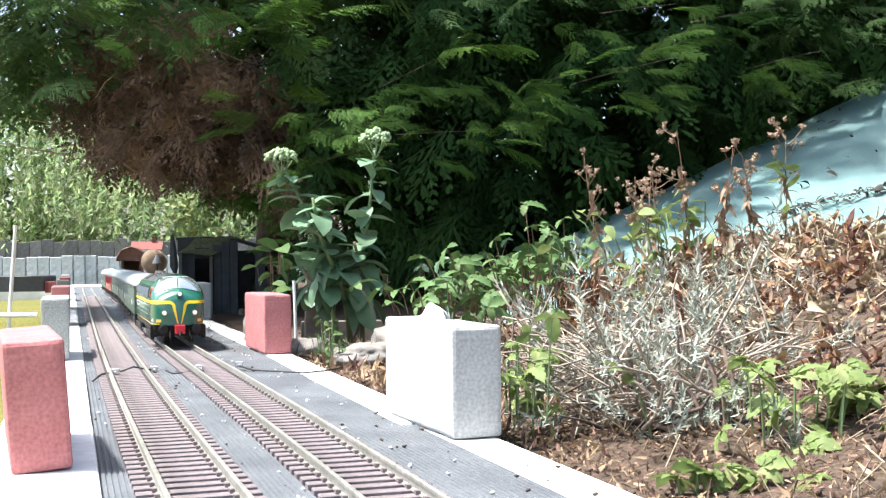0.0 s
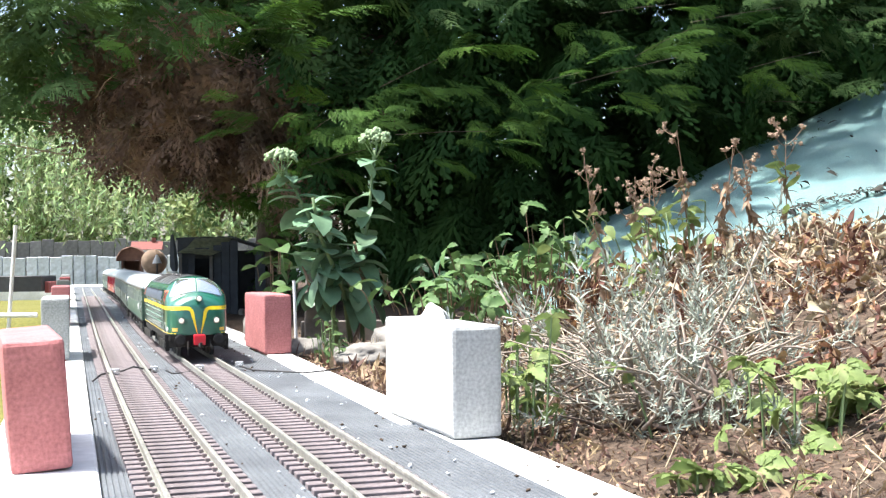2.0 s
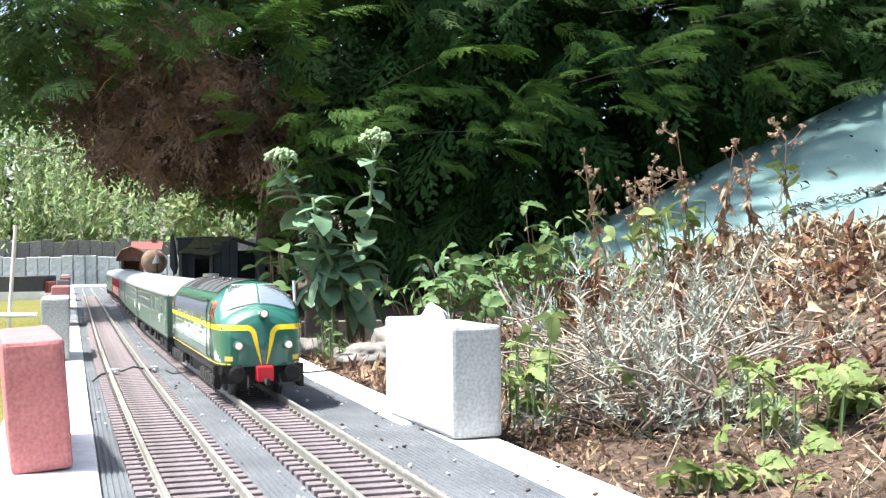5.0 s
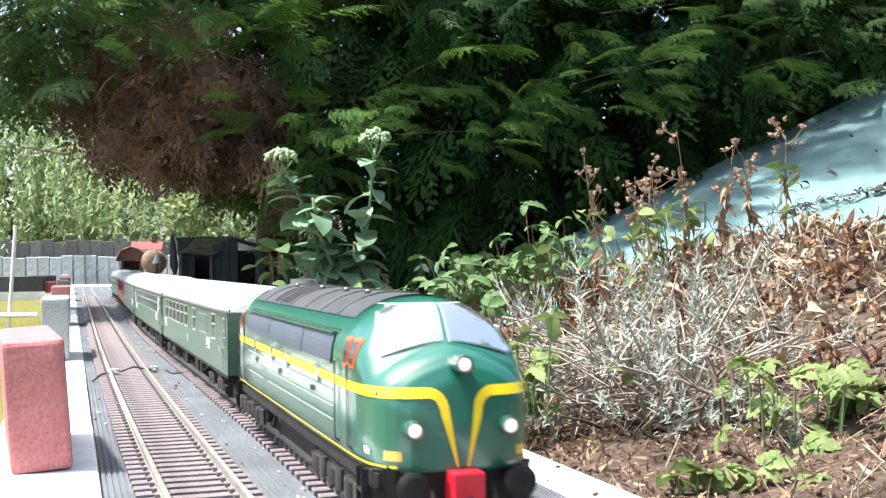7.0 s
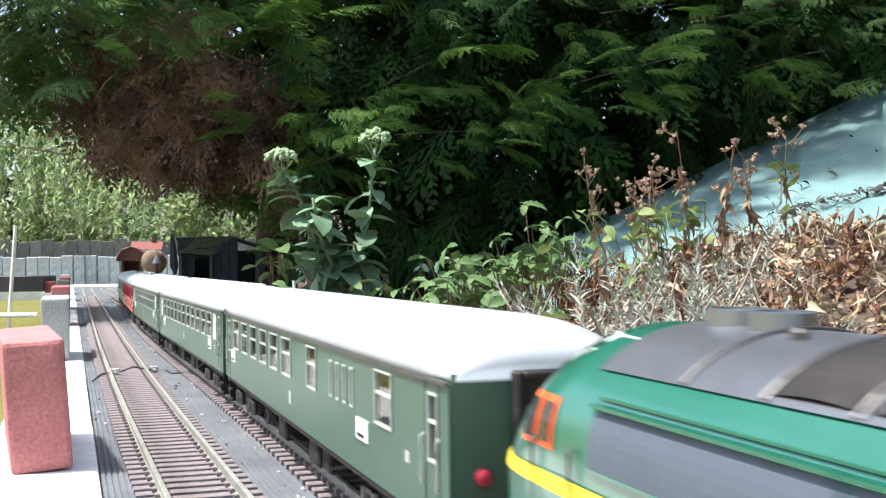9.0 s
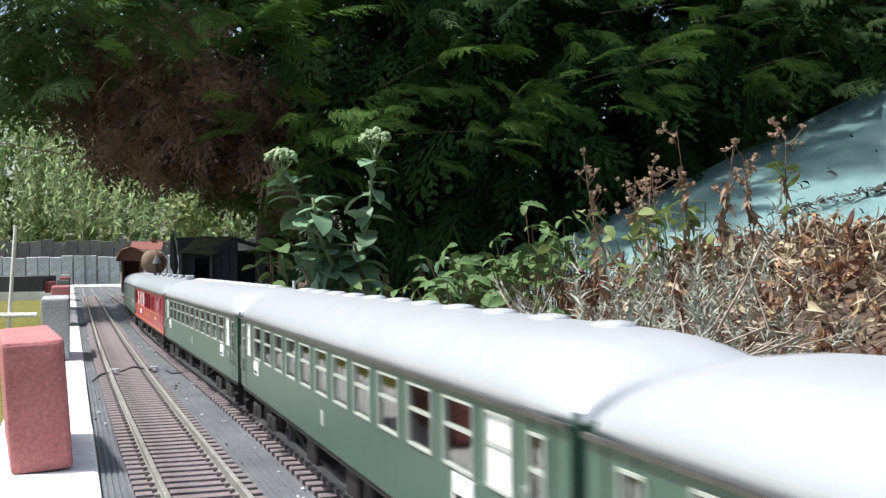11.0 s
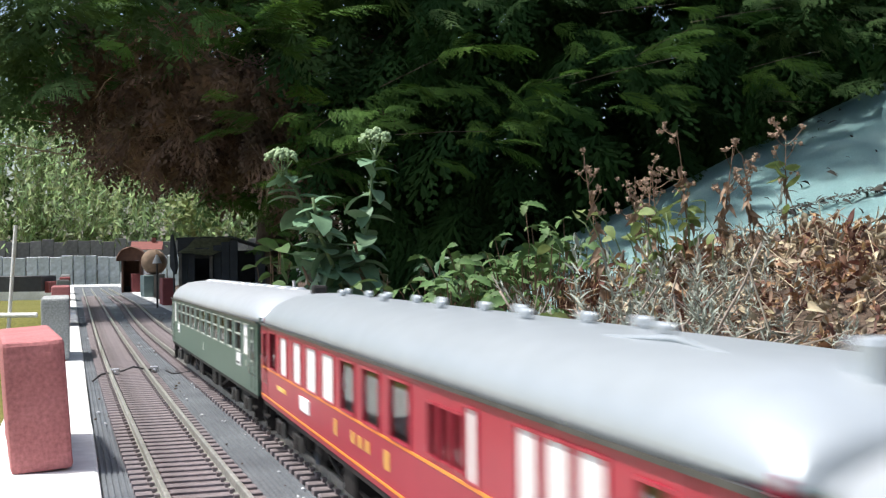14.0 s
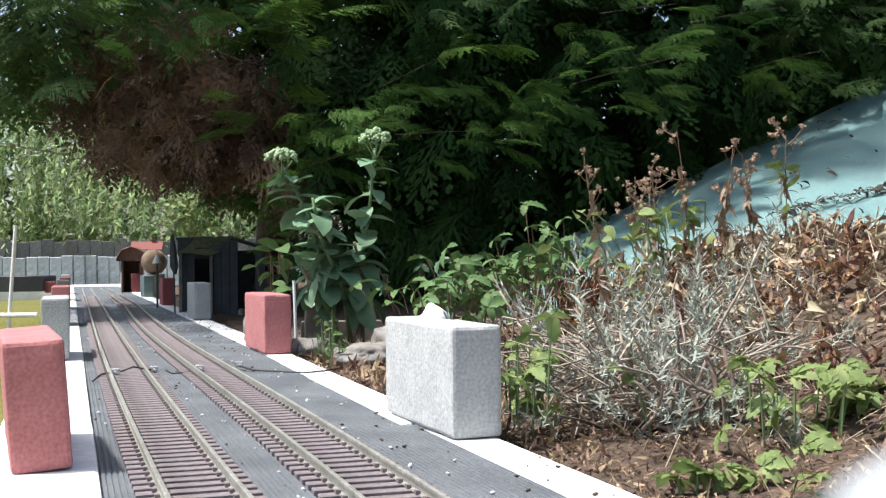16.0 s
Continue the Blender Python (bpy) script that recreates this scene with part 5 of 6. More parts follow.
def build_litter():
    rng = random.Random(21)
    kinds = [leaf_arrays(s, s * w, c, 0.5, 0.8, 3, 0, t) for s, w, c, t in ((0.024, 0.42, 1.4, 1.6), (0.030, 0.30, 0.9, -1.8), (0.020, 0.55, 1.6, 1.3), (0.034, 0.18, 0.8, 2.2), (0.026, 0.45, -1.2, 1.5), (0.030, 0.14, -1.0, -1.9))]
    spots = []
    while len(spots) < 19000:
        p, w = rng.random() ** 0.8 * 1.2, rng.uniform(-0.3, 1.5)
        dens = smooth(0.10, 0.42, p) * (1 - 0.85 * smooth(0.9, 1.25, w)) + 0.42
        if rng.random() < 0.28:
            p, w = rng.uniform(0.008, 0.3), rng.uniform(-0.2, 1.3)
        elif rng.random() > dens:
            continue
        pile = 0.035 * smooth(0.25, 0.6, p) * rng.random() ** 1.3
        q = on_soil(p, w, 0.004 + pile)
        spots.append((rng.randrange(6), place(q.x, q.y, q.z, rng.uniform(0, 360), rng.gauss(0, 38), rng.gauss(0, 40), rng.uniform(0.25, 0.66) * (0.65 + 0.35 * smooth(0.1, 0.5, w)))))
    tagged(scatter("leaf_litter", kinds, spots, DEBRIS), "heap of dry curled brown leaves on the mound", "leaf litter", kind="stuff")
    # straws and twigs
    st = np.array([(0, -0.0008, 0), (0, 0.0008, 0), (1, 0.0005, 0.02), (1, -0.0005, 0.02), (0, 0, 0.0014), (1, 0, 0.0209)])
    stf = np.array([(0, 1, 2, 3), (1, 4, 5, 2), (4, 0, 3, 5)])
    spots = []
    while len(spots) < 1300:
        p, w = 0.06 + rng.random() * 1.0, rng.uniform(-0.3, 1.4)
        q = on_soil(p, w, 0.004 + 0.045 * smooth(0.1, 0.5, p) * rng.random())
        m = Matrix.LocRotScale(q, Euler((0, rng.gauss(0, 0.35), rng.uniform(0, 6.3))), (rng.uniform(0.015, 0.050) * (0.45 + 0.55 * smooth(0.06, 0.25, p)), 1.0, 1.0))
        spots.append((0, np.array(m)))
    tagged(scatter("straw_litter", [(st, stf)], spots, STRAW), "pale dry straws and stalks scattered over the bed", "straw", kind="stuff")
    crumb = bmesh.new()
    bmesh.ops.create_icosphere(crumb, subdivisions=1, radius=0.004)
    cv = np.array([v.co[:] for v in crumb.verts])
    cf = np.array([[v.index for v in f.verts] for f in crumb.faces])
    crumb.free()
    spots = []
    for i in range(3000):
        p, w = rng.random() ** 1.5 * 0.9 + 0.002, rng.uniform(-0.4, 1.9)
        q = on_soil(p, w, 0.001)
        spots.append((0, place(q.x, q.y, q.z, rng.uniform(0, 360), rng.uniform(0, 360), 0, rng.uniform(0.25, 0.75) ** 1.4)))
    tagged(scatter("soil_crumbs", [(cv, cf)], spots, SOIL), "loose dry soil crumbs and gravel", "soil crumbs", kind="stuff")


build_litter()


def withered_arrays(seed, high=0.06, leaves=11):
    """A dead stem with crumpled hanging leaves, along Z."""
    rng = random.Random(seed)
    Vs, Fs, n = [], [], 0
    x = y = 0.0
    for i in range(6):
        z0, z1 = high * i / 6, high * (i + 1) / 6
        x1, y1 = x + rng.gauss(0, 0.003), y + rng.gauss(0, 0.003)
        Vs.append(np.array([(x - 0.0006, y, z0), (x + 0.0006, y, z0), (x1 + 0.0005, y1, z1), (x1 - 0.0005, y1, z1), (x, y - 0.0006, z0), (x, y + 0.0006, z0), (x1, y1 + 0.0005, z1), (x1, y1 - 0.0005, z1)]))
        Fs.append(np.array([(0, 1, 2, 3), (4, 5, 6, 7)]) + n)
        n += 8
        x, y = x1, y1
    for i in range(leaves):
        f = rng.uniform(0.15, 1.0)
        ln = rng.uniform(0.008, 0.019)
        v, fc = leaf_arrays(ln, ln * rng.uniform(0.35, 0.75), rng.uniform(-1.3, 1.6), rng.uniform(0.6, 1.6), 0.8, 4, 0.15, rng.uniform(-2.2, 2.2))
        m = np.array(Euler((rng.uniform(-0.8, 0.8), rng.uniform(-0.4, 1.3), rng.uniform(0, 6.3)), "XYZ").to_matrix())
        Vs.append(v @ m.T + np.array((x * f, y * f, high * f)))
        Fs.append(fc + n)
        n += len(v)
    return np.concatenate(Vs), np.concatenate(Fs)


def build_withered():
    rng = random.Random(61)
    kinds = [withered_arrays(i, rng.uniform(0.035, 0.075), rng.randrange(8, 15)) for i in range(9)]
    groups = {"rust": [], "straw": []}
    while len(groups["rust"]) + len(groups["straw"]) < 1500:
        p, w = rng.uniform(0.10, 1.15), rng.uniform(-0.15, 1.15)
        dens = smooth(0.12, 0.34, p - 0.10 * w) * (1 - 0.8 * smooth(0.85, 1.15, w))
        if rng.random() > dens:
            continue
        q = on_soil(p, w, rng.uniform(-0.012, 0.014))
        patch = noise.noise((p * 7, w * 7, 4)) + rng.gauss(0, 0.22)
        groups["rust" if patch > -0.08 else "straw"].append((rng.randrange(9), place(q.x, q.y, q.z, rng.uniform(0, 360), rng.gauss(0, 32), rng.gauss(0, 32), rng.uniform(0.5, 1.05) * (0.7 + 0.3 * smooth(0.1, 0.5, w)))))
    tagged(scatter("withered_plants", kinds, groups["rust"], WITHERED), "rust-brown withered plants with crumpled leaves on the mound", "dead plants", kind="stuff")
    tagged(scatter("bleached_plants", kinds, groups["straw"], STRAW), "straw-coloured bleached stems and leaves on the mound", "dead plants", kind="stuff")


build_withered()


def clear_of_edging(p, margin=0.03):
    return (p - CORNER).dot(ACROSS) - 0.046 > margin


def build_shrub():
    """Grey lavender shrub: woody twisted stems, bleached twigs, silver sprigs."""
    base = on_soil(0.155, 0.27)
    sh = tagged(empty("lavender_shrub", Matrix.Translation(base)), "silver-grey lavender shrub with bleached bare twigs", "shrub")
    rng = random.Random(4)
    tips = []
    for i in range(30):
        a = rng.uniform(-2.9, 1.9)
        L = rng.uniform(0.07, 0.23)
        up = rng.uniform(0.10, 0.75)
        p = Vector((0, 0, -0.01))
        pts = [p.copy()]
        d = Vector((math.cos(a), math.sin(a) * 0.7 + 0.15, up)).normalized()
        for k in range(5):
            d = (d + Vector((rng.gauss(0, 0.28), rng.gauss(0, 0.28), rng.gauss(0.02, 0.2)))).normalized()
            p = p + d * L / 5
            p.z = max(p.z, 0.006)
            if not clear_of_edging(base + p, 0.04):
                p = p + ACROSS * 0.06
            pts.append(p.copy())
        part("woody_stem", tube(bmesh.new(), pts, 0.0036 if i < 7 else 0.0022, 0.0010, 6), TWIG if i > 4 else BARK, sh, smooth=True)
        tips += [(pts[3], d), (pts[4], d), (pts[5], d)]
    # loose bare twigs
    kinds = [sprig_arrays(s, ln, ct, lf) for s, ln, ct, lf in ((1, 0.042, 24, 0.013), (2, 0.052, 30, 0.015), (3, 0.034, 20, 0.012), (4, 0.046, 24, 0.016))]
    spots = []
    for p, d in tips:
        for k in range(2):
            dd = (d + Vector((rng.gauss(0, 0.5), rng.gauss(0, 0.5), rng.uniform(0.1, 1.0)))).normalized()
            q = dd.to_track_quat("Z", "Y").to_matrix().to_4x4()
            s = rng.uniform(0.55, 1.1)
            if not clear_of_edging(base + p, 0.05):
                continue
            spots.append((rng.randrange(4), np.array(Matrix.Translation(p + Vector((rng.gauss(0, 0.02), rng.gauss(0, 0.02), rng.gauss(0, 0.01)))) @ q @ Matrix.Diagonal((s, s, s, 1)))))
    for i in range(85):
        # the crown of sprigs behind and above
        x, y = rng.gauss(-0.01, 0.09), rng.uniform(0.02, 0.30)
        wp = base + Vector((x, y, 0))
        rel = wp - CORNER
        z = soil_z(rel.dot(ACROSS) - 0.046, rel.dot(ALONG)) - base.z + rng.uniform(-0.005, 0.05)
        if not clear_of_edging(wp, 0.06):
            continue
        dd = Vector((rng.gauss(0, 0.5), rng.gauss(-0.2, 0.5), 1.0)).normalized()
        s = rng.uniform(0.6, 1.15)
        spots.append((rng.randrange(4), np.array(Matrix.Translation((x, y, z + 0.012)) @ dd.to_track_quat("Z", "Y").to_matrix().to_4x4() @ Matrix.Diagonal((s, s, s, 1)))))
    tagged(scatter("foliage", kinds, spots, SILVER_LEAF, sh), "silver narrow-leaved sprigs", kind="stuff")
    V0 = np.array([(math.cos(a) * 0.0011, math.sin(a) * 0.0011, z) for z in (0, 1) for a in (0, 2.1, 4.2)])
    F0 = np.array([(0, 1, 4, 3), (1, 2, 5, 4), (2, 0, 3, 5)])
    spots = []
    for i in range(300):
        p = Vector((rng.gauss(-0.04, 0.10), rng.uniform(-0.06, 0.16), rng.uniform(0.0, 0.09)))
        dd = Vector((rng.gauss(0, 1), rng.gauss(0, 0.7), rng.gauss(0.25, 0.45))).normalized()
        ln = rng.uniform(0.02, 0.07)
        if clear_of_edging(base + p) and clear_of_edging(base + p + dd * ln):
            spots.append((0, np.array(Matrix.Translation(p) @ dd.to_track_quat("Z", "Y").to_matrix().to_4x4() @ Matrix.Diagonal((1, 1, ln, 1)))))
    tagged(scatter("twig_tangle", [(V0, F0)], spots, TWIG, sh), "tangle of bleached bare twigs", kind="stuff")
    # long arching stems that lean out over the bed, forked, bark worn pale
    for k in range(26):
        a = rng.uniform(2.2, 3.9) if k < 17 else rng.uniform(-0.9, 0.7)
        L = rng.uniform(0.09, 0.20)
        p = Vector((rng.gauss(0.0, 0.03), rng.uniform(-0.07, 0.10), rng.uniform(0.004, 0.05)))
        d = Vector((math.cos(a), 0.35 * math.sin(a), rng.uniform(0.0, 0.7))).normalized()
        pts = [p.copy()]
        for j in range(7):
            d = (d + Vector((rng.gauss(0, 0.17), rng.gauss(0, 0.17), rng.gauss(-0.05, 0.16)))).normalized()
            p = p + d * L / 7
            if not clear_of_edging(base + p, 0.012):
                break
            p.z = max(p.z, 0.004)
            pts.append(p.copy())
        if len(pts) < 4:
            continue
        thick = rng.uniform(0.0012, 0.0026)
        st = part("bare_stem", tube(bmesh.new(), pts, thick, thick * 0.45, 6), TWIG, sh, smooth=True)
        for j in range(2, len(pts) - 1):
            if rng.random() < 0.6:
                e = (d + Vector((rng.gauss(0, 0.6), rng.gauss(0, 0.4), rng.uniform(-0.1, 0.7)))).normalized() * rng.uniform(0.02, 0.06)
                q = pts[j] + e
                if clear_of_edging(base + q, 0.012):
                    part("side_twig", tube(bmesh.new(), [pts[j], pts[j] + e * 0.5 + Vector((0, 0, rng.gauss(0, 0.004))), q], thick * 0.5, thick * 0.25, 5), TWIG, st)
    # the dark woody trunk of the shrub
    for k, (dx, h) in enumerate(((0.0, 0.085), (0.010, 0.075), (-0.012, 0.06))):
        pts = [Vector((0.040 + dx, -0.075, -0.012)), Vector((0.044 + dx * 1.2, -0.072, h * 0.3)), Vector((0.042 + dx * 1.6, -0.066, h * 0.6)), Vector((0.032 + dx * 2.2, -0.050, h))]
        part("trunk", tube(bmesh.new(), pts, 0.0042 - 0.001 * k, 0.0018, 8), BARK, sh, smooth=True)
    for k, (px, pw, ln, tilt) in enumerate(((0.34, 0.52, 1.6, 8), (0.20, 0.62, 1.9, -35), (0.24, 0.70, 1.5, -38), (0.30, 0.58, 1.3, 15), (0.10, 0.30, 1.0, -20))):
        q = on_soil(px, pw, 0.03)
        so = new("lavender_sprig", arrays_mesh("lavender_sprig", sprig_arrays(30 + k, 0.055 * ln, int(26 * ln), 0.020), SILVER_LEAF))
        so.matrix_basis = Matrix.Translation(q) @ pose(0, 0, 0, rngd(rng, 8), tilt, 0)
        st = part("stem", tube(bmesh.new(), [(0, 0, -0.04), (0.002, 0, 0.0), (0, 0, 0.05 * ln)], 0.0016, 0.001, 5), TWIG, so)
        tagged(so, "upright grey-green lavender sprig growing from the litter", "sprig", "lavender sprigs")


def rngd(rng, s):
    return rng.gauss(0, s)


build_shrub()


def leafy(name, label, category, spots, size, mat, lobes=0, rng=None, stem_mat=STEM_GREEN, low=-0.03):
    """A low plant: leaves on thin stalks from the soil. spots: (x, y, z) of the leaves."""
    base = Vector(spots[0])
    pl = tagged(empty(name, Matrix.Translation((base.x, base.y, base.z + low))), label, category)
    inv = pl.matrix_basis.inverted()
    kinds = [arrays_mesh("leaf", lobed_arrays(size * s, lobes) if lobes else leaf_arrays(size * s, size * s * 0.62, 0.3, 0.2, 0.8, 6, 0.1), mat) for s in (1.0, 0.8, 1.15)]
    for i, s in enumerate(spots):
        s = Vector(s)
        ob = new("leaf", kinds[i % 3])
        ob.parent = pl
        ob.matrix_local = inv @ (Matrix.Translation(s) @ pose(0, 0, 0, rng.gauss(18, 22), rng.gauss(0, 22), rng.uniform(0, 360)))
        root = inv @ Vector((base.x + (s.x - base.x) * 0.85, base.y + (s.y - base.y) * 0.85 + 0.004, min(s.z, base.z) - 0.035))
        part("stalk", tube(bmesh.new(), [root, inv @ (s * 0.5 + (pl.matrix_basis @ root) * 0.5 + Vector((0, 0, 0.008))), inv @ s], 0.0011, 0.0008, 4), stem_mat, pl)
    return pl


def build_low_plants():
    rng = random.Random(31)

    def cloud(n, x, y, z, sx, sy, sz):
        return [(x + rng.gauss(0, sx), y + rng.gauss(0, sy), z + rng.gauss(0, sz)) for _ in range(n)]
    leafy("strawberry_plant", "yellow-green lobed leaves growing at the edge of the bed", "plant", cloud(16, 0.265, 0.93, 0.050, 0.042, 0.04, 0.012), 0.028, LIME_LEAF, 5, rng)
    leafy("strawberry_plant", "yellow-green lobed leaves growing at the edge of the bed", "plant", cloud(15, 0.345, 0.90, 0.030, 0.030, 0.04, 0.016), 0.032, LIME_LEAF, 5, rng)
    leafy("strawberry_plant", "small pale green lobed leaves low on the soil", "plant", cloud(7, 0.195, 0.80, 0.004, 0.018, 0.012, 0.006), 0.026, LIME_LEAF, 5, rng)
    leafy("strawberry_plant", "small pale green lobed leaves low on the soil", "plant", cloud(8, 0.25, 0.80, 0.0, 0.02, 0.012, 0.006), 0.024, LIME_LEAF, 5, rng)
    leafy("bramble", "dark green bramble leaves behind the pale block", "bramble", cloud(55, 0.025, 1.62, 0.105, 0.055, 0.06, 0.016), 0.030, BRAMBLE, 3, rng, STEM_BROWN, -0.08)
    leafy("bramble", "dark green bramble leaves on the mound", "bramble", cloud(60, 0.12, 1.70, 0.140, 0.07, 0.07, 0.020), 0.029, BRAMBLE, 3, rng, STEM_BROWN, -0.06)
    leafy("bramble", "dark green bramble leaves in front of the netting", "bramble", cloud(70, 0.17, 1.95, 0.150, 0.06, 0.07, 0.028), 0.034, BRAMBLE, 3, rng, STEM_BROWN, -0.10)
    leafy("ground_elder", "light green leaves beside the pale block", "plant", cloud(26, 0.075, 1.08, 0.055, 0.016, 0.03, 0.022), 0.024, LIME_LEAF, 3, rng, STEM_GREEN, -0.05)
    leafy("ground_elder", "light green leaves among the dry stalks", "plant", cloud(26, 0.26, 1.56, 0.20, 0.05, 0.05, 0.022), 0.022, LIME_LEAF, 0, rng, STEM_GREEN, -0.05)
    leafy("laurel_shoot", "glossy green shoot beside the wooden post", "plant", cloud(18, -0.32, 2.3, 0.13, 0.018, 0.03, 0.035), 0.045, BRAMBLE, 0, rng, STEM_BROWN, -0.13)
    leafy("weed", "small green weed at the foot of the sedum", "weed", cloud(30, -0.18, 1.85, 0.035, 0.016, 0.03, 0.024), 0.016, BRAMBLE, 0, rng, STEM_GREEN, -0.05)
    leafy("ivy", "dark green ivy in the shade of the conifer", "ivy", cloud(60, 0.1, 2.6, 0.115, 0.16, 0.10, 0.035), 0.034, IVY, 3, rng, STEM_BROWN, -0.16)
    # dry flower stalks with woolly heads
    ball = bmesh.new()
    bmesh.ops.create_icosphere(ball, subdivisions=2, radius=0.0040)
    for v in ball.verts:
        v.co *= rng.choice((0.35, 0.6, 0.9, 1.6))
    bme = bpy.data.meshes.new("seed_head")
    ball.to_mesh(bme)
    ball.free()
    bme.materials.append(DRY_HEAD)
    dl = [arrays_mesh("dry_leaf", leaf_arrays(0.018, 0.009, 1.1, 0.6, 0.8, 4, 0, 1.0), DEBRIS), arrays_mesh("dry_leaf", leaf_arrays(0.022, 0.012, -0.6, 0.5, 0.8, 4, 0, -0.7), LIME_LEAF)]
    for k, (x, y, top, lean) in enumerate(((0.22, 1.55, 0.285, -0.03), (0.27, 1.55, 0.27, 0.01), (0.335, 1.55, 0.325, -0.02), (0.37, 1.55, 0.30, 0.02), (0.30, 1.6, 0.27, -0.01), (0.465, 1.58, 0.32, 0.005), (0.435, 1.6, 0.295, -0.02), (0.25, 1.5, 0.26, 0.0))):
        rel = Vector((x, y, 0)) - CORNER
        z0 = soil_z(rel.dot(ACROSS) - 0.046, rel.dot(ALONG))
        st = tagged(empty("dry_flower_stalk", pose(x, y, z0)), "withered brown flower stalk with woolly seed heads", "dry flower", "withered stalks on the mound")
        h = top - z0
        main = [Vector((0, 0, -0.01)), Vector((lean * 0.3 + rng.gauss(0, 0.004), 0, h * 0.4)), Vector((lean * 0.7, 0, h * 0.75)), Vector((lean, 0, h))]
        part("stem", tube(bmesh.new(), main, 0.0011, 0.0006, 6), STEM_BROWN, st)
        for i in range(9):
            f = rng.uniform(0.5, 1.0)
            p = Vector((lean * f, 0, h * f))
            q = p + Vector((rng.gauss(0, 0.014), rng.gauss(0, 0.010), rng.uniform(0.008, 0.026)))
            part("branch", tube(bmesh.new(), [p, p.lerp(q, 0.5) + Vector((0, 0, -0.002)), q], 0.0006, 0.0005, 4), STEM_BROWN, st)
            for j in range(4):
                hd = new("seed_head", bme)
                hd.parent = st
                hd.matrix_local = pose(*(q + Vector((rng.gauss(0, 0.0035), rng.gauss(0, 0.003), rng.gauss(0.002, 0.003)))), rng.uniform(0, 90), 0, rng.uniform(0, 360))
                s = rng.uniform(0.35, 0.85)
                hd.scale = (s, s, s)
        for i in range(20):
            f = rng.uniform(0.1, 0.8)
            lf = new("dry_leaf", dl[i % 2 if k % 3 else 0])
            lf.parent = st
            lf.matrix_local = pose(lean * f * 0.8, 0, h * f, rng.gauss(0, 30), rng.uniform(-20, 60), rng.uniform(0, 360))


build_low_plants()


def rock(name, mat, x, y, z, sx, sy, sz, seed, label):
    bm = bmesh.new()
    bmesh.ops.create_icosphere(bm, subdivisions=4, radius=1)
    for v in bm.verts:
        d = v.co.normalized()
        v.co = d * (1 + 0.28 * noise.noise(d * 1.6 + Vector((seed, 0, 0))) + 0.10 * noise.noise(d * 5 + Vector((0, seed, 0))))
        v.co = Vector((v.co.x * sx, v.co.y * sy, v.co.z * sz))
    ob = part(name, bm, mat, smooth=True)
    ob.matrix_basis = pose(x, y, z, 0, 0, seed * 40)
    return tagged(ob, label, "rock", "rocks in the bed")


def build_bed_things():
    rock("white_stone", WHITE_ROCK, -0.012, 1.42, 0.055, 0.034, 0.03, 0.040, 1, "rounded white stone behind the pale block")
    rock("rock", ROCK, -0.13, 1.90, 0.0, 0.085, 0.05, 0.022, 2, "weathered grey rock at the foot of the sedum")
    rock("rock", ROCK, -0.07, 2.02, 0.005, 0.09, 0.05, 0.035, 3, "weathered grey rock in the shade")
    rock("rock", ROCK, -0.24, 2.06, -0.01, 0.05, 0.03, 0.03, 5, "flat grey rock beside the edging")
    rock("rock", ROCK, -0.36, 2.30, 0.0, 0.04, 0.04, 0.06, 7, "squared grey stone behind the red block")
    # posts
    ob = part("wooden_post", box(bmesh.new(), -0.017, 0.017, -0.014, 0.014, -0.05, 0.155, 0.003), OLD_WOOD, m=pose(-0.262, 2.32, 0, 0, 2, 12))
    tagged(ob, "weathered grey wooden post behind the sedum", "post")
    ob = part("edging_board", box(bmesh.new(), -0.23, 0.23, -0.01, 0.01, -0.05, 0.034, 0.002), OLD_WOOD, m=pose(-0.06, 2.36, 0, 0, 0, 0))
    tagged(ob, "weathered grey edging board behind the sedum", "board")
    bm = bmesh.new()
    rod(bm, (-0.272, 2.14, -0.02), (-0.276, 2.14, 0.12), 0.0032, 0.0028, 8)
    tagged(part("plant_stake", bm, WHITE_METAL), "thin white plant stake in the soil", "stake")
    # wires that cross the tracks
    for pts, label in ((((-0.455, 1.50, 0.003), (-0.462, 1.56, 0.006), (-0.44, 1.585, 0.008), (-0.425, 1.585, 0.0135), (-0.405, 1.60, 0.0075)), "black feeder wire clipped to the rail beside the lawn edging"),
                       (((-0.385, 1.605, 0.006), (-0.370, 1.58, 0.004), (-0.352, 1.60, 0.004), (-0.335, 1.615, 0.008)), "black feeder wire between the two tracks"),
                       (((-0.292, 1.66, 0.006), (-0.27, 1.63, 0.003), (-0.22, 1.60, 0.003), (-0.185, 1.575, 0.004), (-0.165, 1.585, 0.005), (-0.14, 1.60, 0.008)), "black feeder wire running over the white edging")):
        w = part("feeder_wire", tube(bmesh.new(), pts, 0.0013, 0.0013, 6), WIRE, smooth=True)
        tagged(w, label, "wire", "feeder wires")
    for x, y in ((-0.4475, 1.575), (-0.4015, 1.605), (-0.3405, 1.615), (-0.2945, 1.665)):
        cl = part("rail_clamp", boxes((-0.006, 0.006, -0.0035, 0.0035, 0.003, 0.0115, 0.001, 1), (-0.002, 0.002, -0.009, 0.009, 0.005, 0.008, 0.0005, 1)), CHROME, m=pose(x, y, 0.001, 0, 0, TURN))
        tagged(cl, "small bright rail clamp with a feeder wire", "clamp", "rail clamps")


build_bed_things()


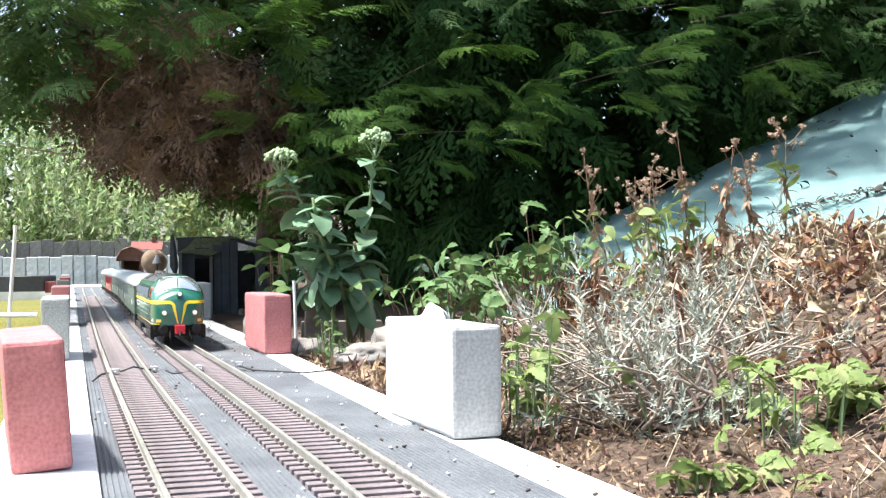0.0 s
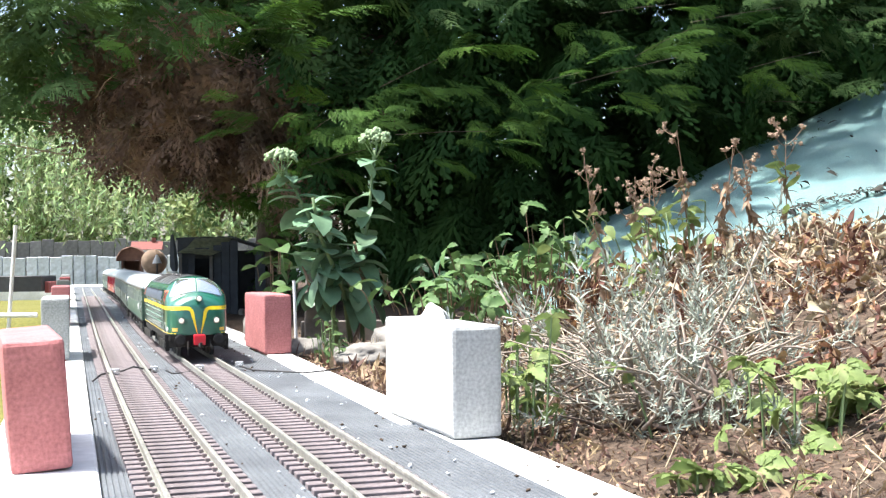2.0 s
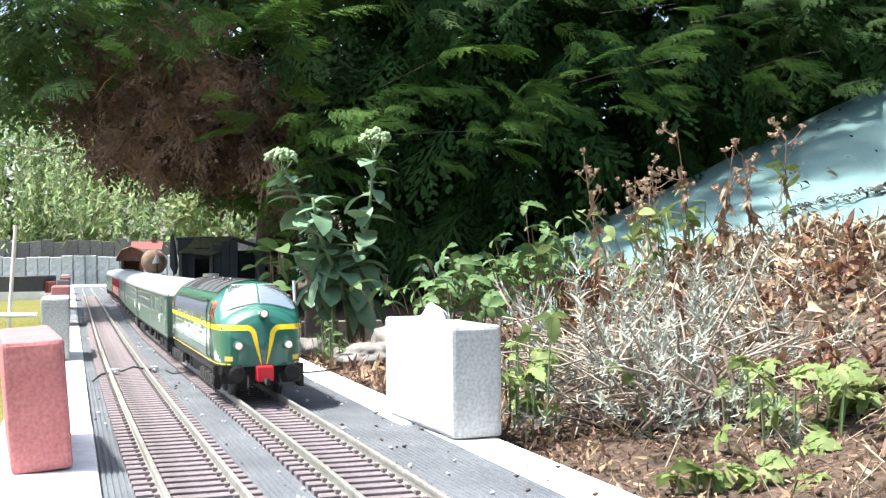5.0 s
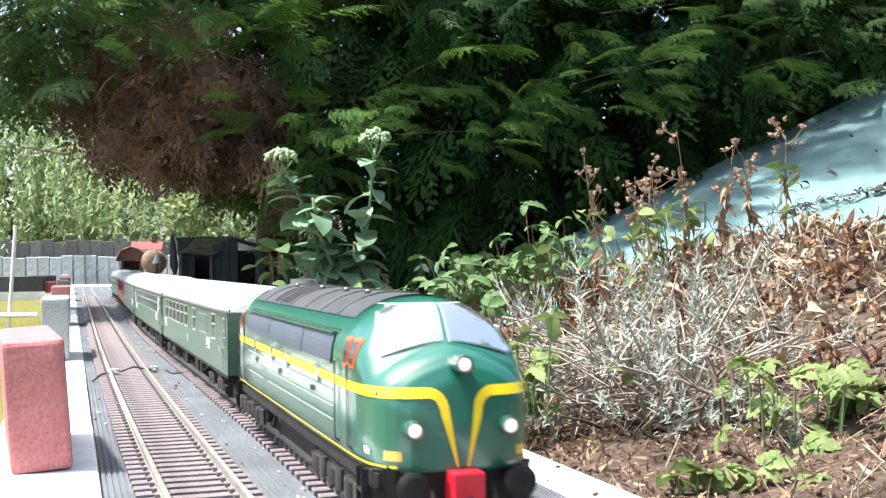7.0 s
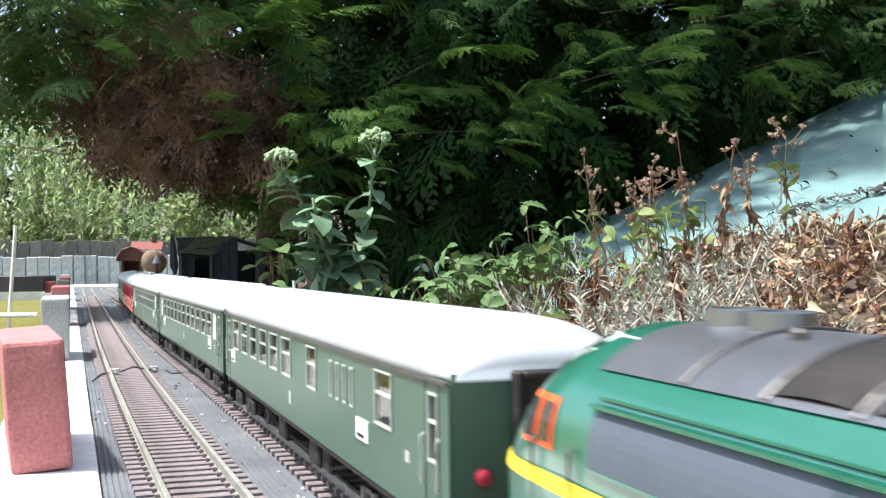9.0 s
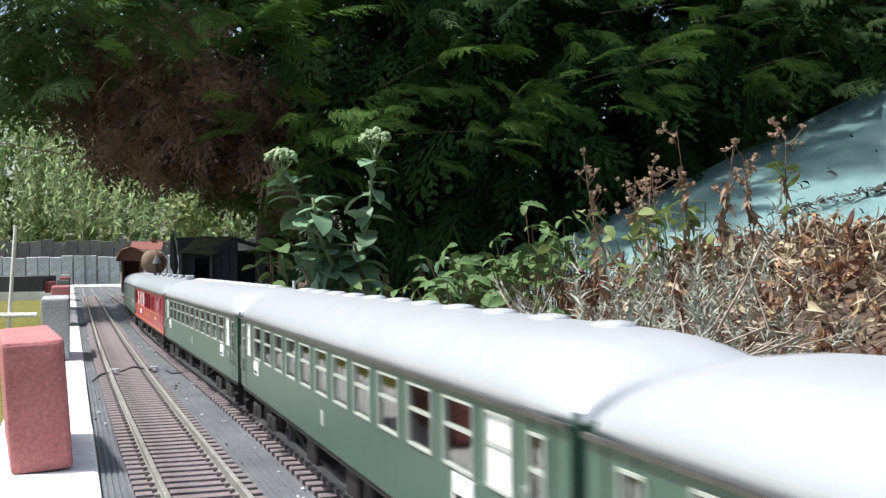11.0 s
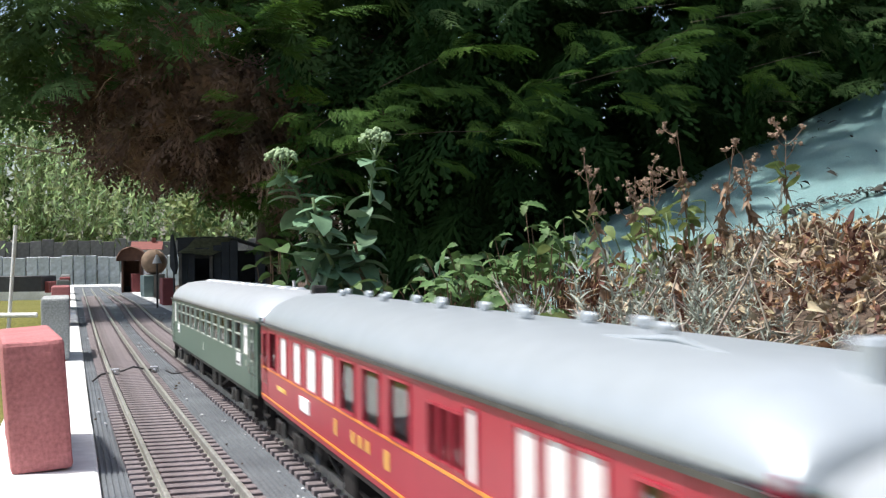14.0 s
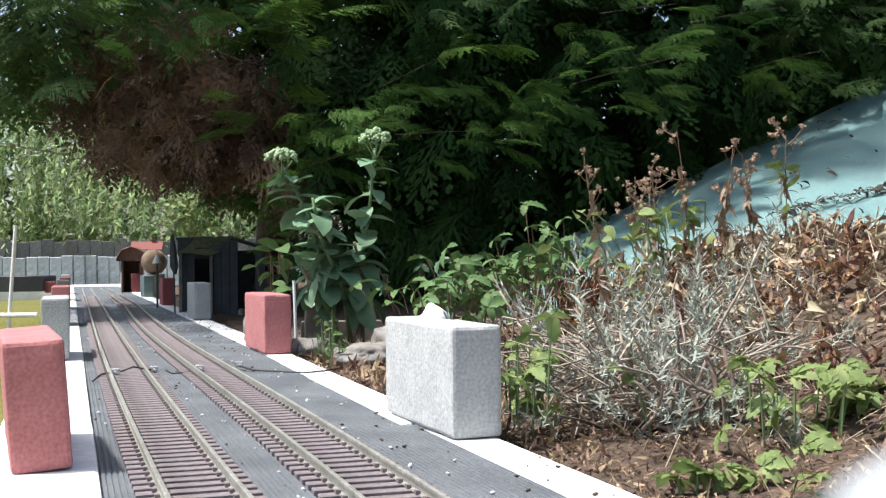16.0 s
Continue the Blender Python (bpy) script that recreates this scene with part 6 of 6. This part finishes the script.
def build_grit():
    """Specks of grit, seeds and bits of leaf blown over the matting."""
    rng = random.Random(77)
    cr = bmesh.new()
    bmesh.ops.create_icosphere(cr, subdivisions=1, radius=0.0012)
    cv = np.array([v.co[:] for v in cr.verts]) * np.array((1.3, 0.9, 0.6))
    cf = np.array([[v.index for v in f.verts] for f in cr.faces])
    cr.free()
    for name, label, n, mat in (("pale_grit", "pale specks of grit scattered on the matting", 420, WHITE_ROCK), ("dark_grit", "dark crumbs of soil scattered on matting and edging", 420, SOIL)):
        spots = []
        for i in range(n):
            p = -BED * rng.random() if rng.random() < 0.75 else rng.uniform(0.0, 0.045)
            q = bed(p, rng.uniform(-0.3, 3.0), 0.0008 if p < 0 else 0.003)
            spots.append((0, place(q.x, q.y, q.z, rng.uniform(0, 360), rng.gauss(0, 20), 0, rng.uniform(0.5, 1.9))))
        tagged(scatter(name, [(cv, cf)], spots, mat), label, "grit", kind="stuff")


build_grit()


def build_shed():
    sh = tagged(empty("model_station", pose(-0.715, 3.75, -0.03, 0, 0, 12)), "dark wooden model shed with a mossy felt canopy", "model building")
    part("floor", boxes((-0.15, 0.16, -0.17, 0.16, -0.04, 0.004)), GREY_BLOCK, sh)
    part("back_wall", boxes((-0.13, 0.14, 0.13, 0.142, 0.004, 0.225)), DARK_WOOD, sh)
    for x0, x1, lo, hi in ((-0.128, -0.108, 0.004, 0.215), (-0.107, -0.087, 0.004, 0.215), (-0.086, -0.043, 0.198, 0.232), (-0.030, -0.006, 0.004, 0.240), (-0.005, 0.020, 0.004, 0.250), (0.021, 0.046, 0.004, 0.255), (0.100, 0.132, 0.004, 0.225)):
        part("wall_board", boxes((x0, x1, -0.110, -0.100, lo, hi, 0.001, 1)), DARK_WOOD, sh)
    for y in (-0.098, -0.042, 0.014, 0.070):
        for x in (-0.128, 0.122):
            part("wall_board", boxes((x, x + 0.010, y, y + 0.054, 0.004, 0.215)), DARK_WOOD, sh)
    part("door_post", boxes((-0.042, -0.032, -0.118, -0.104, 0.004, 0.206, 0.001, 1)), OLD_WOOD, sh, "pale weathered door post")
    part("corner_post", boxes((-0.136, -0.126, -0.118, -0.106, 0.004, 0.216, 0.001, 1)), OLD_WOOD, sh)
    part("counter", boxes((-0.086, -0.043, -0.06, -0.03, 0.004, 0.10, 0.002, 1)), RUSTY, sh)
    for x in (0.055, 0.078):
        part("pot", lathe(bmesh.new(), [(0.008, 0.004), (0.012, 0.02), (0.010, 0.034), (0.006, 0.04)], pose(x, -0.135, 0.0, 0, -90, 0), 12), OLD_WOOD, sh)
    bm = bmesh.new()
    rows = []
    for u in np.linspace(0, 1, 12):
        lo, hi = -0.137 + 0.052 * u, -0.040 + 0.072 * u
        rows.append([bm.verts.new((lo + (hi - lo) * v, -0.172 + 0.135 * u, 0.217 - 0.010 * v * (1 - u) + 0.048 * u - 0.012 * math.sin(math.pi * u) * (0.4 + 0.6 * v) + 0.003 * noise.noise((u * 3, v * 4, 0)))) for v in np.linspace(0, 1, 14)])
    for r, q in zip(rows, rows[1:]):
        for j in range(13):
            bm.faces.new((r[j], r[j + 1], q[j + 1], q[j]))
    bmesh.ops.solidify(bm, geom=bm.faces[:], thickness=0.005)
    part("canopy", bm, MOSS, sh, "sagging mossy green felt canopy")
    bm = bmesh.new()
    ring = [(-0.145, 0.266), (0.030, 0.270), (0.155, 0.228), (0.155, 0.222), (0.030, 0.262), (-0.145, 0.259)]
    loft(bm, [[Vector((x, y, z)) for x, z in ring] for y in (-0.036, 0.17)])
    part("roof", bm, DARK_WOOD, sh)
    bm = bmesh.new()
    loft(bm, [[Vector((x, y, z)) for x, z in ((0.036, 0.266), (0.155, 0.226), (0.155, 0.220), (0.036, 0.260))] for y in (-0.128, -0.037)])
    part("roof_verge", bm, DARK_WOOD, sh)
    part("fascia", boxes((-0.140, 0.030, -0.040, -0.034, 0.205, 0.262)), DARK_WOOD, sh)
    part("furled_sail", loft(bmesh.new(), [[Vector((x + c * w, -0.15 + 0.6 * d * w, z)) for c, d in ((-1, -0.5), (0.2, -1), (1, -0.3), (0.7, 0.8), (-0.5, 1))] for x, w, z in ((-0.146, 0.004, 0.150), (-0.149, 0.013, 0.175), (-0.151, 0.011, 0.215), (-0.154, 0.005, 0.272))]), DARK_WOOD, sh)
    part("sail_pole", rod(bmesh.new(), (-0.147, -0.15, 0.0), (-0.153, -0.15, 0.275), 0.003, 0.002, 8), DARK_WOOD, sh)
    # little lantern and crates at the platform
    la = tagged(empty("model_lamp", pose(-1.000, 4.05, -0.02)), "small white-hooded model lamp beside the shed", "model lamp")
    part("pole", rod(bmesh.new(), (0, 0, -0.03), (0, 0, 0.18), 0.0035, 0.003, 8), DARK_WOOD, la)
    part("hood", lathe(bmesh.new(), [(0.017, 0.175), (0.006, 0.200), (0.002, 0.206)], pose(0, 0, 0, 0, -90, 0), 12), WHITE_METAL, la, "white lamp hood")
    # round-roofed brown shelter and barrel behind
    tu = tagged(empty("model_shelter", pose(-1.705, 6.35, -0.02, 0, 0, 12)), "brown round-roofed model shelter on dark walls", "model building")
    arch = [(math.cos(a), math.sin(a)) for a in np.linspace(0, math.pi, 17)]
    ring = [(0.078 * c, 0.190 + 0.078 * d) for c, d in arch] + [(0.071 * c, 0.190 + 0.071 * d) for c, d in arch[::-1]]
    part("roof", loft(bmesh.new(), [[Vector((x, y, z)) for x, z in ring] for y in (-0.12, 0.2)]), RUSTY, tu, smooth=True)
    part("gable", loft(bmesh.new(), [[Vector((0.071 * c, y, 0.192 + 0.069 * d)) for c, d in arch] for y in (-0.10, -0.09)]), RUSTY, tu)
    for x in (-0.052, 0.042):
        part("side_wall", boxes((x, x + 0.010, -0.09, 0.2, -0.04, 0.192)), RUSTY, tu)
    part("back_wall", boxes((-0.042, 0.042, 0.06, 0.07, -0.04, 0.192)), RUSTY, tu)
    part("bench", boxes((-0.042, 0.042, 0.00, 0.058, -0.04, 0.05)), DARK_WOOD, tu)
    ba = part("clay_barrel", lathe(bmesh.new(), [(0.015, -0.10), (0.054, -0.096), (0.062, 0.0), (0.056, 0.09), (0.02, 0.10)], pose(-1.435, 5.75, 0.163, 0, 4, 100), 24), TAN, smooth=True)
    tagged(ba, "tan clay barrel lying on a plinth", "barrel")
    tagged(part("plinth", boxes((-0.05, 0.05, -0.1, 0.1, -0.06, 0.102, 0.004, 1)), ROCK, m=pose(-1.435, 5.75, 0, 0, 0, 12)), "rough stone plinth under the barrel", "plinth")
    ho = tagged(empty("model_house", pose(-1.94, 7.6, -0.05, 0, 0, 10)), "small white model house with a red tiled roof", "model building")
    part("wall", boxes((-0.09, 0.09, -0.07, 0.07, -0.03, 0.30)), WHITE_METAL, ho)
    part("roof", loft(bmesh.new(), [[Vector((x, y, z)) for y, z in ((-0.09, 0.297), (0.09, 0.297), (0.0, 0.350))] for x in (-0.10, 0.10)]), RED_TILE, ho)
    part("chimney", boxes((0.03, 0.055, -0.015, 0.015, 0.33, 0.375)), RED_TILE, ho)


build_shed()


def build_lawn_side():
    # dark plank on a white stand beyond the lawn-side edging
    ta = tagged(empty("garden_bench", pose(-1.80, 5.2, LAWN_Z)), "dark plank on a white metal stand on the lawn", "bench")
    part("plank", boxes((-1.6, 0.03, -0.10, 0.10, 0.487, 0.556, 0.003, 1)), DARK_WOOD, ta)
    part("plank_end", boxes((0.0305, 0.05, -0.06, 0.06, 0.48, 0.53, 0.003, 1)), DARK_RED_BLOCK, ta)
    for x, t in ((-0.105, 0.03), (-0.9, -0.02)):
        part("leg", rod(bmesh.new(), (x - t, -0.115, 0.0), (x + t, -0.115, 0.78), 0.009, 0.009, 8), WHITE_METAL, ta)
    part("rail", rod(bmesh.new(), (-1.2, -0.125, 0.385), (0.02, -0.125, 0.385), 0.011, 0.011, 8), WHITE_METAL, ta)
    # fence of grey boards, two tiers
    fe = tagged(empty("board_fence", pose(-3.2, 11.0, LAWN_Z)), "weathered grey board fence behind the railway", "fence", kind="structure")
    rng = random.Random(2)
    fb = bpy.data.meshes.new("board")
    b = boxes((-0.052, 0.052, -0.01, 0.01, 0, 0.68, 0.004, 1))
    b.to_mesh(fb)
    b.free()
    fb.materials.append(GREY_WOOD)
    tb = bpy.data.meshes.new("board")
    b = boxes((-0.06, 0.06, -0.008, 0.008, 0, 0.85, 0.003, 1))
    b.to_mesh(tb)
    b.free()
    tb.materials.append(material("dark_grey_fence_wood", (0.17, 0.17, 0.17), 0.85, scale=30, vary=0.3, bump=0.4, random_tint=0.25))
    for i in range(44):
        o = new("board", fb)
        o.parent = fe
        o.matrix_local = pose(-1.6 + i * 0.112, 0, rng.uniform(-0.01, 0.01), 0, rng.gauss(0, 0.3), rng.gauss(0, 2))
    for i in range(40):
        o = new("board", tb)
        o.parent = fe
        o.matrix_local = pose(-1.6 + i * 0.124, 0.9, rng.uniform(-0.02, 0.02))
    for z in (0.15, 0.55):
        part("rail", boxes((-1.7, 3.4, 0.012, 0.04, z, z + 0.05)), GREY_WOOD, fe)


build_lawn_side()


def build_lawn_bank():
    """The lawn rises in a low bank towards the fence."""
    bm = bmesh.new()
    rows = []
    for y in np.linspace(4.2, 10.9, 60):
        edge = CORNER.x - 0.3214 * (y - CORNER.y) - 0.42
        z = LAWN_Z - 0.03 + 0.40 * smooth(4.2, 6.0, y)
        rows.append([bm.verts.new((edge - 8.0 * u ** 1.6, y, z + (0.012 * noise.noise((u * 20, y * 3, 2)) if u else 0))) for u in np.linspace(0, 1, 50)])
    for r, q in zip(rows, rows[1:]):
        for j in range(49):
            bm.faces.new((r[j], q[j], q[j + 1], r[j + 1]))
    low = [bm.verts.new((r[0].co.x, r[0].co.y, LAWN_Z - 0.05)) for r in rows]
    for i in range(len(rows) - 1):
        bm.faces.new((rows[i][0], low[i], low[i + 1], rows[i + 1][0]))
    bmesh.ops.recalc_face_normals(bm, faces=bm.faces[:])
    tagged(part("lawn_bank", bm, LAWN, smooth=True), "dry yellow-green grass bank rising towards the fence", "lawn", kind="structure")


build_lawn_bank()


def build_willow():
    wi = tagged(empty("willow_tree", pose(-5.0, 9.9, LAWN_Z)), "weeping willow with pale green hanging strands", "tree")
    inv = wi.matrix_basis.inverted()
    part("trunk", tube(bmesh.new(), [(0, 0.4, 0), (0.05, 0.4, 0.9), (-0.05, 0.4, 2.0), (0.1, 0.4, 3.4)], 0.13, 0.07, 9), BARK, wi, smooth=True)
    rng = random.Random(9)
    for i in range(14):
        a = rng.uniform(-0.7, 0.9)
        L = rng.uniform(1.2, 2.6)
        part("limb", tube(bmesh.new(), [(0, 0.4, 2.0), (math.cos(a) * L * 0.5, 0.4 + math.sin(a) * 0.6, 2.6), (math.cos(a) * L, 0.4 + math.sin(a), 2.4)], 0.05, 0.015, 6), BARK, wi, smooth=True)
    kinds = [leaf_arrays(0.075, 0.018, 0.25, 0.2, 0.8, 3), leaf_arrays(0.060, 0.016, -0.2, 0.2, 0.8, 3), leaf_arrays(0.085, 0.019, 0.45, 0.2, 0.8, 3)]
    spots = []
    for i in range(760):
        near = i % 4 == 0
        x, y = rng.uniform(-5.0, -1.35), rng.uniform(9.6, 10.8) if near else rng.uniform(12.0, 12.6)
        z = rng.uniform(1.0, 1.9) if near else rng.uniform(1.0, 2.6)
        end = (0.46 if near else 0.30) + rng.uniform(-0.10, 0.30) + 0.22 * noise.noise((x * 2.5, y, 0))
        drift = rng.gauss(0, 0.10)
        while z > end:
            z -= rng.uniform(0.02, 0.045)
            x += drift * 0.02 + rng.gauss(0, 0.006)
            p = inv @ Vector((x, y, z))
            spots.append((rng.randrange(3), place(p.x, p.y, p.z, rng.uniform(0, 360), 35 + rng.gauss(0, 35), rng.gauss(0, 40), rng.uniform(0.7, 1.25))))
    scatter("crown", kinds, spots, WILLOW, wi)


build_willow()


def build_netting_litter():
    """Blown leaves caught in the fold of the netting."""
    rng = random.Random(17)
    kinds = [leaf_arrays(0.03, 0.014, 0.5, 0.4, 0.8, 3), leaf_arrays(0.045, 0.008, 0.3, 0.4, 0.8, 3)]
    spots = []
    A, B, C, D = Vector((0.10, 2.3, 0.02)), Vector((1.9, 1.75, 0.27)), Vector((0.375, 3.4, 0.222)), Vector((1.85, 3.4, 0.93))
    for i in range(620):
        u = rng.uniform(0.32, 0.95)
        v = 0.40 - 0.10 * (u - 0.3) + rng.gauss(0, 0.010) if i < 520 else rng.uniform(0.2, 0.95)
        p = (A * (1 - u) + B * u) * (1 - v) + (C * (1 - u) + D * u) * v + Vector((0, -0.006, 0.013))
        spots.append((i % 2, place(p.x, p.y, p.z, rng.gauss(10, 35), rng.gauss(-12, 15), rng.gauss(25, 15), rng.uniform(0.4, 1.0))))
    tagged(scatter("netting_litter", kinds, spots, material("dark_leaf", (0.05, 0.045, 0.035), 0.9, scale=40, vary=0.4, bump=0, random_tint=0.5, island=True)), "dark leaf litter caught in a fold of the netting", "leaf litter", kind="stuff")


build_netting_litter()


def build_far_hedge():
    """Leafy masses far behind fence and conifer, so that no bare horizon shows; an unseen one added beyond the flower
    bed for reflections.
    """
    side_spots = []
    rng = random.Random(12)
    kinds = [leaf_arrays(0.16, 0.09, 0.3, 0.2, 0.8, 2), leaf_arrays(0.13, 0.08, -0.3, 0.2, 0.8, 2)]
    spots = []
    for i in range(16000):
        x = rng.uniform(-9, 7)
        y = 13.2 + rng.random() * 1.2 + 0.4 * noise.noise((x * 0.7, 0, 0))
        z = LAWN_Z + (3.3 + 0.7 * noise.noise((x * 0.5, 3, 0))) * rng.random()
        spots.append((i % 2, place(x, y, z, rng.uniform(0, 360), rng.gauss(20, 30), rng.gauss(0, 30), rng.uniform(0.7, 1.5))))
    tagged(scatter("far_hedge", kinds, spots, material("hedge_leaf", (0.06, 0.12, 0.035), 0.6, scale=3, vary=0.3, second=(0.10, 0.18, 0.05), bump=0, random_tint=0.45, island=True, through_light=0.3)), "dense leafy hedge far behind the fence", "hedge", kind="stuff")
    # added, out of view: a dark mass for the right windscreen pane to reflect
    for i in range(9000):
        y = rng.uniform(-8, 1.5)
        x = 4.6 + rng.random() * 0.9 + 0.5 * noise.noise((y * 0.7, 5, 0))
        z = LAWN_Z + (5.6 + 1.0 * noise.noise((y * 0.5, 3, 0))) * rng.random()
        side_spots.append((i % 2, place(x, y, z, rng.uniform(0, 360), rng.gauss(20, 30), rng.gauss(0, 30), rng.uniform(1.4, 2.6))))
    tagged(scatter("side_hedge", kinds, side_spots, bpy.data.materials["hedge_leaf"]), "unseen tall leafy mass added beyond the flower bed to darken windscreen reflections", "hedge", kind="stuff")
    spots = []
    for i in range(260):
        x, y = rng.gauss(-1.53, 0.07), rng.uniform(6.9, 7.2)
        z = rng.gauss(0.45, 0.09)
        spots.append((i % 2, place(x + 0.0, y, z, rng.uniform(0, 360), rng.gauss(25, 25), rng.gauss(0, 30), rng.uniform(0.25, 0.42))))
    tagged(scatter("lime_shrub", kinds, spots, LIME_LEAF), "sunlit lime green shrub behind the model village", "shrub", kind="stuff")


build_far_hedge()


def build_tracks():
    half = 0.0395
    for right, label in ((True, "model railway track with brown sleepers carrying the train"), (False, "empty model railway track with brown sleepers")):
        tr = tagged(empty("railway_track"), label, "track", group="model railway tracks", kind="structure")
        S = S_R if right else S_L
        # rails: flat foot, web and head swept along the line
        prof = [(-0.0032, 0.0035), (0.0032, 0.0035), (0.0032, 0.0044), (0.0008, 0.0052), (0.0008, 0.0092), (0.0016, 0.0098), (0.0016, 0.0120), (0.0010, 0.0124), (-0.0010, 0.0124), (-0.0016, 0.0120), (-0.0016, 0.0098), (-0.0008, 0.0092), (-0.0008, 0.0052), (-0.0032, 0.0044)]
        ss = list(np.arange(-6.3, 7.4, 0.05))
        for side in (-1, 1):
            bm = bmesh.new()
            rings = []
            for s in ss:
                p, q = on_track(s, right), on_track(s + 0.02, right)
                d = (q - p).normalized()
                nrm = Vector((d.y, -d.x, 0))
                rings.append([bm.verts.new(p + nrm * (side * 0.02375 + u) + Vector((0, 0, z))) for u, z in prof])
            k = len(prof)
            for a, b in zip(rings, rings[1:]):
                for j in range(k):
                    bm.faces.new((a[j], b[j], b[(j + 1) % k], a[(j + 1) % k]))
            part("rail", bm, RAIL, tr)
        sb = boxes((-half, half, -0.0052, 0.0052, 0.0, 0.0040))
        bmesh.ops.bevel(sb, geom=[e for e in sb.edges if all(v.co.z > 0.002 for v in e.verts)], offset=0.0006, segments=1, affect="EDGES")
        for sx in (-1, 1):
            for sy in (-1, 1):
                box(sb, sx * 0.02375 + sy * 0.0036 - 0.0016, sx * 0.02375 + sy * 0.0036 + 0.0016, -0.0026, 0.0026, 0.0038, 0.0068)
        me = bpy.data.meshes.new("sleeper")
        sb.to_mesh(me)
        sb.free()
        me.materials.append(SLEEPER)
        step, first = 0.0211, -0.6
        # the run behind the camera, one joined part
        vb = np.array([v.co[:] for v in me.vertices])
        fb = [tuple(p.vertices) for p in me.polygons]
        Vs, Fs = [], []
        for i in range(1, 270):
            p, q = on_track(first - step * i, right), on_track(first - step * i + 0.02, right)
            M = np.array(Matrix.Translation(p) @ pose(0, 0, 0, 0, 0, math.degrees(math.atan2(-(q - p).x, (q - p).y))))
            Fs += [tuple(k + len(vb) * (i - 1) for k in f) for f in fb]
            Vs.append(vb @ M[:3, :3].T + M[:3, 3])
        run = new("sleeper_run", mesh_from("sleeper_run", np.concatenate(Vs), Fs, SLEEPER))
        run.parent = tr
        tagged(run, kind="stuff")
        for i in range(300):
            s = first + step * i
            p, q = on_track(s, right), on_track(s + 0.02, right)
            d = (q - p).normalized()
            ob = new("sleeper", me)
            ob.parent = tr
            ob.matrix_local = Matrix.Translation(p) @ pose(0, 0, 0, 0, 0, math.degrees(math.atan2(-d.x, d.y)) + random.uniform(-0.5, 0.5))


build_tracks()
motions()
